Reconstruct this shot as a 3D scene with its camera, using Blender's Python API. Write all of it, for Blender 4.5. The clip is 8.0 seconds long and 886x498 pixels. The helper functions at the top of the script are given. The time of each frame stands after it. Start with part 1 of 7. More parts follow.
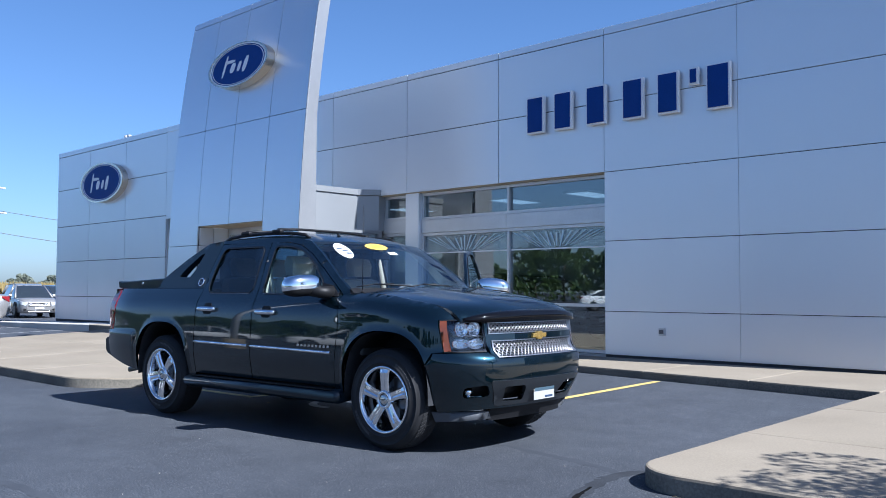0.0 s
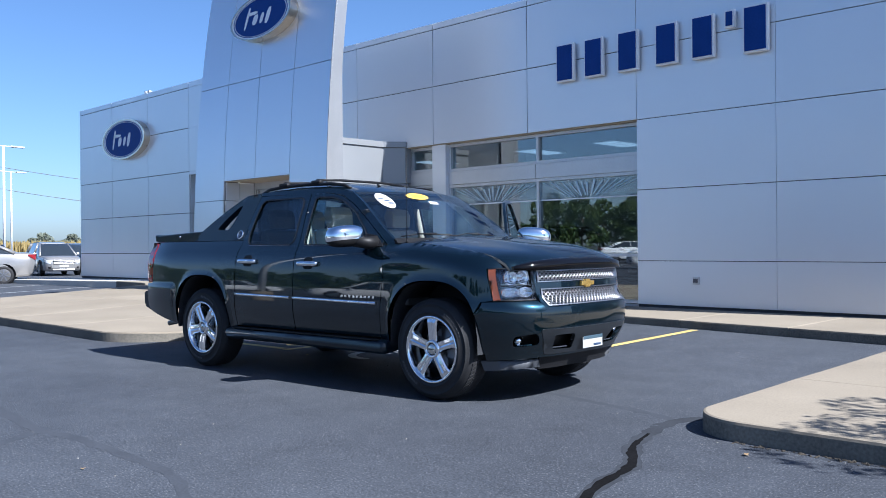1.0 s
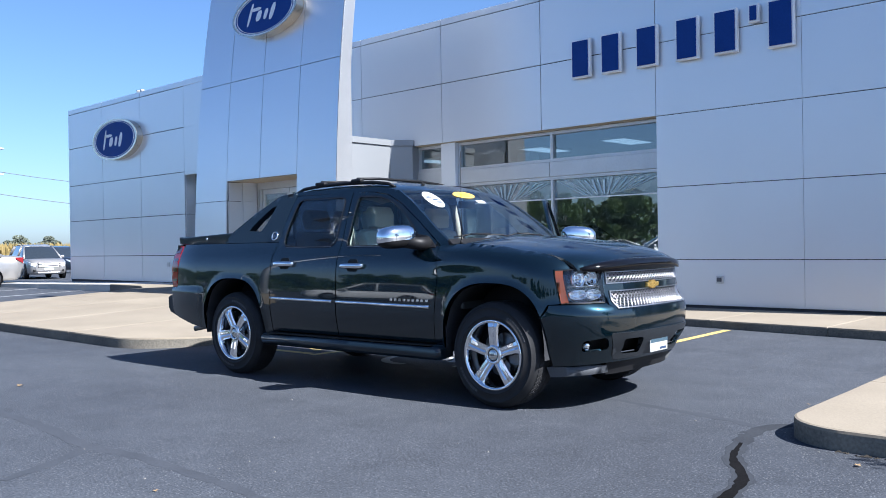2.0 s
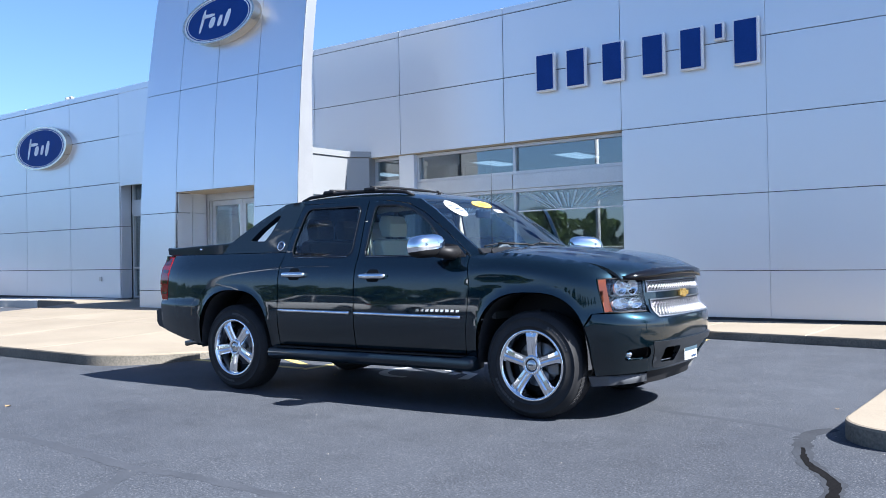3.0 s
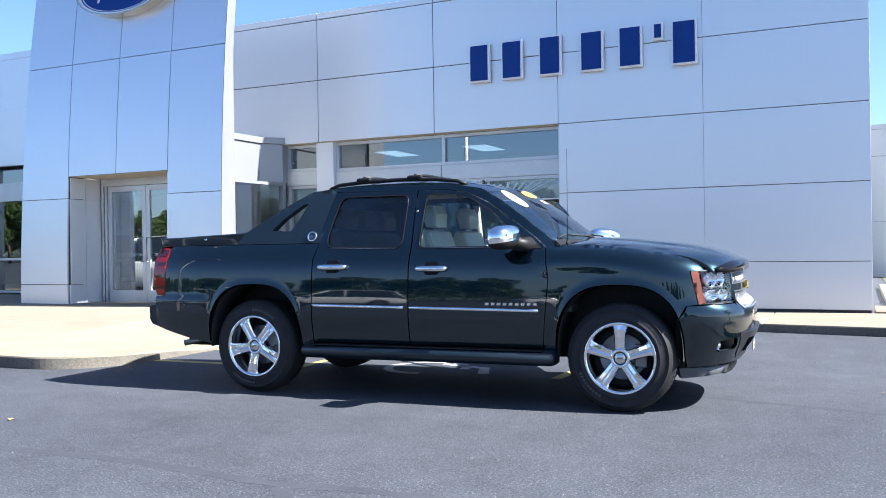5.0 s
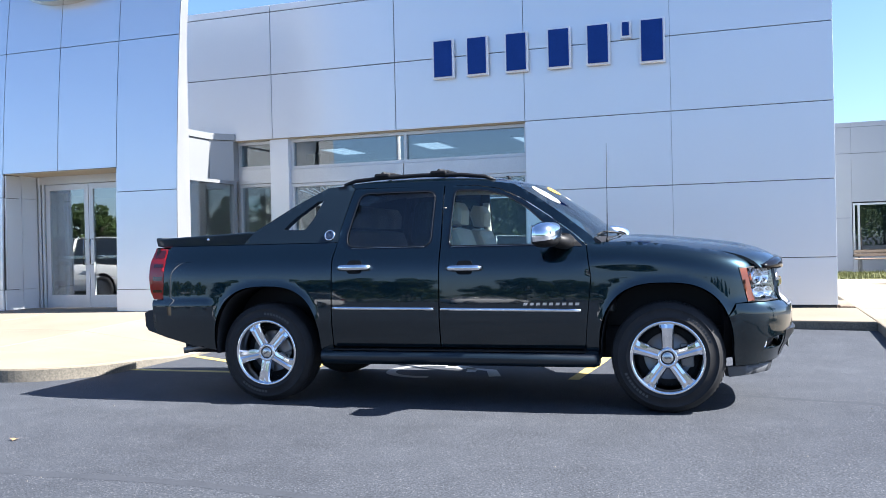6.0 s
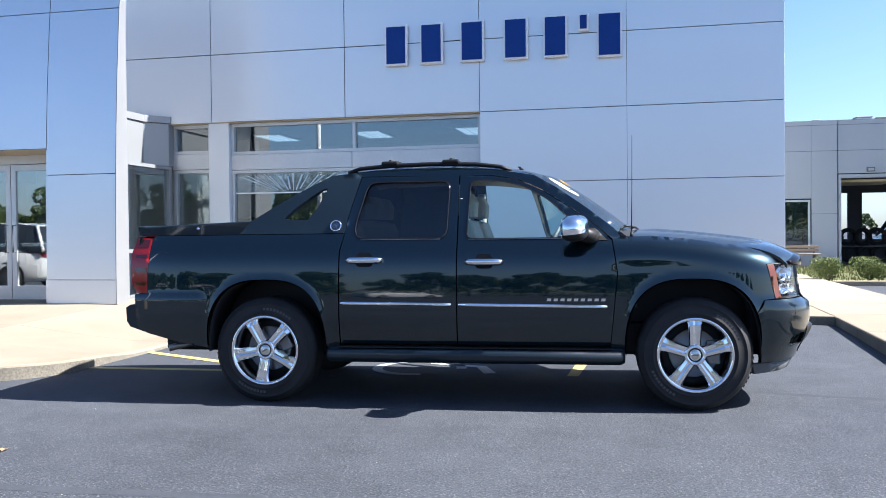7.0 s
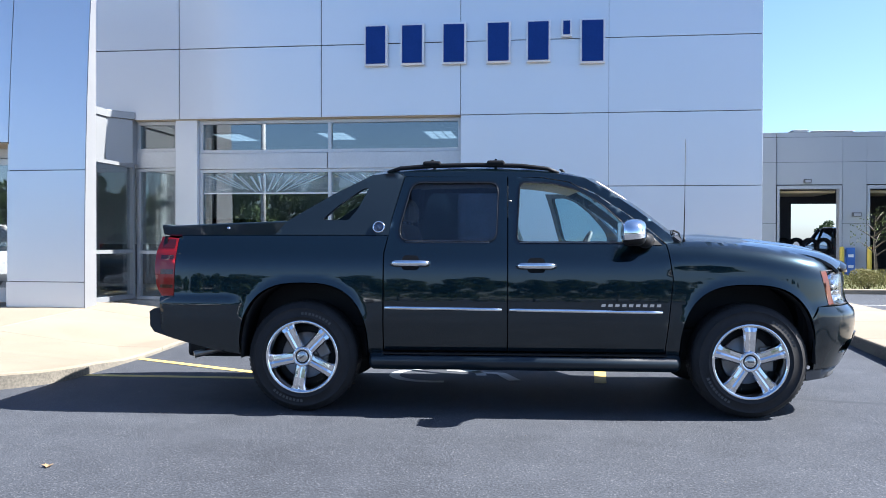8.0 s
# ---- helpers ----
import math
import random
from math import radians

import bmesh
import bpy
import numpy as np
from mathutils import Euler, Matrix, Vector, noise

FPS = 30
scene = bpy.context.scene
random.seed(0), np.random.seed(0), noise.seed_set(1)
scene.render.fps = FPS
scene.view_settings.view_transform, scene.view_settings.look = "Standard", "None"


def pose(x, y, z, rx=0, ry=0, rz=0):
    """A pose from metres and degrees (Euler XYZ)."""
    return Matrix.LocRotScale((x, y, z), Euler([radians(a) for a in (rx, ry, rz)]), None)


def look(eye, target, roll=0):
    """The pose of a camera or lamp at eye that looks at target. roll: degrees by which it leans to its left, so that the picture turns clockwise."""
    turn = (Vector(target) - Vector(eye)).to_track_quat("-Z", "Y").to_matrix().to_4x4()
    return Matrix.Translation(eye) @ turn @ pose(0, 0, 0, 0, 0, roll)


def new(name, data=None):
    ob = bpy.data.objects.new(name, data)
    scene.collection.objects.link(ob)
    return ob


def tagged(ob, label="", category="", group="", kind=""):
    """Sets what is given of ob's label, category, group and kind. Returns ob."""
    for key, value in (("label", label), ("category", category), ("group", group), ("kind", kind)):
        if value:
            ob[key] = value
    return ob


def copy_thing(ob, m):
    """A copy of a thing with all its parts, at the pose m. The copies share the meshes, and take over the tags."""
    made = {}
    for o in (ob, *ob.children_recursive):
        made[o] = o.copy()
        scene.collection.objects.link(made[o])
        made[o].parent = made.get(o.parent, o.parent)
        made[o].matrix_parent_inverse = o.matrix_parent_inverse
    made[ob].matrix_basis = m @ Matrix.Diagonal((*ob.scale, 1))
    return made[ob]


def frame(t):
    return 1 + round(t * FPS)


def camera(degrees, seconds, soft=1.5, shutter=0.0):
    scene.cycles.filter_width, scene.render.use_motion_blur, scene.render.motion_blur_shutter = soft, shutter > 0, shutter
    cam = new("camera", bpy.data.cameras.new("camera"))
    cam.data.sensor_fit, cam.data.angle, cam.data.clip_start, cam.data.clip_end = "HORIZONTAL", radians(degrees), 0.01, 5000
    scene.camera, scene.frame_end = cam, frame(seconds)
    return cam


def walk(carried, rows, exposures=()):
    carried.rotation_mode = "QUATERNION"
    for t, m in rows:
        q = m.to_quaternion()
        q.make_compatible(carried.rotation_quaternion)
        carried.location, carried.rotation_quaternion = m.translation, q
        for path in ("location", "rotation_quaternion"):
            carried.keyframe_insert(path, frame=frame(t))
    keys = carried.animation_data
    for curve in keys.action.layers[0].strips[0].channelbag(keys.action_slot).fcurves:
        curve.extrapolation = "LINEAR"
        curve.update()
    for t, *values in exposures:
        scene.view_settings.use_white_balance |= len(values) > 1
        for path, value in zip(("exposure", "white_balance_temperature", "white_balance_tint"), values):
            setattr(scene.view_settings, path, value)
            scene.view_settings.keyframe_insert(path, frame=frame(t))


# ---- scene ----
cam = camera(53.6, 8.0, soft=0.9)
PATH = [
    (0, (-0.061, 0.331, 1.31), (-1.437, 1.779, 1.407), 0.2),
    (0.5, (-0.138, 0.267, 1.292), (-1.532, 1.701, 1.316), -0.2),
    (1, (-0.314, 0.228, 1.265), (-1.718, 1.653, 1.258), -0.5),
    (1.5, (-0.634, 0.18, 1.294), (-2.034, 1.609, 1.272), -0.7),
    (3, (-1.85, -0.522, 1.253), (-3.062, 1.07, 1.275), -1.0),
    (3.5, (-2.304, -0.762, 1.272), (-3.409, 0.904, 1.263), -0.6),
    (4, (-2.796, -0.903, 1.274), (-3.814, 0.818, 1.273), -0.7),
    (4.5, (-3.266, -1.163, 1.284), (-4.21, 0.6, 1.279), -0.7),
    (6, (-4.826, -1.43, 1.293), (-5.487, 0.457, 1.285), -1.3),
    (6.5, (-5.333, -1.354, 1.319), (-5.899, 0.564, 1.292), -1.1),
    (7, (-5.826, -1.378, 1.318), (-6.26, 0.574, 1.286), -0.6),
    (7.5, (-6.304, -1.314, 1.294), (-6.615, 0.661, 1.266), -0.1),
    (8, (-6.822, -1.322, 1.3), (-7.078, 0.661, 1.28), 0.1),
]
walk(cam, [(t, look(eye, target, roll)) for t, eye, target, roll in PATH], [(0.0, 1.44, 4950, 11), (1.5, 1.63, 5150, 11), (3.5, 2.14, 5300, 11), (6.5, 2.30, 5520, 11), (7.0, 2.16, 5500, 11), (8.0, 2.18, 5460, 11)])

# ---- light ----
SUN_WAY = Vector((1.0, 0.15, 1.0)).normalized()
world = bpy.data.worlds.new("sky")
scene.world = world
world.use_nodes = True
wn = world.node_tree.nodes
sky = wn.new("ShaderNodeTexSky")
sky.sky_type = "NISHITA"
sky.sun_disc = False
sky.sun_elevation = math.asin(SUN_WAY.z)
sky.sun_rotation = math.atan2(SUN_WAY.x, SUN_WAY.y)
sky.air_density, sky.dust_density, sky.ozone_density = 0.85, 0.95, 2.6
wn["Background"].inputs["Strength"].default_value = 0.05
world.node_tree.links.new(sky.outputs[0], wn["Background"].inputs[0])
sun_data = bpy.data.lights.new("sun", "SUN")
sun_data.energy, sun_data.angle, sun_data.color = 5.0, radians(0.53), (1.0, 0.88, 0.71)
sun = new("sun", sun_data)
sun.matrix_world = look(SUN_WAY * 60, (0, 0, 0))

# ---- materials ----


def surface(name, a, b, rough, metal=0.0, big=0.6, fine=60.0, bump=0.1, coat=0.0, spread=0.0, mixed=0.5, rvar=0.08, stretch=(1, 1, 1), relief=0.002, spec=0.5):
    """Two tones mixed at two scales, with fine relief."""
    m = bpy.data.materials.new(name)
    m.use_nodes = True
    nt, n = m.node_tree, m.node_tree.nodes
    p = n["Principled BSDF"]
    geo = n.new("ShaderNodeNewGeometry")
    mp = n.new("ShaderNodeMapping")
    mp.inputs["Scale"].default_value = stretch
    nt.links.new(geo.outputs["Position"], mp.inputs["Vector"])
    lo, hi = n.new("ShaderNodeTexNoise"), n.new("ShaderNodeTexNoise")
    lo.inputs["Scale"].default_value, lo.inputs["Detail"].default_value = big, 5
    hi.inputs["Scale"].default_value, hi.inputs["Detail"].default_value = fine, 3
    for t in (lo, hi):
        nt.links.new(mp.outputs[0], t.inputs["Vector"])
    add = n.new("ShaderNodeMix")
    add.inputs[0].default_value = mixed
    nt.links.new(lo.outputs[0], add.inputs[2]), nt.links.new(hi.outputs[0], add.inputs[3])
    last = add.outputs[0]
    if spread:
        info, mm = n.new("ShaderNodeObjectInfo"), n.new("ShaderNodeMath")
        mm.operation = "MULTIPLY_ADD"
        mm.inputs[1].default_value = spread
        nt.links.new(info.outputs["Random"], mm.inputs[0]), nt.links.new(last, mm.inputs[2])
        last = mm.outputs[0]
    ramp = n.new("ShaderNodeValToRGB")
    ramp.color_ramp.elements[0].position, ramp.color_ramp.elements[1].position = 0.32, 0.68 + spread
    ramp.color_ramp.elements[0].color, ramp.color_ramp.elements[1].color = (*a, 1), (*b, 1)
    nt.links.new(last, ramp.inputs[0]), nt.links.new(ramp.outputs[0], p.inputs["Base Color"])
    rr = n.new("ShaderNodeMapRange")
    rr.inputs[3].default_value, rr.inputs[4].default_value = max(0.0, rough - rvar), min(1.0, rough + rvar)
    nt.links.new(lo.outputs[0], rr.inputs[0]), nt.links.new(rr.outputs[0], p.inputs["Roughness"])
    p.inputs["Metallic"].default_value, p.inputs["Specular IOR Level"].default_value = metal, spec
    if coat:
        p.inputs["Coat Weight"].default_value, p.inputs["Coat Roughness"].default_value, p.inputs["Coat IOR"].default_value = coat, 0.03, 1.55
    if bump:
        bn = n.new("ShaderNodeBump")
        bn.inputs["Strength"].default_value, bn.inputs["Distance"].default_value = bump, relief
        nt.links.new(hi.outputs[0], bn.inputs["Height"]), nt.links.new(bn.outputs[0], p.inputs["Normal"])
    return m


def plain(name, c, rough, metal=0.0, coat=0.0, spec=0.5):
    return surface(name, tuple(v * 0.92 for v in c), tuple(min(1, v * 1.06) for v in c), rough, metal, big=3, fine=40, bump=0.0, coat=coat, rvar=0.03, spec=spec)


def glass(name, tint, f0=0.05):
    """A thin pane: clear tinted passage with a mirror gloss that grows towards grazing angles."""
    m = bpy.data.materials.new(name)
    m.use_nodes = True
    nt, n = m.node_tree, m.node_tree.nodes
    n.remove(n["Principled BSDF"])
    tr, gl, lw, mx = n.new("ShaderNodeBsdfTransparent"), n.new("ShaderNodeBsdfGlossy"), n.new("ShaderNodeLayerWeight"), n.new("ShaderNodeMixShader")
    pw, ma = n.new("ShaderNodeMath"), n.new("ShaderNodeMath")
    tr.inputs[0].default_value = (*tint, 1)
    gl.inputs["Roughness"].default_value = 0.003
    lw.inputs["Blend"].default_value = 0.5
    pw.operation, pw.inputs[1].default_value = "POWER", 5.0
    ma.operation, ma.inputs[1].default_value, ma.inputs[2].default_value = "MULTIPLY_ADD", 1 - f0, f0
    nt.links.new(lw.outputs["Facing"], pw.inputs[0]), nt.links.new(pw.outputs[0], ma.inputs[0]), nt.links.new(ma.outputs[0], mx.inputs[0])
    nt.links.new(tr.outputs[0], mx.inputs[1]), nt.links.new(gl.outputs[0], mx.inputs[2])
    nt.links.new(mx.outputs[0], n["Material Output"].inputs[0])
    return m


def glow(name, c, strength):
    m = bpy.data.materials.new(name)
    m.use_nodes = True
    p = m.node_tree.nodes["Principled BSDF"]
    p.inputs["Base Color"].default_value = (*c, 1)
    p.inputs["Emission Color"].default_value, p.inputs["Emission Strength"].default_value = (*c, 1), strength
    return m


def leaves(name, a, b):
    m = surface(name, a, b, 0.5, big=1.5, fine=9, bump=0, mixed=0.6)
    m.node_tree.nodes["Principled BSDF"].inputs["Specular IOR Level"].default_value = 0.25
    return m


ASPHALT = surface("asphalt", (0.037, 0.040, 0.048), (0.066, 0.072, 0.085), 0.65, big=0.30, fine=70, bump=0.9, mixed=0.72, relief=0.006, spec=0.1)
# pale stone chips in the binder
_n, _l = ASPHALT.node_tree.nodes, ASPHALT.node_tree.links
_v, _r, _m = _n.new("ShaderNodeTexVoronoi"), _n.new("ShaderNodeValToRGB"), _n.new("ShaderNodeMix")
_v.inputs["Scale"].default_value = 55
_g = [k for k in _n if k.bl_idname == "ShaderNodeNewGeometry"][0]
_l.new(_g.outputs["Position"], _v.inputs["Vector"])
_r.color_ramp.elements[0].position, _r.color_ramp.elements[1].position = 0.10, 0.26
_r.color_ramp.elements[0].color, _r.color_ramp.elements[1].color = (1, 1, 1, 1), (0, 0, 0, 1)
_c = _n.new("ShaderNodeMath")
_c.operation, _c.inputs[1].default_value = "MULTIPLY", 0.62
_l.new(_v.outputs["Distance"], _r.inputs[0]), _l.new(_r.outputs[0], _c.inputs[0])
_m.data_type = "RGBA"
_l.new(_c.outputs[0], _m.inputs[0])
_k = [k for k in _n if k.bl_idname == "ShaderNodeValToRGB" and k != _r][0]
_l.new(_k.outputs[0], _m.inputs[6])
_m.inputs[7].default_value = (0.225, 0.23, 0.24, 1)
_k.color_ramp.elements[0].position, _k.color_ramp.elements[1].position = 0.42, 0.58
_p, _q, _w = _n.new("ShaderNodeTexNoise"), _n.new("ShaderNodeMapRange"), _n.new("ShaderNodeMix")
_p.inputs["Scale"].default_value, _p.inputs["Detail"].default_value, _p.inputs["Roughness"].default_value = 2.2, 8, 0.75
_l.new(_g.outputs["Position"], _p.inputs["Vector"])
_q.inputs[1].default_value, _q.inputs[2].default_value, _q.inputs[3].default_value, _q.inputs[4].default_value = 0.35, 0.65, 0.86, 1.12
_l.new(_p.outputs[0], _q.inputs[0])
_w.data_type, _w.blend_type = "RGBA", "MULTIPLY"
_w.inputs[0].default_value = 1.0
_l.new(_m.outputs[2], _w.inputs[6]), _l.new(_q.outputs[0], _w.inputs[7])
_l.new(_w.outputs[2], _n["Principled BSDF"].inputs["Base Color"])
SEAM = surface("faint_seam", (0.036, 0.039, 0.0465), (0.059, 0.064, 0.076), 0.7, big=3, fine=60, bump=0.4, spec=0.1)
TAR = surface("crack_seal", (0.006, 0.006, 0.0066), (0.012, 0.012, 0.013), 0.95, big=3, fine=60, bump=0.2, spec=0.0)
SEAL = surface("worn_crack_seal", (0.026, 0.028, 0.033), (0.047, 0.051, 0.060), 0.8, big=3, fine=60, bump=0.3, spec=0.05)
# lighter copy of the concrete, with the strip's sunlight put into its colour
KERBPALE = surface("pale_kerb_concrete", (0.38, 0.36, 0.33), (0.50, 0.48, 0.44), 0.85, big=0.7, fine=70, bump=0.3, spec=0.2)
CONCRETE = surface("concrete", (0.165, 0.139, 0.103), (0.258, 0.222, 0.170), 0.85, big=1.1, fine=70, bump=0.3, mixed=0.5, spread=0.16, spec=0.2)
# tone of upright slab sides: stains, with their shade also put into the colour
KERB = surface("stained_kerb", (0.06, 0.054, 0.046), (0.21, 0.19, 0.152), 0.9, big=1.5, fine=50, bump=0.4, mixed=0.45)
FIN = plain("pale_metal_edge", (0.2238, 0.2291, 0.2398), 0.4, metal=0.2)
FASCIA = surface("fascia_metal", (0.219, 0.2273, 0.2382), (0.2464, 0.2546, 0.2656), 0.4, metal=0.3, big=0.4, fine=200, bump=0.02, mixed=0.2)
YELLOW = surface("yellow_paint", (0.36, 0.265, 0.075), (0.57, 0.44, 0.14), 0.7, big=4, fine=70, bump=0.4)
WHITEPAINT = surface("white_road_paint", (0.2625, 0.27, 0.2775), (0.465, 0.465, 0.465), 0.7, big=4, fine=70, bump=0.4)
PANEL = surface("silver_panel", (0.70, 0.72, 0.75), (0.76, 0.78, 0.81), 0.34, metal=0.5, big=0.25, fine=220, bump=0.02, mixed=0.15, spread=0.06, rvar=0.05)
TOWER = surface("tower_panel", (0.66, 0.685, 0.725), (0.71, 0.735, 0.77), 0.31, metal=0.68, big=0.25, fine=220, bump=0.015, mixed=0.15, spread=0.05, rvar=0.04)
for _mat in (PANEL, TOWER):
    # slight waviness of the sheet metal, in upright bands
    _n, _l = _mat.node_tree.nodes, _mat.node_tree.links
    _g = [k for k in _n if k.bl_idname == "ShaderNodeNewGeometry"][0]
    _s, _t, _b = _n.new("ShaderNodeMapping"), _n.new("ShaderNodeTexNoise"), _n.new("ShaderNodeBump")
    _s.inputs["Scale"].default_value = (1.0, 1.0, 0.16)
    _t.inputs["Scale"].default_value, _t.inputs["Detail"].default_value = 0.9, 2
    _b.inputs["Strength"].default_value, _b.inputs["Distance"].default_value = 0.5, 0.05
    _l.new(_g.outputs["Position"], _s.inputs["Vector"]), _l.new(_s.outputs[0], _t.inputs["Vector"]), _l.new(_t.outputs[0], _b.inputs["Height"])
    _o = [k for k in _n if k.bl_idname == "ShaderNodeBump" and k != _b][0]
    _l.new(_b.outputs[0], _o.inputs["Normal"])
JOINT = plain("joint_shadow", (0.05, 0.05, 0.055), 0.8)
SERVICE = surface("service_panel", (0.30, 0.32, 0.36), (0.36, 0.38, 0.42), 0.5, metal=0.2, big=0.3, fine=120, bump=0.05, spread=0.05)
FRAME = plain("anodised_frame", (0.56, 0.57, 0.58), 0.38, metal=0.6)
TAN = plain("tan_head", (0.42, 0.36, 0.26), 0.6)
PANE = glass("window_glass", (0.60, 0.69, 0.71), 0.20)
DOORPANE = glass("door_glass", (0.84, 0.89, 0.90), 0.24)
INWALL = plain("interior_wall", (0.70, 0.69, 0.66), 0.8)
INDARK = plain("interior_dark", (0.10, 0.10, 0.11), 0.7)
INFLOOR = plain("interior_tile", (0.42, 0.39, 0.35), 0.3)
LIGHTPANEL = glow("ceiling_light", (0.95, 0.97, 1.0), 0.28)
SIGNBLUE = surface("sign_blue", (0.010, 0.038, 0.19), (0.014, 0.048, 0.235), 0.55, big=3, fine=40, bump=0.0, spec=0.15)
SIGNWHITE = plain("sign_white", (0.78, 0.79, 0.80), 0.4)
SIGNRIM = plain("sign_rim", (0.64, 0.57, 0.46), 0.17, metal=1.0)
CHROME = plain("chrome", (0.82, 0.83, 0.85), 0.06, metal=1.0)
BRUSHED = plain("brushed_steel", (0.62, 0.61, 0.58), 0.25, metal=1.0)
BLACK = plain("black_plastic", (0.008, 0.008, 0.009), 0.5, spec=0.22)
RUBBER = surface("tyre_rubber", (0.013, 0.013, 0.014), (0.026, 0.026, 0.028), 0.7, big=9, fine=160, bump=0.3, spec=0.25)
BARRUBBER = plain("raised_sidewall_bar", (0.045, 0.045, 0.048), 0.6)
BARK = surface("bark", (0.056, 0.044, 0.032), (0.128, 0.104, 0.08), 0.9, big=4, fine=40, bump=0.8, stretch=(1, 1, 0.2), relief=0.02)
LEAF = leaves("tree_leaf", (0.0224, 0.044, 0.0112), (0.068, 0.104, 0.028))
LEAFDRY = leaves("field_leaf", (0.15, 0.1125, 0.04125), (0.27, 0.2025, 0.075))
HEDGE = leaves("hedge_leaf", (0.039, 0.0663, 0.0156), (0.1326, 0.156, 0.0429))
GRASSMAT = leaves("grass", (0.05, 0.06, 0.018), (0.125, 0.125, 0.045))
WOOD = surface("bench_wood", (0.17, 0.1275, 0.0935), (0.289, 0.2295, 0.17), 0.7, big=2, fine=30, bump=0.3, stretch=(0.2, 1, 1))
GALV = plain("galvanised_pole", (0.55, 0.56, 0.57), 0.45, metal=0.3)

# ---- building helpers ----


def part(name, bm, material, parent=None, label="", smooth=False):
    """Links a bmesh as one mesh object under a thing or a part."""
    me = bpy.data.meshes.new(name)
    if smooth:
        for f in bm.faces:
            f.smooth = True
    bm.to_mesh(me)
    bm.free()
    if material:
        me.materials.append(material)
    # second slot: the darker tone with shade in it, for upright sides
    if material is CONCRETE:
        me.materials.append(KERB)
    ob = new(name, me)
    if parent is not None:
        ob.parent = parent
    if label:
        tagged(ob, label)
    return ob


def thing(name, m, label, category, group="", kind=""):
    ob = new(name)
    ob.empty_display_size = 0.2
    ob.matrix_world = m
    return tagged(ob, label, category, group, kind)


def box(bm, x0, x1, y0, y1, z0, z1, bevel=0.0):
    vs = [bm.verts.new((x, y, z)) for z in (z0, z1) for y in (y0, y1) for x in (x0, x1)]
    fs = [bm.faces.new([vs[i] for i in q]) for q in ((0, 2, 3, 1), (4, 5, 7, 6), (0, 1, 5, 4), (2, 6, 7, 3), (0, 4, 6, 2), (1, 3, 7, 5))]
    if bevel:
        es = {e for f in fs for e in f.edges}
        bmesh.ops.bevel(bm, geom=list(es), offset=bevel, segments=2, affect="EDGES", profile=0.5)
    return bm


def boxed(*a, **k):
    return box(bmesh.new(), *a, **k)


def rod(bm, a, b, r0, r1=None, n=10, caps=True):
    """A round bar from a to b."""
    a, b = Vector(a), Vector(b)
    r1 = r0 if r1 is None else r1
    q = (b - a).to_track_quat("Z", "Y")
    rings = []
    for c, r in ((a, r0), (b, r1)):
        rings.append([bm.verts.new(c + q @ Vector((r * math.cos(2 * math.pi * i / n), r * math.sin(2 * math.pi * i / n), 0))) for i in range(n)])
    for i in range(n):
        f = bm.faces.new((rings[0][i], rings[0][(i + 1) % n], rings[1][(i + 1) % n], rings[1][i]))
        f.smooth = True
    if caps:
        bm.faces.new(rings[0][::-1]), bm.faces.new(rings[1])
    return bm


def tube(bm, pts, r, n=8):
    """A bar of one radius along a line of points."""
    pts = [Vector(p) for p in pts]
    rings = []
    for i, p in enumerate(pts):
        d = (pts[min(i + 1, len(pts) - 1)] - pts[max(i - 1, 0)]).normalized()
        q = d.to_track_quat("Z", "Y")
        rr = r[i] if isinstance(r, (list, tuple)) else r
        rings.append([bm.verts.new(p + q @ Vector((rr * math.cos(2 * math.pi * k / n), rr * math.sin(2 * math.pi * k / n), 0))) for k in range(n)])
    for u, v in zip(rings, rings[1:]):
        for k in range(n):
            bm.faces.new((u[k], u[(k + 1) % n], v[(k + 1) % n], v[k])).smooth = True
    bm.faces.new(rings[0][::-1]), bm.faces.new(rings[-1])
    return bm


def lathe(bm, profile, n=32, axis="y", closed=False):
    """Turns (radius, along) pairs round an axis."""
    rings = []
    for r, h in profile:
        ring = []
        for k in range(n):
            c, s = r * math.cos(2 * math.pi * k / n), r * math.sin(2 * math.pi * k / n)
            ring.append(bm.verts.new((c, h, s) if axis == "y" else (c, s, h) if axis == "z" else (h, c, s)))
        rings.append(ring)
    pairs = list(zip(rings, rings[1:])) + ([(rings[-1], rings[0])] if closed else [])
    for u, v in pairs:
        for k in range(n):
            bm.faces.new((u[k], u[(k + 1) % n], v[(k + 1) % n], v[k])).smooth = True
    return bm


def inside(p, poly):
    x, y = p
    hit = False
    for (ax, ay), (bx, by) in zip(poly, poly[1:] + poly[:1]):
        if (ay > y) != (by > y) and x < (bx - ax) * (y - ay) / (by - ay) + ax:
            hit = not hit
    return hit


def dense(poly, step):
    out = []
    for (ax, ay), (bx, by) in zip(poly, poly[1:] + poly[:1]):
        k = max(1, math.ceil(math.hypot(bx - ax, by - ay) / step))
        out += [(ax + (bx - ax) * i / k, ay + (by - ay) * i / k) for i in range(k)]
    return out


def smooth_poly(poly, rounds=2):
    """Corner cutting, for rounded outlines."""
    for _ in range(rounds):
        out = []
        for (ax, ay), (bx, by) in zip(poly, poly[1:] + poly[:1]):
            out += [(ax * 0.75 + bx * 0.25, ay * 0.75 + by * 0.25), (ax * 0.25 + bx * 0.75, ay * 0.25 + by * 0.75)]
        poly = out
    return poly


def area(poly):
    return 0.5 * sum(ax * by - bx * ay for (ax, ay), (bx, by) in zip(poly, poly[1:] + poly[:1]))


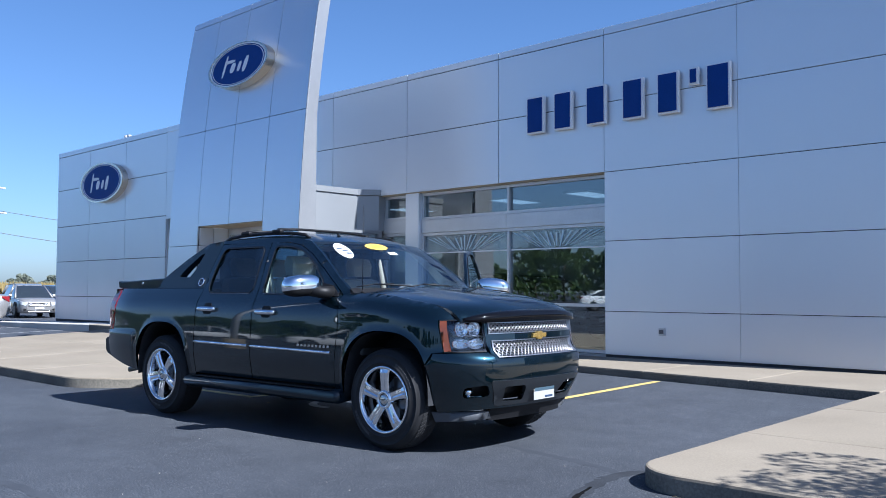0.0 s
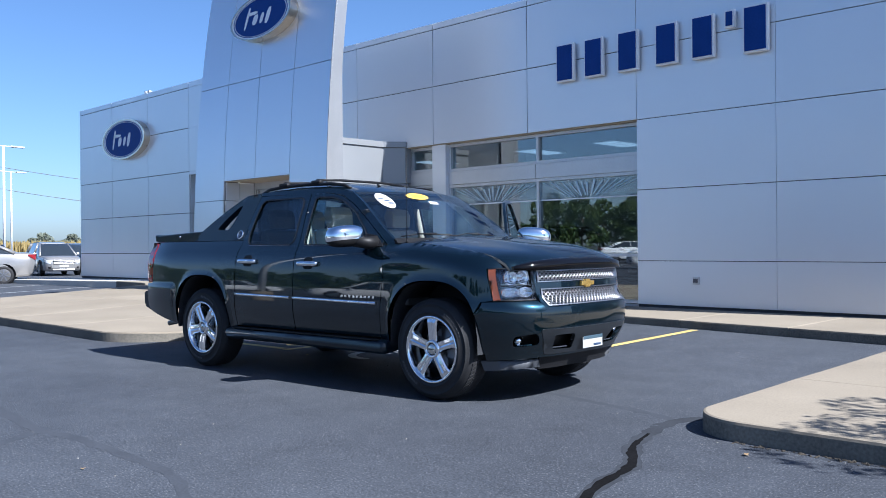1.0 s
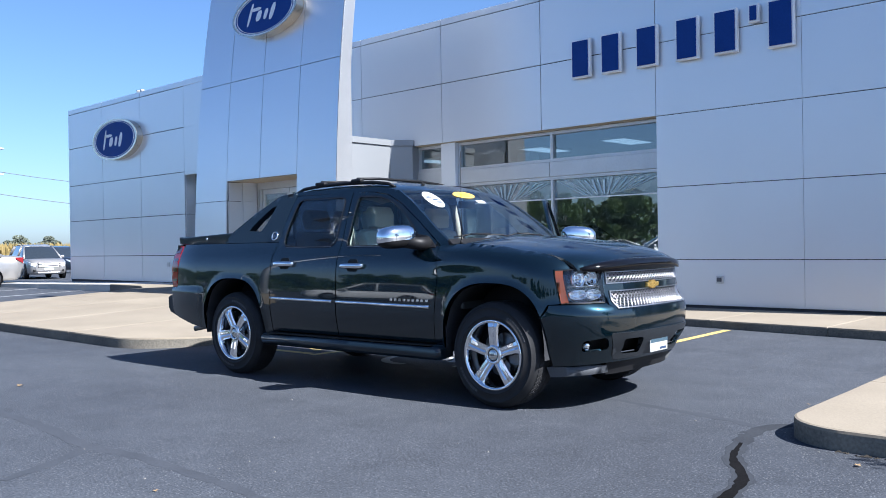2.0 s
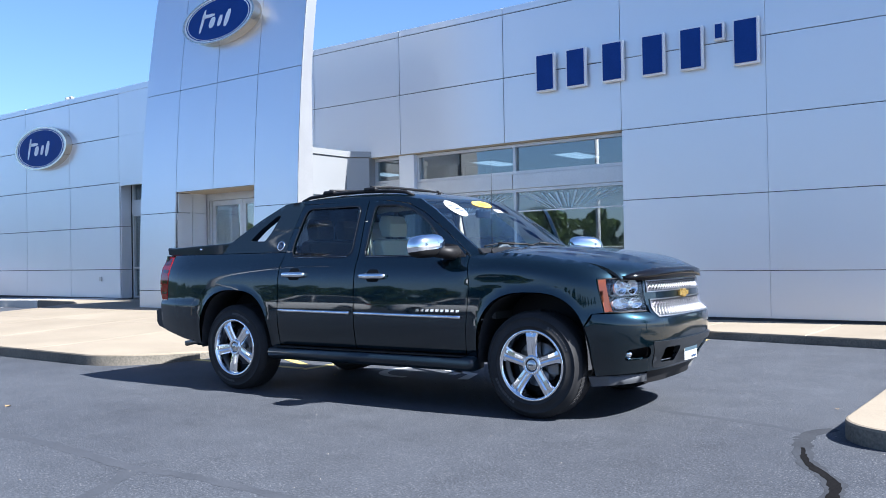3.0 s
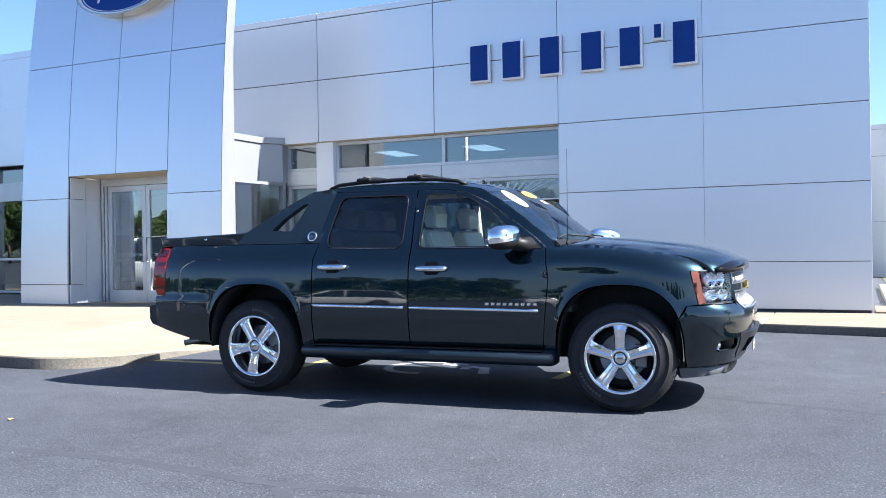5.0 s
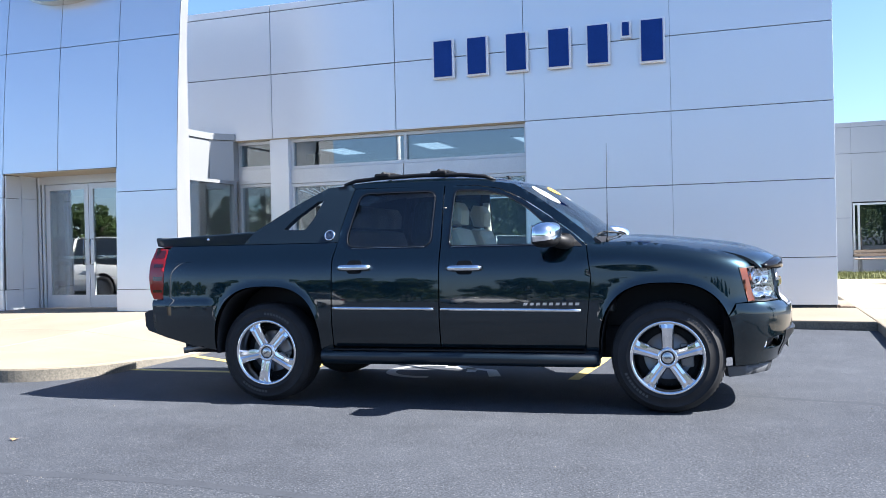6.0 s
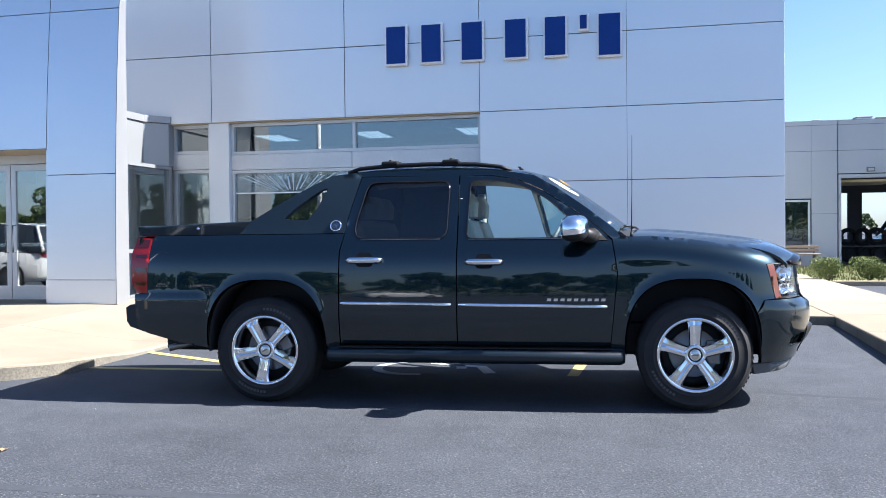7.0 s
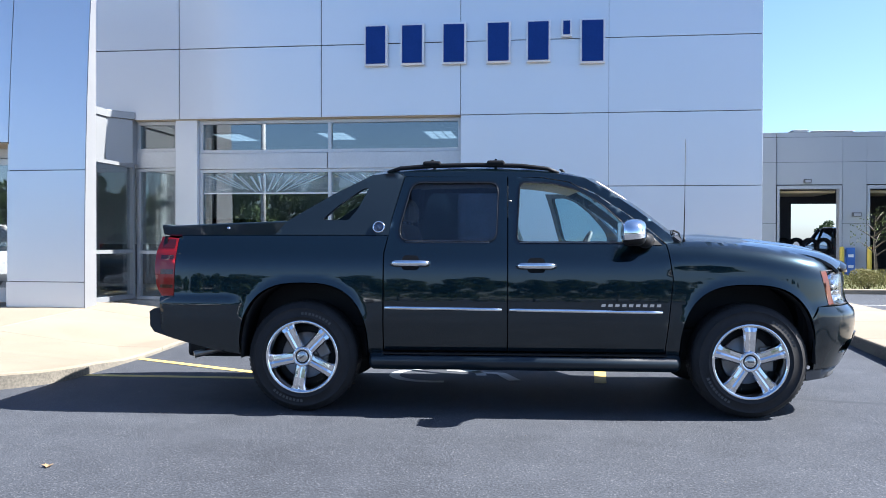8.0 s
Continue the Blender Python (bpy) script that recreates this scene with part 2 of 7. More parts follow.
def sheet(poly, holes, step, lift, back, bm=None):
    """A skin over a flat outline with holes: lift(u, v) gives the outer point, back(u, v) the inner one; rims join the two."""
    from mathutils.geometry import delaunay_2d_cdt
    bm = bm or bmesh.new()
    loops = [dense(poly, step)] + [dense(h, step) for h in holes]
    if area(loops[0]) < 0:
        loops[0].reverse()
    pts, edges = [], []
    for lp in loops:
        s = len(pts)
        pts += lp
        edges += [(s + i, s + (i + 1) % len(lp)) for i in range(len(lp))]
    us, vs = [p[0] for p in loops[0]], [p[1] for p in loops[0]]
    rim = np.array(pts)
    u = min(us) + step / 2
    while u < max(us):
        v = min(vs) + step / 2
        while v < max(vs):
            if inside((u, v), loops[0]) and not any(inside((u, v), h) for h in loops[1:]) and np.min(np.hypot(rim[:, 0] - u, rim[:, 1] - v)) > step * 0.45:
                pts.append((u, v))
            v += step
        u += step
    vo, _, fo, *_ = delaunay_2d_cdt([Vector(p) for p in pts], edges, [], 0, 1e-6)
    outer = [bm.verts.new(lift(p.x, p.y)) for p in vo]
    inner = [bm.verts.new(back(p.x, p.y)) for p in vo] if back else None
    edge_of = {}
    for f in fo:
        c = (sum(vo[i].x for i in f) / 3, sum(vo[i].y for i in f) / 3)
        if not inside(c, loops[0]) or any(inside(c, h) for h in loops[1:]):
            continue
        if (vo[f[1]] - vo[f[0]]).cross(vo[f[2]] - vo[f[0]]) < 0:
            f = f[::-1]
        bm.faces.new([outer[i] for i in f]).smooth = True
        if back:
            bm.faces.new([inner[i] for i in reversed(f)]).smooth = True
            for i in range(len(f)):
                a, b = f[i], f[(i + 1) % len(f)]
                if (b, a) in edge_of:
                    del edge_of[(b, a)]
                else:
                    edge_of[(a, b)] = 1
    if back:
        for a, b in edge_of:
            q = [bm.verts.new(x.co) for x in (outer[a], inner[a], inner[b], outer[b])]
            bm.faces.new(q)
    loose = [v for v in bm.verts if not v.link_faces]
    bmesh.ops.delete(bm, geom=loose, context="VERTS")
    return bm


def prism(poly, z0, z1, bm=None, axis="z", bevel=0.0):
    """An outline pushed through from z0 to z1 along an axis."""
    bm = bm or bmesh.new()
    if area(poly) < 0:
        poly = poly[::-1]

    def at(p, h):
        return (p[0], p[1], h) if axis == "z" else (p[0], h, p[1]) if axis == "y" else (h, p[0], p[1])
    lo, hi = [bm.verts.new(at(p, z0)) for p in poly], [bm.verts.new(at(p, z1)) for p in poly]
    fs = [bm.faces.new(lo[::-1]), bm.faces.new(hi)]
    k = len(poly)
    fs += [bm.faces.new((lo[i], lo[(i + 1) % k], hi[(i + 1) % k], hi[i])) for i in range(k)]
    bmesh.ops.recalc_face_normals(bm, faces=fs)
    if bevel:
        es = {e for f in fs[:2] for e in f.edges}
        bmesh.ops.bevel(bm, geom=list(es), offset=bevel, segments=2, affect="EDGES", profile=0.5)
    return bm


def clip_cell(poly, x0, x1, y0, y1):
    for ax, lim, keep in ((0, x0, 1), (0, x1, -1), (1, y0, 1), (1, y1, -1)):
        out = []
        for a, b in zip(poly, poly[1:] + poly[:1]):
            ia, ib = keep * (a[ax] - lim) >= 0, keep * (b[ax] - lim) >= 0
            if ia:
                out.append(a)
            if ia != ib:
                t = (lim - a[ax]) / (b[ax] - a[ax])
                out.append((a[0] + t * (b[0] - a[0]), a[1] + t * (b[1] - a[1])))
        poly = out
        if not poly:
            return []
    clean = [p for i, p in enumerate(poly) if math.dist(p, poly[i - 1]) > 1e-3]
    return clean if len(clean) > 2 and abs(area(clean)) > 0.02 else []


def slab(poly, top, depth, sides=True):
    """A cast concrete slab with eased edges on its upper side; top(x, y) is its height."""
    bm = bmesh.new()
    if area(poly) < 0:
        poly = poly[::-1]
    poly = dense(poly, 0.6)
    k = len(poly)

    def ring(inset, drop):
        out = []
        for i, p in enumerate(poly):
            a, b = Vector(poly[i - 1]), Vector(poly[(i + 1) % k])
            d = (b - a).normalized()
            q = Vector(p) + Vector((-d.y, d.x)) * inset
            out.append(bm.verts.new((q.x, q.y, top(*p) - drop if drop < 0.5 else depth)))
        return out
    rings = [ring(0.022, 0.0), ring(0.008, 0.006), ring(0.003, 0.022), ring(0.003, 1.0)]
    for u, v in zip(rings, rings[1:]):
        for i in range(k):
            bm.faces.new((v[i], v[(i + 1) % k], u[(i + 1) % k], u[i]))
            # only the upright face takes the darker, shade-coloured slot
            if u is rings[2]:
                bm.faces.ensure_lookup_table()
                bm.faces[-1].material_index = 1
    f = bm.faces.new(rings[0])
    bmesh.ops.triangulate(bm, faces=[f])
    return bm

# ---- ground ----


def ground_z(y, x=0.0):
    return 0.1 * min(1.0, max(0.0, (y - 8.0) / 3.4)) * min(1.0, max(0.0, (x + 39) / 8))


bm = bmesh.new()
gx, gy = [-900, -60, -39, -31, -10, 10, 60, 900], [-900, -60, -12, 2, 8.0, 9.7, 11.4, 20, 60, 900]
grid = [[bm.verts.new((x, y, ground_z(y, x))) for x in gx] for y in gy]
for j in range(len(gy) - 1):
    for i in range(len(gx) - 1):
        bm.faces.new((grid[j][i], grid[j][i + 1], grid[j + 1][i + 1], grid[j + 1][i]))
ground = tagged(part("ground", bm, ASPHALT), "dark grey worn asphalt car park", "ground", kind="structure")


def ribbon(name, pts, width, material, label="", h=0.004):
    """A flat strip on the ground along a line; width may vary from point to point."""
    bm = bmesh.new()
    k = len(pts)
    ws = width if isinstance(width, (list, tuple)) else [width] * k
    rows = []
    for i, p in enumerate(pts):
        d = (Vector(pts[min(i + 1, k - 1)]) - Vector(pts[max(i - 1, 0)])).normalized()
        s = Vector((-d.y, d.x)) * ws[i] / 2
        a, b = Vector(p) + s, Vector(p) - s
        rows.append([bm.verts.new((q.x, q.y, ground_z(q.y, q.x) + h)) for q in (a, b)])
    for u, v in zip(rows, rows[1:]):
        bm.faces.new((u[0], u[1], v[1], v[0]))
    bmesh.ops.recalc_face_normals(bm, faces=bm.faces)
    if bm.faces[0].normal.z < 0 if bm.faces else False:
        bmesh.ops.reverse_faces(bm, faces=bm.faces)
    return part(name, bm, material, ground, label)


def paint_line(a, b, w, material, name="parking_line", label="worn yellow parking line"):
    k = max(2, int(math.dist(a, b) / 0.4))
    return ribbon(name, [(a[0] + (b[0] - a[0]) * i / k, a[1] + (b[1] - a[1]) * i / k) for i in range(k + 1)], w, material, label)


# ---- pavements ----
def pavement(name, outline, top, cells_x, cells_y, label, depth=-0.08, material=CONCRETE):
    base = tagged(new(name), label, "pavement", kind="structure")
    for x0, x1 in zip(cells_x, cells_x[1:]):
        for y0, y1 in zip(cells_y, cells_y[1:]):
            cell = clip_cell(outline, x0, x1, y0, y1)
            if cell:
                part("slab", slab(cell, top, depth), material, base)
    return base


def arc(cx, cy, r, a0, a1, n=8):
    return [(cx + r * math.cos(radians(a0 + (a1 - a0) * i / n)), cy + r * math.sin(radians(a0 + (a1 - a0) * i / n))) for i in range(n + 1)]


def steps(a, b, d):
    k = max(1, round((b - a) / d))
    return [a + (b - a) * i / k for i in range(k + 1)]


def top_front(x, y):
    return 0.205 + 0.008 * min(1, max(0, (y - 11.4) / 1.7))


def top_island(x, y):
    return 0.13 + 0.075 * min(1, max(0, (y - 6.0) / 5.4))


def top_pad(x, y):
    z = 0.14 + 0.19 * min(1, max(0, (y - 5.9) / 4.5))
    ramp = min(1, max(0, (x + 13.6) / 1.6)) * min(1, max(0, (y - 5.8) / 1.6))
    return z + (0.05 + ground_z(y) - z) * ramp


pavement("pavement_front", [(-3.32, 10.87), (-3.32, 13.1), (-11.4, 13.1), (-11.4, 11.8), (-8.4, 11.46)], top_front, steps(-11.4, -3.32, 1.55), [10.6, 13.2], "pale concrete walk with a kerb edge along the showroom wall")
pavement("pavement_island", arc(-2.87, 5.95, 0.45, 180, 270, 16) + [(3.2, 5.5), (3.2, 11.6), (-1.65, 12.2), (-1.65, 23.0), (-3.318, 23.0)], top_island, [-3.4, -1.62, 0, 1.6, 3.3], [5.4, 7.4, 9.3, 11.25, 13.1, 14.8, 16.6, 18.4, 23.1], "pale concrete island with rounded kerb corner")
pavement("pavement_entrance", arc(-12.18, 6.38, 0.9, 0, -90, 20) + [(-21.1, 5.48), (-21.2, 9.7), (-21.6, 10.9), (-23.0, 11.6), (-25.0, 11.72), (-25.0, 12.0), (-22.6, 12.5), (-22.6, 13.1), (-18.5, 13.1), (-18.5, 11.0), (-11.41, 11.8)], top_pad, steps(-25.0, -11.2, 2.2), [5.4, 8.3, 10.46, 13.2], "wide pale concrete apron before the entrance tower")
pavement("pavement_wing", [(-22.65, 12.53), (-25.02, 12.03), (-25.02, 11.72), (-30.0, 11.6), (-38.0, 11.6), (-38.0, 13.1), (-22.65, 13.1)], lambda x, y: 0.325 - 0.08 * min(1, max(0, (-25 - x) / 6)) - 0.1 * min(1, max(0, (-31 - x) / 7)), steps(-38.0, -22.65, 3.0), [11.5, 13.2], "pale concrete kerb strip along the side wing", material=KERBPALE)

# parking marks
paint_line((-6.24, 11.1), (-6.42, 6.75), 0.11, YELLOW)
paint_line((-11.38, 7.76), (-9.6, 6.88), 0.11, YELLOW)
paint_line((-11.5, 6.55), (-9.4, 6.62), 0.11, YELLOW)
paint_line((-11.2, 9.4), (-9.3, 8.3), 0.11, YELLOW)
paint_line((-9.3, 6.55), (-9.5, 11.6), 0.11, YELLOW)
for x in (-23.7, -26.65, -29.75, -32.8):
    paint_line((x, 7.2), (x, 12.2), 0.12, WHITEPAINT, label="worn white parking line")
paint_line((-2.0, 15.9), (8, 15.7), 0.1, WHITEPAINT, label="worn white parking line")
paint_line((-1.3, 14.0), (8, 13.9), 0.1, WHITEPAINT, label="worn white parking line")
# wheelchair mark: ring and strokes of paint
ring = [(-7.95 + 0.42 * math.cos(a), 7.05 + 0.42 * math.sin(a)) for a in [i * 2 * math.pi / 24 for i in range(20)]]
ribbon("stall_mark", ring, 0.1, WHITEPAINT, "worn white wheelchair mark")
ribbon("stall_mark", [(-7.9, 7.9), (-7.85, 7.35), (-7.35, 7.2), (-7.2, 6.8)], 0.12, WHITEPAINT)

# ---- showroom building ----
FY = 13.127
ROWS_Z = [0.25, 0.986, 2.183, 3.373, 4.584, 5.765, 5.90]
WING_Z = [0.33, 1.11, 2.28, 3.475, 4.73, 5.89, 6.06]


def wall(name, bm, label, material=JOINT):
    return tagged(part(name, bm, material), label, "wall", kind="structure")


def panel(parent, x0, x1, z0, z1, y=FY, material=PANEL, gap=0.0055, t=0.03, side=0.45):
    return part("panel", boxed(x0 + gap * side, x1 - gap * side, y, y + t, z0 + gap, z1 - gap, bevel=0.003), material, parent)


bm = boxed(-8.396, -3.60, FY + 0.028, FY + 0.4, 0.1, 5.89)
box(bm, -14.15, -8.396, FY + 0.028, FY + 0.4, 3.385, 5.89)
box(bm, -23.2, -14.15, FY + 0.028, FY + 0.4, 3.52, 5.89)
wall_front = wall("wall_front", bm, "showroom wall clad in silver-grey metal panels")
for x0, x1 in ((-8.396, -5.985), (-5.985, -3.58)):
    for z0, z1 in zip(ROWS_Z, ROWS_Z[1:]):
        panel(wall_front, x0, x1, z0, z1)
for x0, x1 in ((-10.765, -8.396), (-13.281, -10.765), (-15.73, -13.281), (-18.2, -15.73), (-20.6, -18.2), (-23.27, -20.6)):
    for z0, z1 in zip(ROWS_Z[3:], ROWS_Z[4:]):
        panel(wall_front, x0, x1, z0, z1, gap=0.0075, side=0.9)
bm = boxed(-30.69, -23.30, FY + 0.028, FY + 0.4, 0.1, 6.05)
wall_wing = wall("wall_wing", bm, "side wing wall clad in silver-grey metal panels")
for x0, x1 in ((-30.71, -28.23), (-28.23, -25.76), (-25.76, -23.27)):
    for z0, z1 in zip(WING_Z, WING_Z[1:]):
        panel(wall_wing, x0, x1, z0, z1, gap=0.009, side=0.9)
for z0, z1 in zip(WING_Z[3:], WING_Z[4:]):
    panel(wall_wing, -23.27, -20.6, z0, z1, y=FY - 0.006, gap=0.009, side=1.2)
for z0, z1 in zip(WING_Z[:3], WING_Z[1:4]):
    part("reveal_panel", boxed(-23.285, -23.245, FY + 0.035, FY + 0.34, z0 + 0.006, z1 - 0.006, bevel=0.002), PANEL, wall_wing)
part("reveal_head", boxed(-23.24, -18.5, FY + 0.03, FY + 0.45, 3.482, 3.515), PANEL, wall_wing)
# rest of the shell
wall("wall_east", boxed(-3.60, -3.585, FY + 0.42, 30.5, 0.1, 5.88), "grey metal side wall", PANEL)
wall("wall_west", boxed(-30.71, -30.45, FY + 0.42, 30.5, 0.1, 6.0), "grey metal side wall", PANEL)
wall("wall_back", boxed(-30.71, -3.6, 30.2, 30.5, 0.1, 5.88), "plain interior wall", INWALL)
tagged(part("roof", boxed(-30.45, -3.62, FY + 0.42, 30.2, 5.6, 5.75), INWALL), "flat roof of the showroom", "roof", kind="structure")
tagged(part("interior_floor", boxed(-30.4, -3.62, FY + 0.05, 30.2, 0.05, 0.24), INFLOOR), "brown tile floor of the showroom", "floor", kind="structure")
tagged(part("ceiling", boxed(-30.4, -3.62, FY + 0.42, 30.2, 3.62, 3.72), INWALL), "white showroom ceiling", "ceiling", kind="structure")
wall("wall_partition", boxed(-22.0, -3.7, 19.8, 20.0, 0.24, 3.62), "pale interior partition", INWALL)
wall("wall_partition_2", boxed(-8.3, -8.2, FY + 0.42, 19.8, 0.24, 3.62), "dark interior partition", INDARK)
for x in (-9.3, -11.6, -13.9, -17.6, -20.6):
    lt = thing("ceiling_light", pose(x, 17.5, 3.58), "lit white recessed ceiling light panel", "ceiling light", "showroom ceiling lights")
    part("frame", boxed(-0.34, 0.34, -0.64, 0.64, 0.0, 0.035), SIGNWHITE, lt)
    for dx in (-0.2, 0.0, 0.2):
        part("diffuser", boxed(dx - 0.075, dx + 0.075, -0.6, 0.6, -0.012, 0.0), LIGHTPANEL, lt)
for x in (-14.9, -18.5):
    tagged(part("column", boxed(x - 0.2, x + 0.2, 17.9, 18.3, 0.24, 3.62, bevel=0.01), INWALL), "white square interior column", "column", kind="structure")


def window(name, x0, x1, z0, z1, y, label, mull=(), trans=(), pane=PANE, fw=0.055, depth=0.12):
    """A framed window: outer frame, mullions, panes."""
    w = tagged(new(name), label, "window", kind="structure")
    bm = bmesh.new()
    xs, zs = [x0, *mull, x1], [z0, *trans, z1]
    box(bm, x0, x0 + fw, y, y + depth, z0, z1), box(bm, x1 - fw, x1, y, y + depth, z0, z1)
    box(bm, x0 + fw, x1 - fw, y, y + depth, z0, z0 + fw), box(bm, x0 + fw, x1 - fw, y, y + depth, z1 - fw, z1)
    part("window_frame", bm, FRAME, w)
    for m in mull:
        part("mullion", boxed(m - fw / 2, m + fw / 2, y + 0.003, y + depth - 0.003, z0 + fw, z1 - fw), FRAME, w)
    for i in range(len(xs) - 1):
        a = xs[i] + (fw if i == 0 else fw / 2)
        b = xs[i + 1] - (fw if i == len(xs) - 2 else fw / 2)
        for t in trans:
            part("transom", boxed(a, b, y + 0.006, y + depth - 0.006, t - fw / 2, t + fw / 2), FRAME, w)
        for j in range(len(zs) - 1):
            c = zs[j] + (fw if j == 0 else fw / 2)
            d = zs[j + 1] - (fw if j == len(zs) - 2 else fw / 2)
            p = part("pane", boxed(a, b, y + depth * 0.5, y + depth * 0.5 + 0.012, c, d), pane, w)
            p.visible_shadow = False
    return w


WY = FY + 0.16
window("window_upper", -12.98, -8.40, 2.80, 3.36, WY, "aluminium-framed clerestory window strip", mull=(-10.66,))
window("window_lower", -12.98, -8.40, 0.25, 2.52, WY, "tall aluminium-framed showroom window", mull=(-10.66,), trans=(1.08,))
window("window_side_upper", -14.14, -13.38, 2.84, 3.36, WY, "small aluminium-framed clerestory window")
window("window_side_lower", -14.14, -13.38, 0.25, 2.55, WY, "narrow aluminium-framed showroom window", trans=(1.08,), pane=DOORPANE)
window("window_wing_upper", -23.2, -19.0, 2.95, 3.48, FY + 0.35, "small aluminium-framed clerestory window", mull=(-21.4,))
window("window_wing_lower", -23.2, -19.0, 0.33, 2.62, FY + 0.35, "tall aluminium-framed window beside the tower", mull=(-21.4,), trans=(1.15,))
tagged(part("trim", boxed(-23.2, -19.0, FY + 0.33, FY + 0.45, 2.62, 2.95), FRAME), "silver spandrel trim", "trim", kind="structure")
tagged(part("trim", boxed(-12.98, -10.70, WY - 0.02, WY + 0.1, 2.525, 2.795, bevel=0.004), FRAME), "silver spandrel trim between the window strips", "trim", kind="structure")
tagged(part("trim", boxed(-10.69, -8.40, WY - 0.02, WY + 0.1, 2.525, 2.795, bevel=0.004), FRAME), "silver spandrel trim between the window strips", "trim", kind="structure")
tagged(part("trim", boxed(-14.14, -13.38, WY - 0.02, WY + 0.1, 2.555, 2.835, bevel=0.004), FRAME), "silver spandrel trim", "trim", kind="structure")
tagged(part("column_front", boxed(-13.375, -12.985, FY + 0.06, FY + 0.36, 0.2, 3.38, bevel=0.004), PANEL), "silver-clad column between the windows", "column", kind="structure")
tagged(part("trim", boxed(-14.1, -8.40, FY + 0.05, WY - 0.005, 3.362, 3.384), TAN), "tan window head trim", "trim", kind="structure")

# side wall of the vestibule, its fascia and glass
FASCIA_PLAN = [(-18.2, 11.3), (-14.40, 11.3), (-14.40, 12.72), (-14.12, 13.10), (-14.12, WY - 0.004), (-18.2, WY - 0.004)]
tagged(part("fascia", prism(FASCIA_PLAN, 2.62, 3.381, bevel=0.004), FASCIA), "silver metal fascia over the vestibule glass", "fascia", kind="structure")
tagged(part("fascia_cap", prism([(-18.25, 11.3), (-14.37, 11.3), (-14.37, 12.71), (-14.08, 13.09), (-14.08, FY - 0.003), (-18.25, FY - 0.003)], 3.385, 3.508, bevel=0.004), FASCIA), "silver metal coping", "fascia", kind="structure")


def side_window(name, x, y0, y1, z0, z1, trans, label):
    w = tagged(new(name), label, "window", kind="structure")
    bm = boxed(x, x + 0.1, y0, y0 + 0.06, z0, z1)
    box(bm, x, x + 0.1, y1 - 0.1, y1, z0, z1), box(bm, x, x + 0.1, y0 + 0.06, y1 - 0.1, z0, z0 + 0.08), box(bm, x, x + 0.1, y0 + 0.06, y1 - 0.1, z1 - 0.06, z1)
    part("window_frame", bm, FASCIA, w)
    part("transom", boxed(x + 0.004, x + 0.096, y0 + 0.06, y1 - 0.1, trans - 0.03, trans + 0.03), FASCIA, w)
    for a, b in ((z0 + 0.08, trans - 0.03), (trans + 0.03, z1 - 0.06)):
        part("pane", boxed(x + 0.04, x + 0.052, y0 + 0.06, y1 - 0.1, a, b), DOORPANE, w).visible_shadow = False
    return w


side_window("window_vestibule", -14.22, 11.0, 13.2, 0.28, 2.61, 1.1, "aluminium-framed side glass of the vestibule")
side_window("window_vestibule_2", -18.2, 11.0, 13.22, 0.28, 2.61, 1.1, "aluminium-framed side glass of the vestibule")

# ---- entrance tower ----
TX = [-18.40, -17.125, -15.93, -14.71, -13.51]


def tower_front(z):
    """Depth of the tower's face: nearly upright below, leaning back in a curve above."""
    return 10.455 + 0.0055 * z * z + 0.0006 * max(0.0, z) ** 3


def tower_edge(x, z):
    """The left edge draws in a little towards the top."""
    return x + (0.02 + 0.022 * max(0.0, z - 1.0) if x < -18 else 0.0)


def tower_panel(parent, x0, x1, z0, z1, material, gap=0.006):
    bm = bmesh.new()
    k = max(1, round((z1 - z0) / 0.3))
    rows = []
    for i in range(k + 1):
        z = z0 + gap + (z1 - z0 - 2 * gap) * i / k
        y = tower_front(z)
        rows.append([bm.verts.new((tower_edge(x, z) + g, y + d, z)) for x, g in ((x0, gap), (x1, -gap)) for d in (0, 0.03)])
    for u, v in zip(rows, rows[1:]):
        for a, b in ((0, 2), (2, 3), (3, 1), (1, 0)):
            bm.faces.new((u[a], u[b], v[b], v[a]))
    bm.faces.new([rows[0][i] for i in (1, 3, 2, 0)]), bm.faces.new([rows[-1][i] for i in (0, 2, 3, 1)])
    return part("panel", bm, material, parent)


def tower_core(x0, x1, z0, z1, inset=0.028, back=0.36):
    bm = bmesh.new()
    k = max(1, round((z1 - z0) / 0.4))
    rows = []
    for i in range(k + 1):
        z = z0 + (z1 - z0) * i / k
        y = tower_front(z)
        rows.append([bm.verts.new(p) for p in ((x0, y + inset, z), (x1, y + inset, z), (x1, y + back, z), (x0, y + back, z))])
    for u, v in zip(rows, rows[1:]):
        for i in range(4):
            bm.faces.new((u[i], u[(i + 1) % 4], v[(i + 1) % 4], v[i]))
    bm.faces.new(rows[0][::-1]), bm.faces.new(rows[-1])
    return bm


tower = tagged(part("entrance_tower", tower_core(-18.15, -13.68, 2.71, 7.48), JOINT), "tall leaning silver metal entrance tower", "tower", kind="structure")
part("core", tower_core(-18.32, -17.13, 0.2, 2.71), JOINT, tower)
part("core", tower_core(-14.70, -13.68, 0.2, 2.71), JOINT, tower)
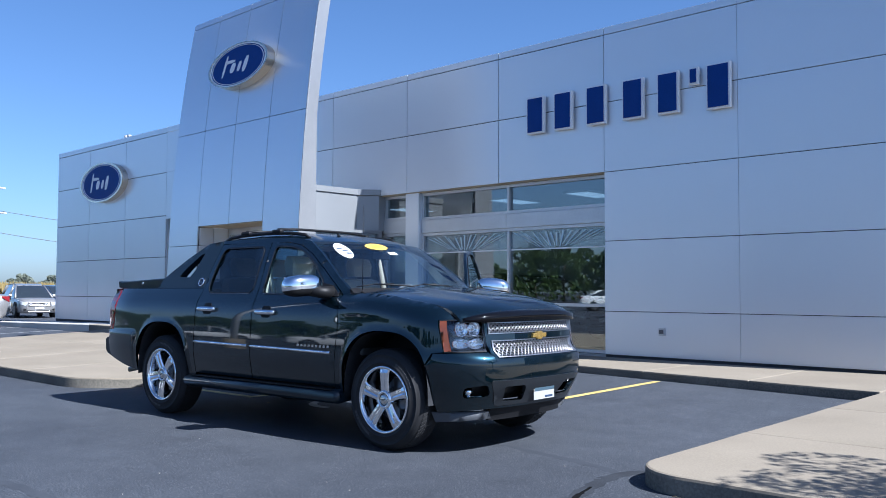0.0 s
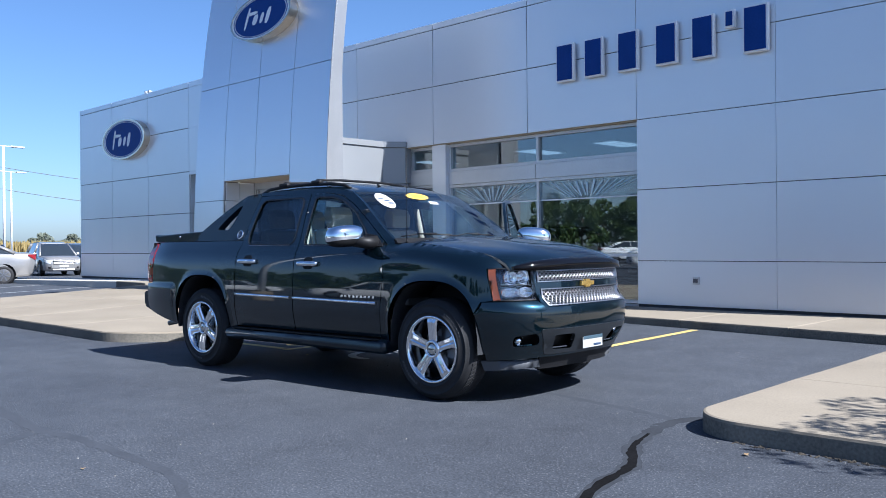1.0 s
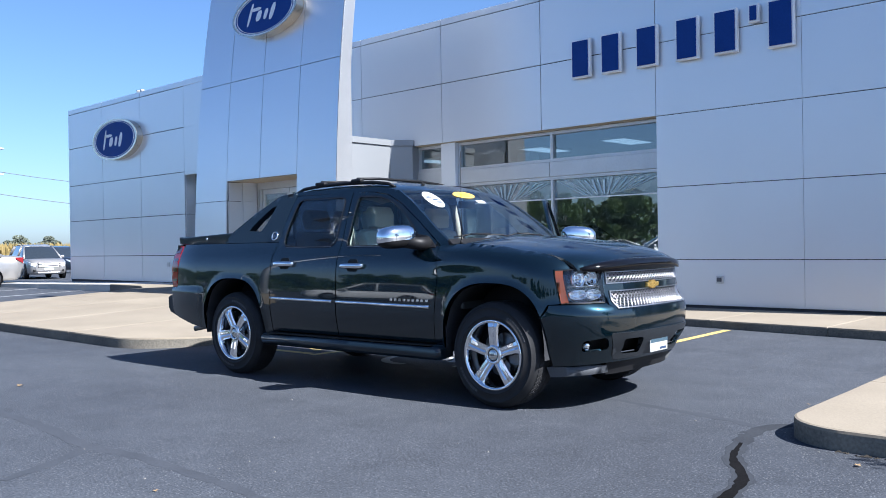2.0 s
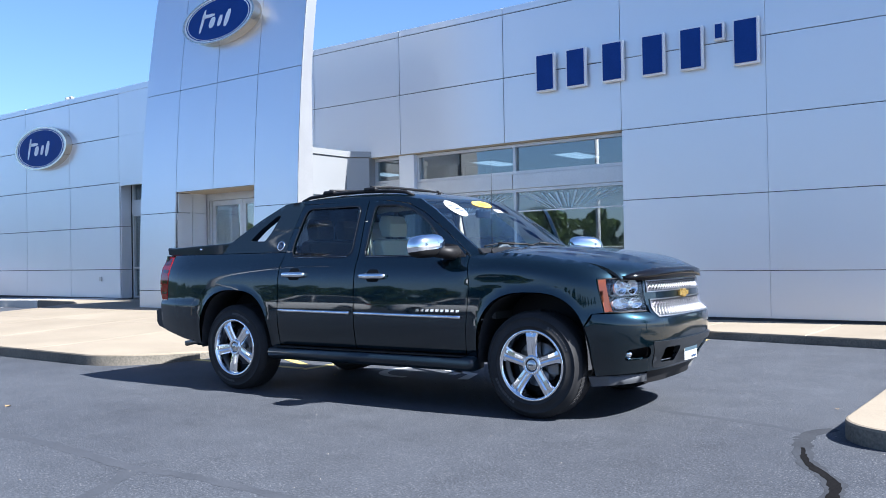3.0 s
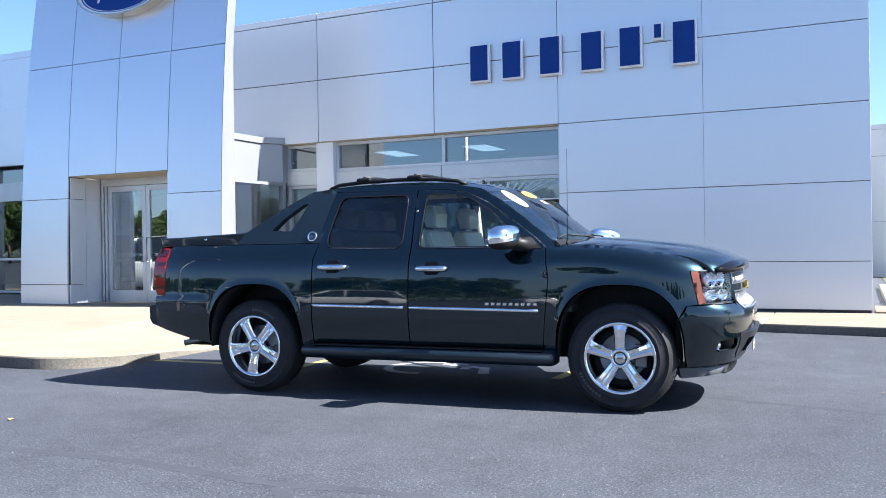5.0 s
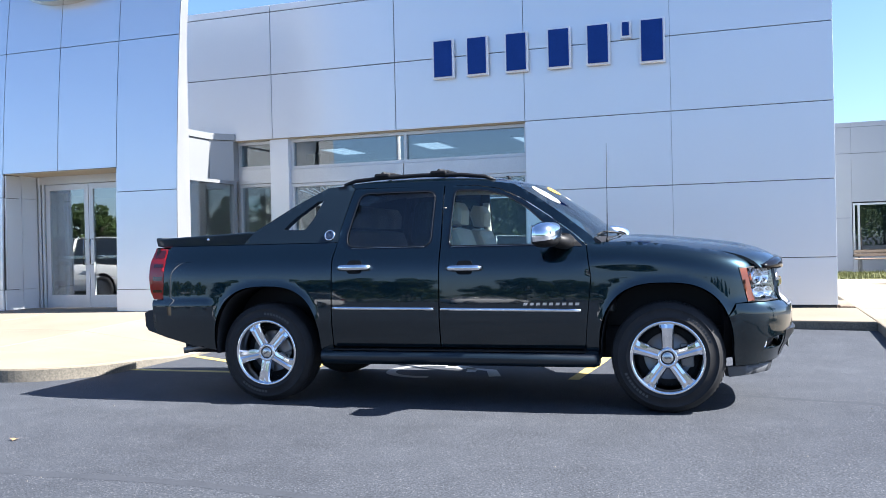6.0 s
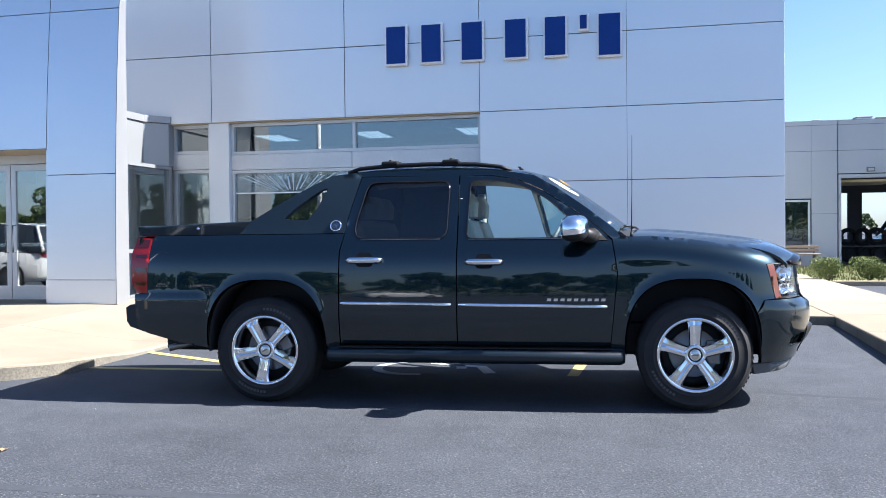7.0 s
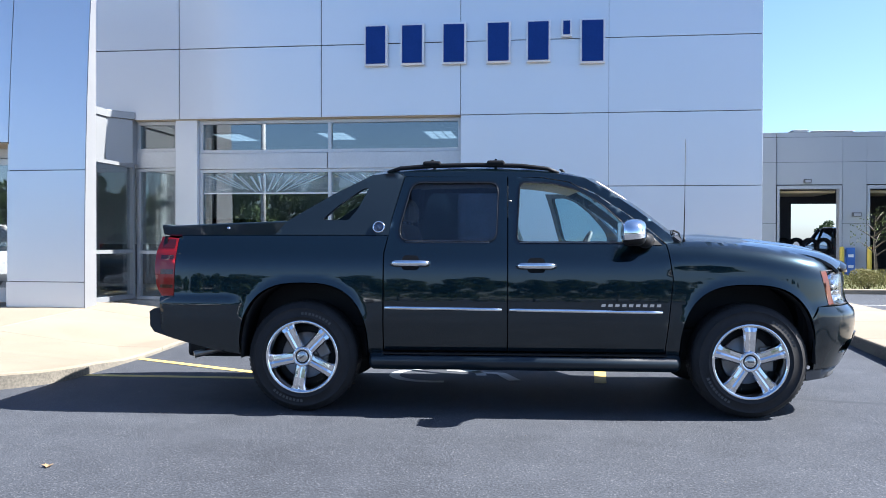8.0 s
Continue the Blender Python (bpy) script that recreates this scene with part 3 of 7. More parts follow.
for i, (x0, x1) in enumerate(zip(TX, TX[1:])):
    tower_panel(tower, x0, x1, 4.83, 7.37, TOWER)
    tower_panel(tower, x0, x1, 7.37, 7.51, TOWER)
    if i in (0, 3):
        tower_panel(tower, x0, x1, 2.30, 4.83, TOWER)
        tower_panel(tower, x0, x1, 0.69, 2.30, TOWER)
        tower_panel(tower, x0, x1, 0.32, 0.69, TOWER)
    else:
        tower_panel(tower, x0, x1, 2.71, 4.83, TOWER)
# side fins: broad below, narrower where the face leans back
for xa, xb, turn, set_back in ((-13.518, -13.505, -0.125, -0.004), (-18.40, -18.385, 0.0, 0.031)):
    bm = bmesh.new()
    rows = []
    for i in range(25):
        z = 0.32 + (7.51 - 0.32) * i / 24
        y = tower_front(z)
        back = max(11.0, y + 0.36)
        rows.append([bm.verts.new(q) for q in ((tower_edge(xa, z), y + set_back, z), (tower_edge(xb, z), y + set_back, z), (tower_edge(xb, z) + turn, back, z), (tower_edge(xa, z) + turn, back, z))])
    for u, v in zip(rows, rows[1:]):
        for i in range(4):
            bm.faces.new((u[i], u[(i + 1) % 4], v[(i + 1) % 4], v[i]))
    bm.faces.new(rows[0][::-1]), bm.faces.new(rows[-1])
    part("side_fin", bm, FIN, tower, "bright pale metal edge")
part("back_skin", tower_core(-18.15, -13.74, 2.71, 7.48, inset=0.362, back=0.385), PANEL, tower)
# reveal of the doorway
for x0, x1 in ((-17.131, -17.10), (-14.75, -14.704)):
    for z0, z1 in ((0.32, 0.68), (0.69, 2.29), (2.30, 2.69)):
        for y0, y1 in ((tower_front(z1) + 0.04, 10.88), (10.89, 11.24)):
            part("reveal_panel", boxed(x0, x1, y0, y1, z0, z1, bevel=0.002), PANEL, tower)
part("reveal_head", boxed(-17.1, -14.75, tower_front(2.72) + 0.03, 11.24, 2.70, 2.74), TAN, tower, "tan doorway head")
part("return_wall", boxed(-18.38, -17.135, 10.85, 11.3, 0.28, 3.4), PANEL, tower)
part("return_wall", boxed(-14.70, -13.75, 10.85, 11.0, 0.28, 3.4), PANEL, tower)
part("head_wall", boxed(-17.1, -14.75, 11.27, 11.4, 2.705, 3.4), PANEL, tower)
DY = 11.26
frame_ob = tagged(part("door_frame", box(box(box(boxed(-17.1, -17.03, DY, DY + 0.12, 0.28, 2.7), -14.82, -14.75, DY, DY + 0.12, 0.28, 2.7), -17.03, -14.82, DY, DY + 0.12, 2.56, 2.7), -17.0, -16.95, DY, DY + 0.12, 0.28, 2.56), FRAME), "silver aluminium door frame", "door frame", kind="structure")
part("sidelight", boxed(-17.03, -17.0, DY + 0.05, DY + 0.062, 0.4, 2.55), DOORPANE, frame_ob).visible_shadow = False


def glass_door(x0, x1, handle_x):
    d = tagged(new("glass_door"), "closed aluminium-framed glass entrance door", "door", "entrance doors", "structure")
    bm = boxed(x0, x0 + 0.09, DY + 0.03, DY + 0.08, 0.3, 2.55)
    box(bm, x1 - 0.09, x1, DY + 0.03, DY + 0.08, 0.3, 2.55), box(bm, x0 + 0.09, x1 - 0.09, DY + 0.03, DY + 0.08, 0.3, 0.55), box(bm, x0 + 0.09, x1 - 0.09, DY + 0.03, DY + 0.08, 2.45, 2.55)
    part("stile_frame", bm, FRAME, d)
    part("pane", boxed(x0 + 0.09, x1 - 0.09, DY + 0.05, DY + 0.06, 0.55, 2.45), DOORPANE, d).visible_shadow = False
    bm = bmesh.new()
    tube(bm, [(handle_x, DY + 0.03, 1.1), (handle_x, DY - 0.04, 1.1), (handle_x, DY - 0.04, 1.55), (handle_x, DY + 0.03, 1.55)], 0.013)
    part("handle", bm, BRUSHED, d)
    part("push_bar", boxed(x0 + 0.09, x1 - 0.09, DY + 0.09, DY + 0.13, 1.2, 1.26), BRUSHED, d)
    return d


glass_door(-16.94, -15.985, -16.05)
glass_door(-15.975, -14.83, -15.90)


# ---- signs ----
def oval(name, m, w, h, label):
    """An oval sign: steel rim, white band, blue face and a plain pale flourish."""
    s = thing(name, m, label, "sign", "oval signs")

    def ring(bm, k, y0, y1):
        pts = [(w / 2 * k * math.cos(2 * math.pi * i / 64), h / 2 * k * math.sin(2 * math.pi * i / 64)) for i in range(64)]
        return prism(pts, y0, y1, bm, axis="y", bevel=0.006)

    def band(k0, k1, y0, y1):
        bm = bmesh.new()
        n = 64
        vs = [[bm.verts.new((w / 2 * k * math.cos(2 * math.pi * i / n), y, h / 2 * k * math.sin(2 * math.pi * i / n))) for i in range(n)] for k, y in ((k0, y0), (k0, y1), (k1, y1), (k1, y0))]
        for a, b in ((0, 1), (1, 2), (2, 3), (3, 0)):
            for i in range(n):
                bm.faces.new((vs[a][i], vs[a][(i + 1) % n], vs[b][(i + 1) % n], vs[b][i])).smooth = False
        bmesh.ops.recalc_face_normals(bm, faces=bm.faces)
        return bm
    part("rim", band(1.0, 0.955, -0.2, 0.0), SIGNRIM, s, "polished champagne metal rim")
    part("white_band", band(0.954, 0.905, -0.19, -0.02), SIGNWHITE, s)
    part("blue_band", band(0.904, 0.87, -0.186, -0.02), SIGNBLUE, s)
    part("pale_line", band(0.869, 0.85, -0.19, -0.02), SIGNWHITE, s)
    part("face", ring(bmesh.new(), 0.849, -0.185, -0.02), SIGNBLUE, s)
    for x, z, bw, bh, sl in ((-0.21, 0.02, 0.035, 0.24, 0.06), (-0.13, 0.11, 0.17, 0.035, 0.0), (-0.07, -0.05, 0.075, 0.11, 0.03), (0.04, -0.05, 0.05, 0.11, 0.03), (0.14, -0.03, 0.06, 0.17, 0.05)):
        pts = [(w * (x - bw / 2 - sl / 2), h * (z - bh)), (w * (x + bw / 2 - sl / 2), h * (z - bh)), (w * (x + bw / 2 + sl / 2), h * (z + bh)), (w * (x - bw / 2 + sl / 2), h * (z + bh))]
        part("pale_bar", prism(smooth_poly(pts, 1), -0.192, -0.18, axis="y"), SIGNWHITE, s)
    return s


oval("oval_sign", pose(-15.84, tower_front(6.05) + 0.0, 6.06, -7.5, 0, 0), 2.2, 0.965, "blue oval dealer sign with brushed steel rim on the tower")
oval("oval_sign", pose(-27.05, FY, 4.73, 0, 0, 0), 2.9, 1.25, "blue oval dealer sign with brushed steel rim on the side wing")

letters = [(-9.81, 0.33, 0.62), (-9.195, 0.33, 0.62), (-8.50, 0.34, 0.62), (-7.77, 0.34, 0.62), (-7.12, 0.33, 0.62), (-6.665, 0.11, 0.22), (-6.25, 0.34, 0.66)]
for x, w, h in letters:
    z1 = 4.85
    s = thing("sign_bar", pose(x, FY, z1 - h), "dark blue raised sign bar with white edge", "sign", "wall sign bars")
    part("return", boxed(-w / 2 - 0.03, w / 2 + 0.03, -0.11, -0.035, -0.03, h + 0.03, bevel=0.008), SIGNWHITE, s, "white letter return")
    part("face", boxed(-w / 2, w / 2, -0.122, -0.111, 0, h, bevel=0.004), SIGNBLUE, s)
    for zz in (h * 0.3, h * 0.7):
        part("stud", rod(bmesh.new(), (0, -0.04, zz), (0, 0.0, zz), 0.01, n=6), BRUSHED, s)

# small wall fixtures
o = thing("wall_outlet", pose(-7.30, FY, 0.669), "small weatherproof outlet box on the wall", "outlet")
part("cover", boxed(-0.055, 0.055, -0.045, 0, -0.06, 0.06, bevel=0.006), FRAME, o)
part("flap", boxed(-0.038, 0.038, -0.06, -0.045, -0.03, 0.035, bevel=0.004), INDARK, o)
o = thing("wall_outlet", pose(-24.2, FY, 0.85), "small weatherproof outlet box on the side wing", "outlet")
part("cover", boxed(-0.055, 0.055, -0.045, 0, -0.06, 0.06, bevel=0.006), FRAME, o)
for x, z in ((-25.9, 6.06), (-6.0, 5.90)):
    f = thing("flood_light", pose(x, FY + 0.15, z), "small white twin flood light on the parapet", "flood light", "parapet lights")
    part("base", boxed(-0.05, 0.05, -0.05, 0.05, 0, 0.05, bevel=0.01), FRAME, f)
    for dx in (-0.09, 0.09):
        bm = bmesh.new()
        rod(bm, (dx, 0.03, 0.07), (dx * 1.25, -0.10, 0.04), 0.03, 0.05, n=12)
        part("head", bm, FRAME, f)

# ---- pickup truck ----
PAINT = surface("dark_green_paint", (0.0026, 0.0100, 0.0162), (0.0046, 0.0158, 0.0245), 0.30, metal=0.8, big=1.2, fine=900, bump=0.0, coat=1.0, mixed=0.7, rvar=0.03, spec=0.08)
PAINT.node_tree.nodes["Principled BSDF"].inputs["Coat IOR"].default_value = 1.6
SATIN = surface("satin_green_cladding", (0.0045, 0.0098, 0.0155), (0.008, 0.0155, 0.0245), 0.42, big=2, fine=500, bump=0.05, coat=0.45, spec=0.2)
TINT = glass("privacy_glass", (0.43, 0.48, 0.54), 0.055)
CLEAR = glass("car_glass", (0.79, 0.91, 0.93), 0.045)
LENS = glass("lamp_lens", (0.95, 0.96, 0.97), 0.04)
REDLENS = plain("red_lens", (0.27, 0.006, 0.008), 0.10, coat=0.2)
DARKRED = plain("dark_red_lens", (0.06, 0.002, 0.002), 0.10, coat=0.4)
AMBER = plain("amber_lens", (0.13, 0.037, 0.015), 0.14, coat=0.4)
BEAD = plain("satin_window_bead", (0.012, 0.013, 0.016), 0.25)
POCKET = plain("dark_handle_recess", (0.0035, 0.0045, 0.0065), 0.5, spec=0.12)
LINER = surface("dusty_arch_liner", (0.018, 0.019, 0.022), (0.045, 0.046, 0.05), 0.9, big=9, fine=120, bump=0.4, spec=0.1)
GLOSSBLACK = plain("gloss_black_trim", (0.0035, 0.0038, 0.0045), 0.12)
BEIGE = plain("beige_trim", (0.288, 0.248, 0.196), 0.6)
SEAT = surface("beige_leather", (0.36, 0.31, 0.24), (0.42, 0.365, 0.285), 0.5, big=4, fine=90, bump=0.15)
RIM = plain("polished_rim", (0.80, 0.81, 0.83), 0.10, metal=1.0)
DISC = plain("brake_steel", (0.22, 0.21, 0.20), 0.4, metal=0.9)
GREYLIP = plain("grey_air_dam", (0.06, 0.064, 0.072), 0.5)
LAMPBOWL = plain("lamp_bowl", (0.07, 0.075, 0.085), 0.22, metal=0.8)
BRIGHTWORK = plain("grille_brightwork", (0.33, 0.33, 0.345), 0.36, metal=1.0)
GOLD = plain("gold_emblem", (0.6, 0.4, 0.112), 0.2, metal=0.8)
STICKER = plain("sticker_white", (0.465, 0.465, 0.45), 0.5)
STICKERY = plain("sticker_yellow", (0.6375, 0.4125, 0.06), 0.5)
STICKERB = plain("sticker_print", (0.03, 0.05, 0.10), 0.5)
PLATEBLUE = plain("plate_blue", (0.045, 0.075, 0.10), 0.4)


def curve(pts):
    """A smooth line through (t, value) pairs, without overshoot."""
    t, v = np.array([p[0] for p in pts], float), np.array([p[1] for p in pts], float)
    d = np.diff(v) / np.diff(t)
    m = np.concatenate(([d[0]], [0 if a * b <= 0 else 2 * a * b / (a + b) for a, b in zip(d, d[1:])], [d[-1]]))

    def at(x):
        x = min(max(x, t[0]), t[-1])
        i = min(int(np.searchsorted(t, x, side="right")) - 1, len(t) - 2)
        h = t[i + 1] - t[i]
        s = (x - t[i]) / h
        return float(v[i] * (1 + 2 * s) * (1 - s) ** 2 + m[i] * h * s * (1 - s) ** 2 + v[i + 1] * s * s * (3 - 2 * s) + m[i + 1] * h * s * s * (s - 1))
    return at


def ease(a, b, x):
    t = min(1.0, max(0.0, (x - a) / (b - a)))
    return t * t * (3 - 2 * t)


AX, WR = 3.302, 0.416
width_at = curve([(0.28, 0.90), (0.46, 0.955), (0.62, 0.988), (0.70, 0.9985), (0.80, 0.9975), (0.86, 0.9960), (0.96, 0.9915), (1.06, 0.9855), (1.12, 0.978), (1.20, 0.955), (1.26, 0.925), (1.34, 0.893), (1.55, 0.828), (1.75, 0.755), (1.84, 0.71)])
hood_line = curve([(2.70, 1.335), (3.0, 1.338), (3.2, 1.327), (3.6, 1.285), (3.96, 1.228), (4.10, 1.175), (4.17, 1.12)])
roof_line = curve([(0.40, 1.835), (0.60, 1.868), (0.9, 1.892), (1.3, 1.90), (1.7, 1.888), (2.0, 1.85), (2.28, 1.775)])
nose_reach = curve([(0.22, 0.80), (0.325, 0.82), (0.35, 0.84), (0.44, 0.875), (0.52, 0.92), (0.60, 0.942), (0.70, 0.95), (0.76, 0.946), (0.79, 0.928), (0.815, 0.895), (0.85, 0.868), (0.95, 0.855), (1.08, 0.84), (1.16, 0.83)])
NP = 3.2


def shoulder(x):
    """Height of the seam between fender and hood."""
    return hood_line(2.8 + (x - 2.8) * 1.14) - 0.05


def full_width(x, z):
    """Half width of the body before its nose and tail round off."""
    w = width_at(z)
    f = ease(2.55, 2.85, x)
    if f > 0:
        s = shoulder(x)
        q = min(0.985, max(0.0, (z - (s - 0.17)) / 0.17))
        w = w * (1 - f) + f * (width_at(min(z, 1.08)) - 0.17 * (1 - math.sqrt(1 - q * q)))
    return w


def nose_width(x, z):
    return full_width(min(x, 3.86), z) - 0.004


def flare(x, z):
    """Swelling of the body round the wheel arches."""
    w = 0.0
    for cx in (0.012, AX - 0.012):
        r = (abs(x - cx) / 0.495) ** 2.7 + (max(0.0, z - 0.40) / 0.578) ** 2.7
        r = r ** (1 / 2.7)
        w += 0.009 * (1 - ease(1.00, 1.065, r)) * (1 - ease(1.0, 1.28, z)) * (1 - ease(3.68, 3.90, x))
    return w


def side_y(x, z):
    w = full_width(x, z)
    if x > 3.3:
        k = min(0.999, (x - 3.3) / nose_reach(z))
        w *= (1 - k ** NP) ** (1 / NP)
    if x < -0.55:
        w -= 0.06 * ((-0.55 - x) / 0.6) ** 2.5
    if x < -0.40 and z < 0.90:
        w += 0.014 * (1 - ease(0.835, 0.875, z)) * (1 - ease(-0.56, -0.44, x))
    return w + flare(x, z)


_th = [i * math.pi / 2 / 400 for i in range(401)]
_px = [0.95 * max(0.0, math.cos(a)) ** (2 / NP) for a in _th]
_py = [0.985 * max(0.0, math.sin(a)) ** (2 / NP) for a in _th]
_s = [0.0]
for _i in range(400):
    _s.append(_s[-1] + math.hypot(_px[_i + 1] - _px[_i], _py[_i + 1] - _py[_i]))


def nose(s, z, inset=0.0):
    """A point of the nose: s runs along its plan from the centre line to the sides."""
    a = abs(s)
    ux, uy = np.interp(a, _s, _px) / 0.95, np.interp(a, _s, _py) / 0.985
    x = 3.3 + (nose_reach(z) - inset) * ux
    return (x, math.copysign((nose_width(x, z) - inset) * uy + flare(x, z), s) if abs(s) > 0.3 else math.copysign((nose_width(x, z) - inset) * uy, s), z)


def s_of_y(y):
    return float(np.interp(y, _py, _s))


def s_of_x(x, z=0.7):
    return float(np.interp(-(x - 3.3) * 0.95 / nose_reach(z), [-v for v in _px], _s))


def round_poly(poly, r, n=5):
    """The outline with its corners rounded to about r."""
    out = []
    k = len(poly)
    for i in range(k):
        p, a, b = Vector(poly[i]), Vector(poly[i - 1]), Vector(poly[(i + 1) % k])
        ra = min(r, (a - p).length * 0.45)
        rb = min(r, (b - p).length * 0.45)
        s, e = p + (a - p).normalized() * ra, p + (b - p).normalized() * rb
        for j in range(n + 1):
            t = j / n
            q = s * (1 - t) ** 2 + p * 2 * t * (1 - t) + e * t * t
            out.append((q.x, q.y))
    return out


def side_sheet(poly, holes, side, step=0.045, out=0.0, thick=0.03, bm=None):
    """A body panel of the flank; side -1 is the right flank."""
    b = sheet(poly, holes, step, lambda u, v: (u, side * (side_y(u, v) + out), v), (lambda u, v: (u, side * (side_y(u, v) + out - thick), v)) if thick else None, bm)
    if side > 0:
        bmesh.ops.reverse_faces(b, faces=b.faces)
    return b


def nose_sheet(poly, holes, step=0.04, out=0.0, thick=0.03, bm=None):
    return sheet(poly, holes, step, lambda u, v: nose(u, v, -out), (lambda u, v: nose(u, v, -out + thick)) if thick else None, bm)


def arch(cx, a0=-2, a1=182, n=28, rx=0.495, rz=0.578):
    out = []
    for i in range(n + 1):
        a = radians(a0 + (a1 - a0) * i / n)
        c, s = math.cos(a), math.sin(a)
        out.append((cx + rx * math.copysign(abs(c) ** (2 / 2.7), c), 0.40 + rz * math.copysign(abs(s) ** (2 / 2.7), s)))
    return out


def mirrored(poly):
    return [(-u, v) for u, v in poly]


truck = thing("pickup_truck", pose(-8.776, 6.055, 0.004, 0, 0, 3.4), "dark green four-door pickup with chrome wheels, parked across the stalls", "pickup truck")

fender_poly = [(2.715, 1.272), (2.752, 1.02), (2.70, 0.50), (2.70, 0.43), (2.80, 0.43)] + arch(AX - 0.012, 178, 28) + [(3.79, 0.817), (3.875, 0.827), (3.815, 1.078), (3.97, 1.088), (3.985, shoulder(3.985))] + [(x, shoulder(x)) for x in (3.9, 3.8, 3.6, 3.4, 3.2, 3.0, 2.85)] + [(2.735, 1.288)]
door_front = [(1.548, 0.475), (2.692, 0.475), (2.744, 1.02), (2.708, 1.265), (2.60, 1.365), (2.41, 1.505), (2.19, 1.65), (2.0, 1.738), (1.8, 1.772), (1.548, 1.782)]
win_front = round_poly([(1.612, 1.285), (2.46, 1.285), (2.44, 1.39), (2.24, 1.575), (2.06, 1.682), (1.88, 1.728), (1.636, 1.738)], 0.05)
door_rear = [(0.622, 0.475), (1.538, 0.475), (1.538, 1.782), (0.755, 1.782), (0.665, 1.45), (0.622, 1.20)]
win_rear = round_poly([(0.75, 1.292), (1.455, 1.288), (1.472, 1.738), (0.815, 1.738), (0.722, 1.37)], 0.075)
bed_poly = [(0.612, 0.43), (0.53, 0.43)] + arch(0.012, 2, 178) + [(-0.47, 0.43), (-0.72, 0.475), (-1.0, 0.545), (-1.09, 0.585), (-1.105, 0.862), (-0.988, 0.866), (-0.98, 1.308), (-0.95, 1.328), (0.41, 1.330), (0.640, 1.330), (0.612, 1.20)]
sail_poly = [(-0.23, 1.336), (0.645, 1.336), (0.66, 1.45), (0.748, 1.785), (0.69, 1.818), (0.50, 1.80), (0.20, 1.645), (-0.137, 1.442)]
sail_hole = round_poly([(0.13, 1.452), (0.33, 1.446), (0.40, 1.53), (0.482, 1.70), (0.43, 1.69), (0.24, 1.555)], 0.02)
pillar_poly = [(0.76, 1.788), (1.8, 1.778), (2.005, 1.744), (2.195, 1.656), (2.415, 1.511), (2.605, 1.371), (2.715, 1.274), (2.80, 1.285), (2.70, 1.375), (2.50, 1.53), (2.30, 1.672), (2.12, 1.775), (1.9, 1.81), (1.5, 1.826), (0.9, 1.826), (0.695, 1.82)]
tail_poly = [(-0.992, 0.872), (-1.09, 0.868), (-1.135, 0.94), (-1.155, 1.06), (-1.152, 1.20), (-1.12, 1.322), (-0.984, 1.306)]
bump_side_x = 3.742


def turned(bm, hinge, angle):
    bmesh.ops.rotate(bm, verts=bm.verts, cent=(hinge[0], hinge[1], 0), matrix=Matrix.Rotation(radians(angle), 3, "Z"))
    return bm


def outline_strip(poly, w, side, material, name, parent, out=0.006, hinge=None, angle=0):
    """A narrow trim all round an opening of the flank."""
    big = []
    n = len(poly)
    s = 1 if area(poly) > 0 else -1
    for i, p in enumerate(poly):
        d = (Vector(poly[(i + 1) % n]) - Vector(poly[i - 1])).normalized()
        big.append((p[0] + s * d.y * w, p[1] - s * d.x * w))
    bm = side_sheet(big, [poly], side, 0.06, out, 0.02)
    if hinge:
        turned(bm, hinge, angle)
    return part(name, bm, material, parent)


def handle(x0, x1, z, side, parent, hinge=None, angle=0):
    def go(bm):
        return turned(bm, hinge, angle) if hinge else bm
    y = side_y((x0 + x1) / 2, z)
    xm = (x0 + x1) / 2
    pocket = round_poly([(xm - 0.068, z - 0.052), (xm + 0.068, z - 0.052), (xm + 0.062, z + 0.058), (xm - 0.062, z + 0.058)], 0.035)
    part("handle_pocket", go(side_sheet(pocket, [], side, 0.03, 0.003, 0.02)), POCKET, parent)
    bm = bmesh.new()
    pts = [(x0, side * (y + 0.006), z), (x0 + 0.03, side * (y + 0.026), z), (x0 + 0.08, side * (y + 0.032), z), (x1 - 0.08, side * (y + 0.032), z), (x1 - 0.03, side * (y + 0.026), z), (x1, side * (y + 0.006), z)]
    tube(bm, pts, [0.020, 0.024, 0.025, 0.025, 0.024, 0.020], 10)
    part("door_handle", go(bm), CHROME, parent, "chrome door handle")


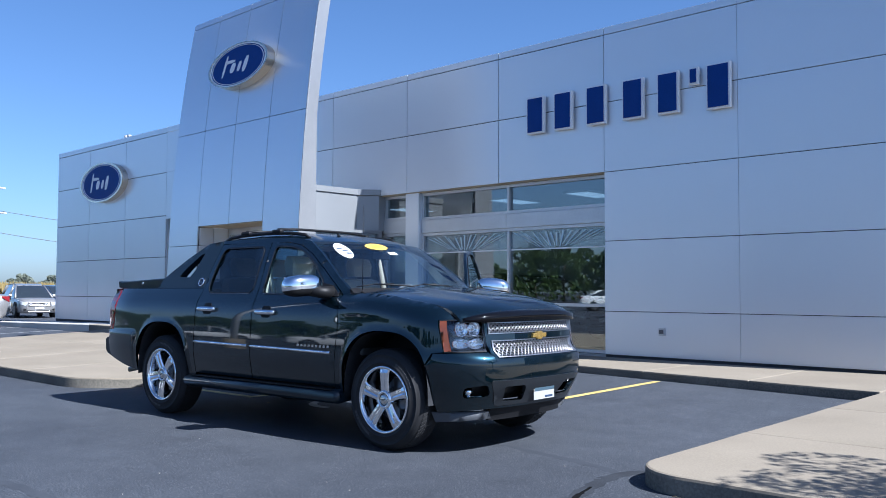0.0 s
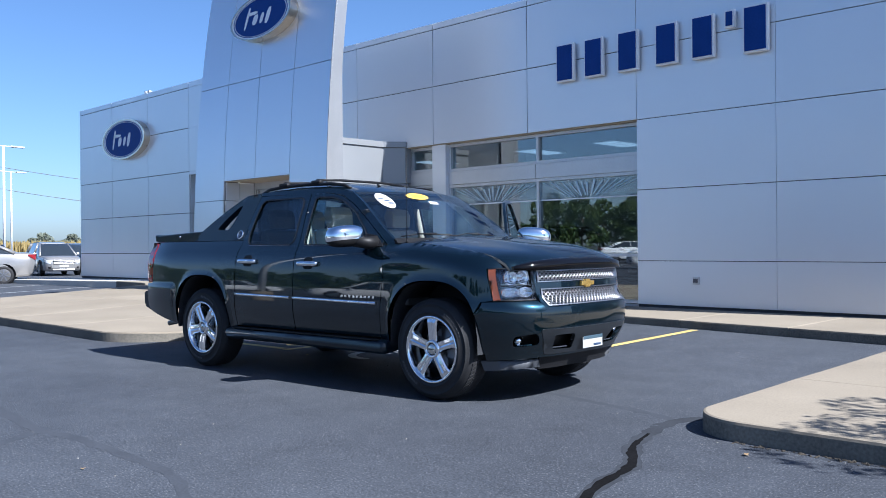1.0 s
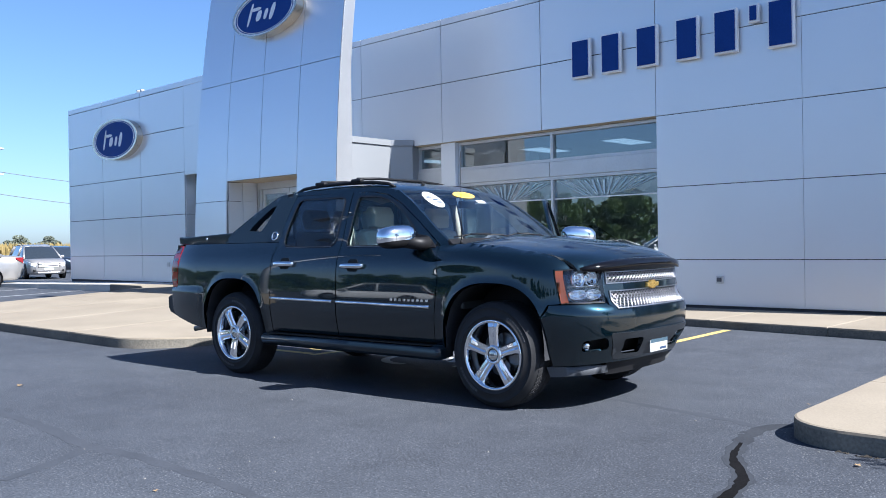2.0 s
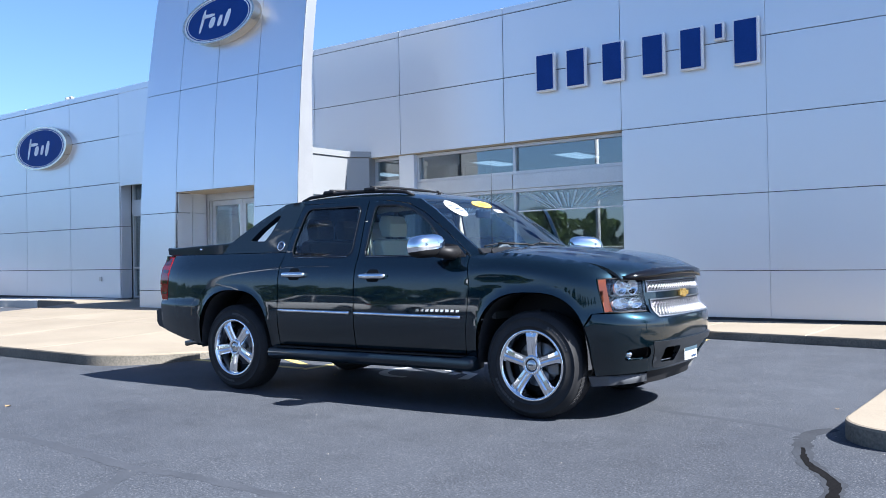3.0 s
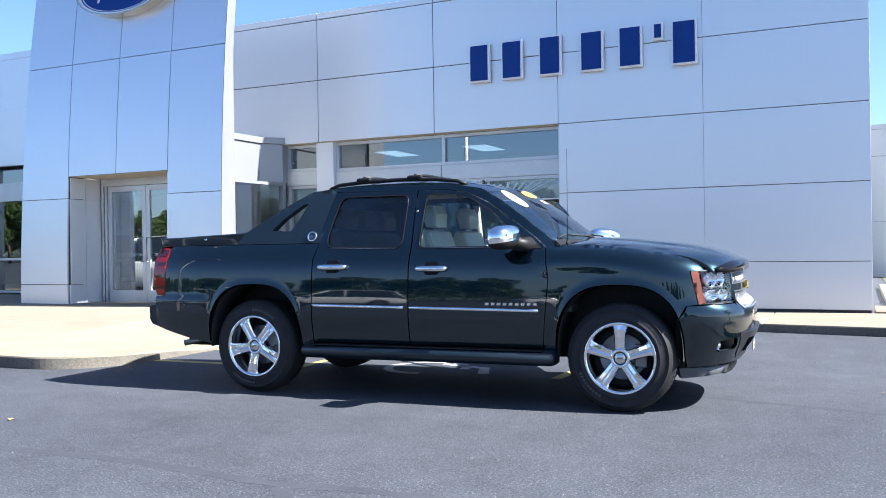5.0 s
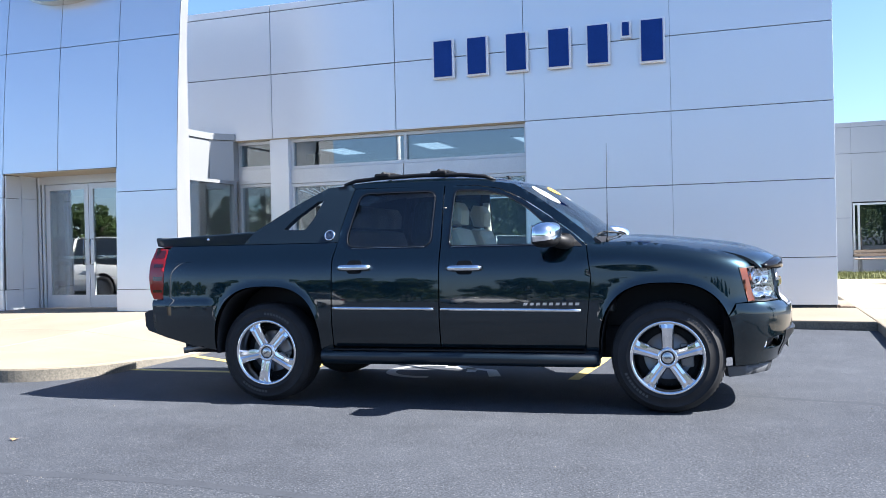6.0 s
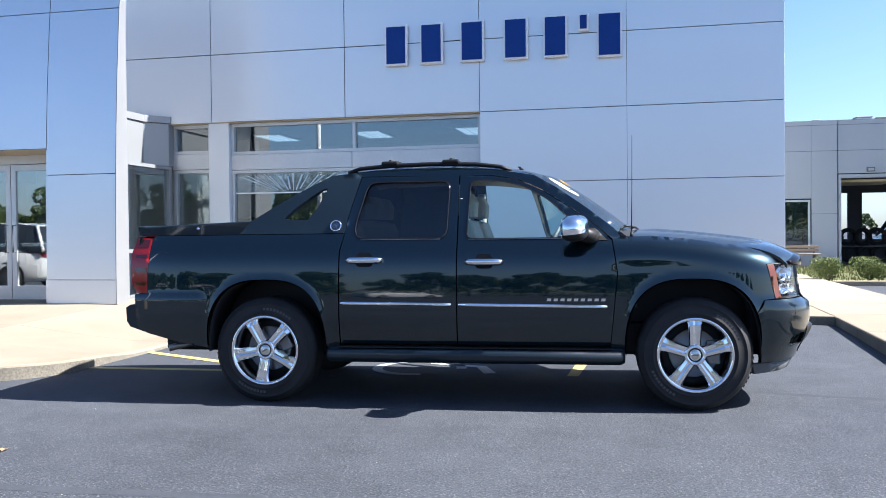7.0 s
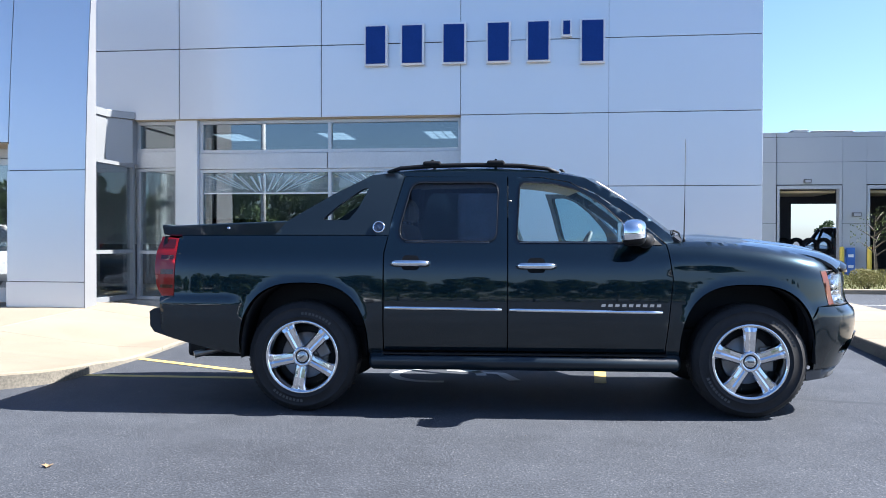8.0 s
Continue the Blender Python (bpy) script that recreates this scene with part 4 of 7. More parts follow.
def door(name, poly, hole, side, glassmat, hx, strip, hinge=None, angle=0):
    def go(bm):
        return turned(bm, hinge, angle) if hinge else bm
    d = part(name, go(side_sheet(poly, [hole], side)), PAINT, truck)
    inner = side_sheet(hole, [], side, 0.08, -0.012, 0.006)
    part("side_window", go(inner), glassmat, d).visible_shadow = False
    outline_strip(hole, 0.012, side, GLOSSBLACK, "window_seal", d, 0.003, hinge, angle)
    bead = bmesh.new()
    tube(bead, [(u, side * (side_y(u, v) + 0.004), v) for u, v in dense(hole, 0.05) + hole[:1]], 0.004, 6)
    part("window_bead", go(bead), BEAD, d)
    sill = min(p[1] for p in hole)
    us = [p[0] for p in hole if p[1] < sill + 0.01]
    # bright tube added to imitate the glint along the black window seal
    bm = bmesh.new()
    tube(bm, [(u, side * (side_y(u, sill) + 0.005), sill - 0.006) for u in (min(us) + (max(us) - min(us)) * i / 8 for i in range(9))], 0.0028, 6)
    part("sill_strip", go(bm), BRIGHTWORK, d, "thin bright line for the glint on the window seal")
    low = [(p[0] * 0.97 + 0.03 * sum(q[0] for q in poly) / len(poly), min(p[1], 1.255)) for p in poly]
    lo = [(min(p[0] for p in low), 0.52), (max(p[0] for p in low) - 0.05, 0.52), (max(p[0] for p in low) - 0.03, 1.255), (min(p[0] for p in low), 1.255)]
    part("door_trim", go(side_sheet(lo, [], side, 0.12, -0.035, 0.05)), BEIGE, d, "beige inner door trim")
    handle(hx, hx + 0.28, 1.125 if hx < 1 else 1.108, side, d, hinge, angle)
    a, b = strip
    za, zb = 0.793 - 0.011 * (a - 0.63), 0.793 - 0.011 * (b - 0.63)
    bm = bmesh.new()
    pts = []
    for i in range(13):
        u, z = a + (b - a) * i / 12, za + (zb - za) * i / 12
        pts.append((u, side * (side_y(u, z) + 0.002), z))
    tube(bm, pts, 0.0145, 10)
    part("chrome_strip", go(bm), CHROME, d, "chrome side strip")
    return d


for side in (-1, 1):
    part("fender", side_sheet(fender_poly, [], side, 0.03), PAINT, truck)
    bm = bmesh.new()
    rows = []
    for i in range(25):
        x = 2.85 + (3.985 - 2.85) * i / 24
        z = shoulder(x)
        rows.append([bm.verts.new((x, side * y, h)) for y, h in ((side_y(x, z) - 0.004, z - 0.002), (side_y(x, z) - 0.03, z - 0.010), (0.66, z - 0.03))])
    for u, v in zip(rows, rows[1:]):
        for k in range(2):
            bm.faces.new((u[k], u[k + 1], v[k + 1], v[k])).smooth = True
    part("inner_fender", bm, PAINT, truck)
    part("bedside", side_sheet(bed_poly, [], side, 0.03), PAINT, truck)
    part("sail_panel", side_sheet(sail_poly, [sail_hole], side, 0.045, 0.0, 0.09), SATIN, truck, "satin dark green sail panel")
    part("roof_pillar", side_sheet(pillar_poly, [], side), PAINT, truck)
    door("rear_door", door_rear, win_rear, side, TINT, 0.68, (0.63, 1.50))
    hinge = (2.70, 0.95) if side > 0 else None
    fd = door("front_door", door_front, win_front, side, CLEAR, 1.614, (1.556, 2.67), hinge, -62)
    # black strips added behind the door gaps, so that the gaps stay dark
    for gap in ([(1.50, 0.48), (1.59, 0.48), (1.59, 1.78), (1.50, 1.78)], [(0.59, 0.48), (0.66, 0.48), (0.66, 1.2), (0.70, 1.45), (0.785, 1.78), (0.72, 1.78), (0.62, 1.45), (0.59, 1.2)], [(2.66, 0.48), (2.72, 0.48), (2.78, 1.02), (2.74, 1.27), (2.66, 1.27), (2.70, 1.02)]):
        part("door_seal", side_sheet(gap, [], side, 0.09, -0.033, 0.008), BLACK, truck)
    # badge bars on the front door
    for i in range(9):
        u = 2.226 + i * 0.05
        bm = side_sheet([(u, 0.811), (u + 0.03, 0.811), (u + 0.034, 0.831), (u + 0.004, 0.831)], [], side, 0.05, 0.009, 0.012)
        part("badge_bar", turned(bm, hinge, -62) if hinge else bm, CHROME, fd)
    # round emblem on the rear pillar
    bm = bmesh.new()
    lathe(bm, [(0.047, 0.0), (0.047, -0.008), (0.040, -0.012), (0.036, -0.008), (0.036, -0.004), (0.0005, -0.004)], 24)
    bmesh.ops.rotate(bm, verts=bm.verts, matrix=Matrix.Rotation(radians(180 if side > 0 else 0), 3, "Z"))
    bmesh.ops.rotate(bm, verts=bm.verts, matrix=Matrix.Rotation(radians(side * 17), 3, "X"))
    bmesh.ops.translate(bm, verts=bm.verts, vec=(0.567, side * (side_y(0.567, 1.395) + 0.001), 1.395))
    em = part("round_emblem", bm, CHROME, truck, "round chrome emblem")
    bm = bmesh.new()
    lathe(bm, [(0.034, -0.004), (0.034, -0.007), (0.0005, -0.007)], 20)
    bmesh.ops.rotate(bm, verts=bm.verts, matrix=Matrix.Rotation(radians(180 if side > 0 else 0), 3, "Z"))
    bmesh.ops.rotate(bm, verts=bm.verts, matrix=Matrix.Rotation(radians(side * 17), 3, "X"))
    bmesh.ops.translate(bm, verts=bm.verts, vec=(0.567, side * (side_y(0.567, 1.395) + 0.001), 1.395))
    part("emblem_face", bm, plain("emblem_blue", (0.05, 0.07, 0.12), 0.2), em)
    # wheel arch liner
    for cx in (0.012, AX - 0.012):
        bm = bmesh.new()
        pts = arch(cx, 0, 180, 20, 0.48, 0.57)
        rows = [[bm.verts.new((u, side * y, v)) for u, v in pts] for y in (0.52, 0.965)]
        for i in range(len(pts) - 1):
            bm.faces.new((rows[0][i], rows[0][i + 1], rows[1][i + 1], rows[1][i])).smooth = True
        bm.faces.new(rows[0])
        part("arch_liner", bm, LINER, truck)
    # tail lamp
    tl = part("tail_lamp", side_sheet(tail_poly, [], side, 0.03, 0.003, 0.10), REDLENS, truck, "red tail lamp")
    for z0, z1 in ((0.93, 0.955), (1.035, 1.07), (1.15, 1.18), (1.235, 1.30)):
        part("lamp_segment", side_sheet([(-1.105, z0), (-1.0, z0), (-1.0, z1), (-1.105, z1)], [], side, 0.03, 0.006, 0.008), DARKRED, tl)
    # running board
    bm = bmesh.new()
    prof = [(0.86, 0.462), (0.99, 0.455), (1.045, 0.435), (1.06, 0.40), (1.045, 0.365), (0.99, 0.335), (0.86, 0.35)]
    rows = []
    for x, k in ((0.515, 0.0), (0.545, 1.0), (2.765, 1.0), (2.80, 0.0)):
        rows.append([bm.verts.new((x, side * (0.86 + (y - 0.86) * (0.75 + 0.25 * k)), 0.40 + (z - 0.40) * (0.8 + 0.2 * k))) for y, z in prof])
    for u, v in zip(rows, rows[1:]):
        for i in range(len(prof)):
            bm.faces.new((u[i], u[(i + 1) % len(prof)], v[(i + 1) % len(prof)], v[i])).smooth = True
    bm.faces.new(rows[0]), bm.faces.new(rows[-1][::-1])
    bmesh.ops.recalc_face_normals(bm, faces=bm.faces)
    rb = part("running_board", bm, SATIN, truck, "dark moulded running board")
    part("step_pad", boxed(0.62, 2.7, min(side * 0.90, side * 1.03), max(side * 0.90, side * 1.03), 0.452, 0.460), BLACK, rb)
    # door mirror
    def swing(b):
        return turned(b, (2.70, 0.95), -62) if side > 0 else b
    mc = Vector((2.44, side * 1.135, 1.355))

    def seam(a):
        return -0.30 + 0.12 * math.cos(a)

    def shell(upper, n=24, k=10):
        b = bmesh.new()
        rows = []
        for j in range(k + 1):
            row = []
            for i in range(n):
                a = 2 * math.pi * i / n
                lo, hi = (seam(a), math.pi / 2) if upper else (-math.pi / 2, seam(a))
                v = lo + (hi - lo) * j / k
                c, s = math.cos(v), math.sin(v)
                e = 0.74
                px = math.copysign(abs(math.cos(a)) ** e, math.cos(a)) * max(0.0, c) ** e
                py = math.copysign(abs(math.sin(a)) ** e, math.sin(a)) * max(0.0, c) ** e
                pz = math.copysign(abs(s) ** e, s)
                row.append(b.verts.new(mc + Vector((0.095 * px - 0.03 * py * side, 0.175 * py, 0.097 * pz + 0.012 * py * side * -1))))
            rows.append(row)
        for u, w in zip(rows, rows[1:]):
            for i in range(n):
                b.faces.new((u[i], u[(i + 1) % n], w[(i + 1) % n], w[i])).smooth = True
        bmesh.ops.remove_doubles(b, verts=b.verts, dist=0.0005)
        return b
    mir = part("door_mirror", swing(shell(False)), BLACK, fd, "chrome-capped black door mirror")
    part("mirror_cap", swing(shell(True)), CHROME, mir, "chrome mirror cap")
    bm = bmesh.new()
    tube(bm, [(2.57, side * 0.89, 1.295), (2.54, side * 0.98, 1.295), (2.48, side * 1.09, 1.312)], [0.062, 0.055, 0.05], 10)
    part("mirror_arm", swing(bm), BLACK, mir)
    part("mirror_glass", swing(boxed(mc.x - 0.098, mc.x - 0.09, mc.y - 0.12, mc.y + 0.12, mc.z - 0.07, mc.z + 0.07, bevel=0.003)), CHROME, mir)
    # mirror base plate
    part("mirror_base", side_sheet([(2.42, 1.27), (2.68, 1.262), (2.58, 1.36), (2.44, 1.38)], [], side, 0.05, 0.006, 0.02) if side < 0 else turned(side_sheet([(2.42, 1.27), (2.68, 1.262), (2.58, 1.36), (2.44, 1.38)], [], side, 0.05, 0.006, 0.02), hinge, -62), BLACK, fd)

# nose: bumper, grille, lamps
S_SIDE = s_of_x(bump_side_x)


def both(poly):
    return [poly, mirrored(poly)]


fog = round_poly([(s_of_y(0.64), 0.475), (s_of_y(0.825), 0.46), (s_of_y(0.83), 0.545), (s_of_y(0.67), 0.57)], 0.04)
intake = round_poly([(0.25, 0.42), (0.50, 0.425), (0.53, 0.55), (0.29, 0.55)], 0.03)
edge_hi = [(s_of_x(3.766, 0.645), 0.645), (s_of_x(3.744, 0.722), 0.722), (s_of_x(3.797, 0.814), 0.814)]
edge_lo = [(s_of_x(3.785, 0.348), 0.348), (s_of_x(3.778, 0.50), 0.50), (s_of_x(3.766, 0.645), 0.645)]
upper = mirrored(edge_hi) + [(-s_of_y(0.63), 0.822), (-s_of_y(0.60), 0.772), (s_of_y(0.60), 0.772), (s_of_y(0.63), 0.822)] + edge_hi[::-1]
lower = mirrored(edge_lo[:1]) + [(-s_of_y(0.6), 0.37), (s_of_y(0.6), 0.37)] + edge_lo + mirrored(edge_lo[::-1])[:2]
bumper = part("front_bumper", nose_sheet(upper, [], 0.035), PAINT, truck)
part("lower_fascia", nose_sheet(lower, both(fog) + both(intake), 0.035), PAINT, bumper)
CHARCOAL = plain("charcoal_plastic", (0.012, 0.014, 0.017), 0.35)


def jut(u, v):
    """How far the lower centre panel stands out: most along its upper edge."""
    return 0.004 + 0.020 * (1 - ease(0.46, 0.64, abs(u))) * ease(0.38, 0.61, v)


part("centre_panel", sheet(round_poly([(-0.58, 0.39), (0.58, 0.39), (0.66, 0.60), (-0.66, 0.60)], 0.03), both(intake), 0.04, lambda u, v: nose(u, v, -jut(u, v)), lambda u, v: nose(u, v, 0.03)), CHARCOAL, bumper, "charcoal lower centre panel")
part("bumper_core", nose_sheet([(-S_SIDE + 0.02, 0.40), (S_SIDE - 0.02, 0.40), (S_SIDE - 0.02, 0.80), (-S_SIDE + 0.02, 0.80)], [], 0.08, -0.10, 0.05), BLACK, bumper)
part("air_dam", nose_sheet([(-0.60, 0.265), (0.60, 0.265), (0.60, 0.40), (-0.60, 0.40)], [], 0.06, -0.03, 0.05), BLACK, bumper, "black plastic air dam")
for sgn in (-1, 1):
    part("air_dam_end", nose_sheet([(sgn * u, v) for u, v in ((0.58, 0.285), (S_SIDE - 0.09, 0.262), (S_SIDE - 0.055, 0.34), (0.62, 0.35))], [], 0.05, -0.012, 0.05), GREYLIP, bumper, "grey plastic air dam end")
for sgn in (-1, 1):
    ctr = nose(sgn * s_of_y(0.785), 0.508, 0.05)
    bm = bmesh.new()
    lathe(bm, [(0.0005, 0.016), (0.024, 0.013), (0.036, 0.0), (0.039, -0.03)], 20, axis="x")
    bmesh.ops.translate(bm, verts=bm.verts, vec=ctr)
    part("fog_lamp", bm, CHROME, bumper, "round fog lamp")
    part("fog_trim", nose_sheet([(sgn * s_of_y(0.70), 0.472), (sgn * s_of_y(0.80), 0.467), (sgn * s_of_y(0.80), 0.476), (sgn * s_of_y(0.70), 0.481)], [], 0.05, -0.01, 0.03), CHROME, bumper)
    part("intake_trim", nose_sheet([(sgn * 0.31, 0.436), (sgn * 0.49, 0.436), (sgn * 0.49, 0.446), (sgn * 0.31, 0.446)], [], 0.05, -0.01, 0.03), CHROME, bumper)
plate_x = nose(0.0, 0.49)[0] + 0.008
plate = part("number_plate", boxed(plate_x + 0.006, plate_x + 0.014, -0.152, 0.152, 0.41, 0.565, bevel=0.003), plain("plate_white", (0.34, 0.34, 0.33), 0.5), bumper, "white dealer plate with blue picture band")
part("plate_band", boxed(plate_x + 0.015, plate_x + 0.017, -0.147, 0.147, 0.483, 0.56), PLATEBLUE, plate)
for i in range(5):
    part("plate_bar", boxed(plate_x + 0.0175, plate_x + 0.019, -0.12 + i * 0.05, -0.088 + i * 0.05, 0.530, 0.548), STICKERB, plate)
part("plate_bar", boxed(plate_x + 0.0155, plate_x + 0.017, 0.01, 0.12, 0.424, 0.44), STICKERB, plate)

GS = s_of_y(0.60)
bands = [("upper", 0.972, 1.056, 1.0), ("lower", 0.788, 0.912, 0.94)]
grille = part("grille", nose_sheet([(-GS - 0.01, 0.774), (GS + 0.01, 0.774), (GS + 0.05, 1.105), (-GS - 0.05, 1.105)], [[(-GS * k + 0.005, z0 + 0.006), (GS * k - 0.005, z0 + 0.006), (GS * k + 0.008, z1 - 0.006), (-GS * k - 0.008, z1 - 0.006)] for _, z0, z1, k in bands], 0.04, 0.0, 0.06), PAINT, truck)
part("grille_back", nose_sheet([(-GS, 0.778), (GS, 0.778), (GS, 1.10), (-GS, 1.10)], [], 0.08, -0.07, 0.02), BLACK, grille)
for nm, z0, z1, k in bands:
    o1 = [(-GS * k - 0.004, z0 - 0.004), (GS * k + 0.004, z0 - 0.004), (GS * k + 0.014, z1 + 0.004), (-GS * k - 0.014, z1 + 0.004)]
    o2 = [(-GS * k + 0.009, z0 + 0.004), (GS * k - 0.009, z0 + 0.004), (GS * k + 0.001, z1 - 0.004), (-GS * k - 0.001, z1 - 0.004)]
    part("grille_surround", nose_sheet(o1, [o2], 0.04, 0.008, 0.03), BRIGHTWORK, grille, "chrome grille surround")
    bm = bmesh.new()
    h = z1 - z0
    for sl in (-1, 1):
        for row in range(-50, 51):
            u0 = row * 0.046
            a = (u0 - sl * h * 0.62, z0)
            b = (u0 + sl * h * 0.62, z1)
            lim = GS * k - 0.002
            lo, hi = 0.0, 1.0
            du = b[0] - a[0]
            for bound, sg in ((-lim, 1), (lim, -1)):
                fa, fb = sg * (a[0] - bound), sg * (b[0] - bound)
                if fa < 0 and fb < 0:
                    lo, hi = 1, 0
                elif fa < 0:
                    lo = max(lo, (bound - a[0]) / du)
                elif fb < 0:
                    hi = min(hi, (bound - a[0]) / du)
            if hi - lo < 0.08:
                continue
            pa, pb = [(a[0] + du * t, z0 + h * t) for t in (lo, hi)]
            pts = [Vector(nose(pa[0] + (pb[0] - pa[0]) * t, pa[1] + (pb[1] - pa[1]) * t, 0.012 if sl > 0 else 0.016)) for t in (0, 0.5, 1)]
            tube(bm, pts, 0.0062, 6)
    tagged(part("grille_mesh", bm, BRIGHTWORK, grille, "chrome diagonal mesh"), kind="stuff")
# plain gold bar emblem
ex = nose(0.0, 0.945)[0]
part("emblem", prism([(-0.10, 0.924), (-0.038, 0.924), (-0.034, 0.908), (0.034, 0.908), (0.04, 0.924), (0.092, 0.924), (0.10, 0.960), (0.04, 0.960), (0.034, 0.976), (-0.034, 0.976), (-0.04, 0.960), (-0.092, 0.960)], ex + 0.004, ex + 0.03, axis="x", bevel=0.004), GOLD, grille, "gold bar-shaped emblem")
for sgn in (-1, 1):
    def m_(p):
        return [(sgn * u, v) for u, v in p]
    hl_in, hl_top, hl_bot = s_of_y(0.64), s_of_x(3.828, 1.07), s_of_x(3.874, 0.85)
    hp = m_([(hl_in - 0.01, 0.834), (hl_bot, 0.829), (hl_top, 1.072), (hl_in - 0.035, 1.088)])
    amber = m_([(hl_bot - 0.062, 0.832), (hl_bot, 0.830), (hl_top, 1.072), (hl_top - 0.06, 1.077)])
    clear = m_([(hl_in - 0.01, 0.834), (hl_bot - 0.065, 0.832), (hl_top - 0.063, 1.077), (hl_in - 0.035, 1.088)])
    lamp = part("headlight", nose_sheet(hp, [], 0.05, -0.085, 0.02), LAMPBOWL, truck, "clear headlight with amber corner")
    part("headlight_rim", nose_sheet([(u * 1.005, v + (0.005 if v > 1 else -0.005)) for u, v in hp], [hp], 0.05, 0.001, 0.09), BLACK, lamp)
    part("turn_lens", nose_sheet(amber, [], 0.03, 0.0, 0.05), AMBER, lamp, "amber corner lens")
    part("lens", nose_sheet(clear, [], 0.03, 0.002, 0.006), LENS, lamp).visible_shadow = False
    s_out, s_in = hl_bot - 0.075, hl_in
    for f, zz, rw, rh in ((0.30, 1.008, 0.048, 0.056), (0.68, 1.012, 0.046, 0.056), (0.27, 0.89, 0.064, 0.036), (0.72, 0.89, 0.062, 0.036)):
        sc = sgn * (s_out + (s_in - s_out) * f)
        c, e1, e2 = Vector(nose(sc, zz, 0.06)), Vector(nose(sc - 0.02, zz, 0.06)), Vector(nose(sc + 0.02, zz, 0.06))
        face = (e2 - e1).normalized()
        turn = math.atan2(-face.x, face.y)
        bm = bmesh.new()
        lathe(bm, [(0.0005, 0.012), (0.25, 0.010), (0.30, 0.0), (0.50, 0.004), (0.85, 0.026), (1.0, 0.040), (1.08, 0.040), (1.08, -0.015)], 20, axis="x")
        for v in bm.verts:
            v.co.y, v.co.z = v.co.y * rw, v.co.z * rh
        bmesh.ops.rotate(bm, verts=bm.verts, matrix=Matrix.Rotation(turn, 3, "Z"))
        bmesh.ops.translate(bm, verts=bm.verts, vec=c)
        part("reflector", bm, CHROME, lamp, "chrome lamp reflector")
    part("lamp_divider", nose_sheet(m_([(hl_in, 0.944), (hl_bot - 0.08, 0.944), (hl_bot - 0.08, 0.952), (hl_in, 0.952)]), [], 0.05, -0.03, 0.05), BLACK, lamp)

# hood
xf = lambda y: 3.3 + 0.862 * max(0.02, 1 - (abs(y) / 0.99) ** NP) ** (1 / NP)
xr = lambda y: 2.83 + 0.10 * (1 - (y / 0.86) ** 2)


def hood_z(x, y):
    g = 2.8 + (x - 2.8) * (4.162 - 2.8) / (xf(y) - 2.8)
    g = max(2.7, min(4.165, g))
    dome = 0.014 * (1 - ease(0.36, 0.50, abs(y))) * ease(2.8, 3.1, x) * (1 - ease(3.8, 4.1, x))
    return hood_line(g) - 0.05 * (abs(y) / 0.82) ** 3 + dome


ys = [-0.815 + 1.63 * i / 30 for i in range(31)]
hood_poly = [(xr(y), y) for y in ys] + [(xf(y), y) for y in reversed(ys)]
hood = part("hood", sheet(hood_poly, [], 0.045, lambda u, v: (u, v, hood_z(u, v)), lambda u, v: (u, v, hood_z(u, v) - 0.025)), PAINT, truck)
# dark stone guard on the hood's lip
bm = bmesh.new()
rows = []
for i in range(41):
    y = -0.80 + 1.60 * i / 40
    x = xf(y)
    z = hood_z(x, y)
    k = 1 - (y / 0.80) ** 6
    rows.append([bm.verts.new(p) for p in ((x - 0.10, y, z + 0.010 + 0.018 * k), (x - 0.03, y, z + 0.014 + 0.020 * k), (x + 0.014 + 0.004 * k, y, z + 0.012), (x + 0.014 + 0.012 * k, y, z - 0.012 - 0.040 * k), (x - 0.012, y, z - 0.010 - 0.038 * k), (x - 0.10, y, z + 0.002 + 0.010 * k))])
for u, v in zip(rows, rows[1:]):
    for i in range(6):
        bm.faces.new((u[i], v[i], v[(i + 1) % 6], u[(i + 1) % 6])).smooth = True
bm.faces.new(rows[0]), bm.faces.new(rows[-1][::-1])
bmesh.ops.recalc_face_normals(bm, faces=bm.faces)
part("stone_guard", bm, plain("smoked_acrylic", (0.003, 0.003, 0.004), 0.07, spec=0.2), hood, "smoked hood stone guard")

# roof
def roof_z(x, y):
    return roof_line(x) - 0.072 * (abs(y) / 0.715) ** 3.5


ry = [-0.712 + 1.424 * i / 24 for i in range(25)]
roof_poly = [(0.50 - 0.03 * (1 - (y / 0.712) ** 2), y) for y in ry] + [(2.13 + 0.15 * (1 - (y / 0.712) ** 2), y) for y in reversed(ry)]
roof = part("roof", sheet(roof_poly, [], 0.055, lambda u, v: (u, v, roof_z(u, v)), lambda u, v: (u, v, roof_z(u, v) - 0.025)), PAINT, truck)
part("headliner", sheet([(u * 0.98 + 0.02, v * 0.97) for u, v in roof_poly], [], 0.12, lambda u, v: (u, v, roof_z(u, v) - 0.04), lambda u, v: (u, v, roof_z(u, v) - 0.055)), BEIGE, roof)
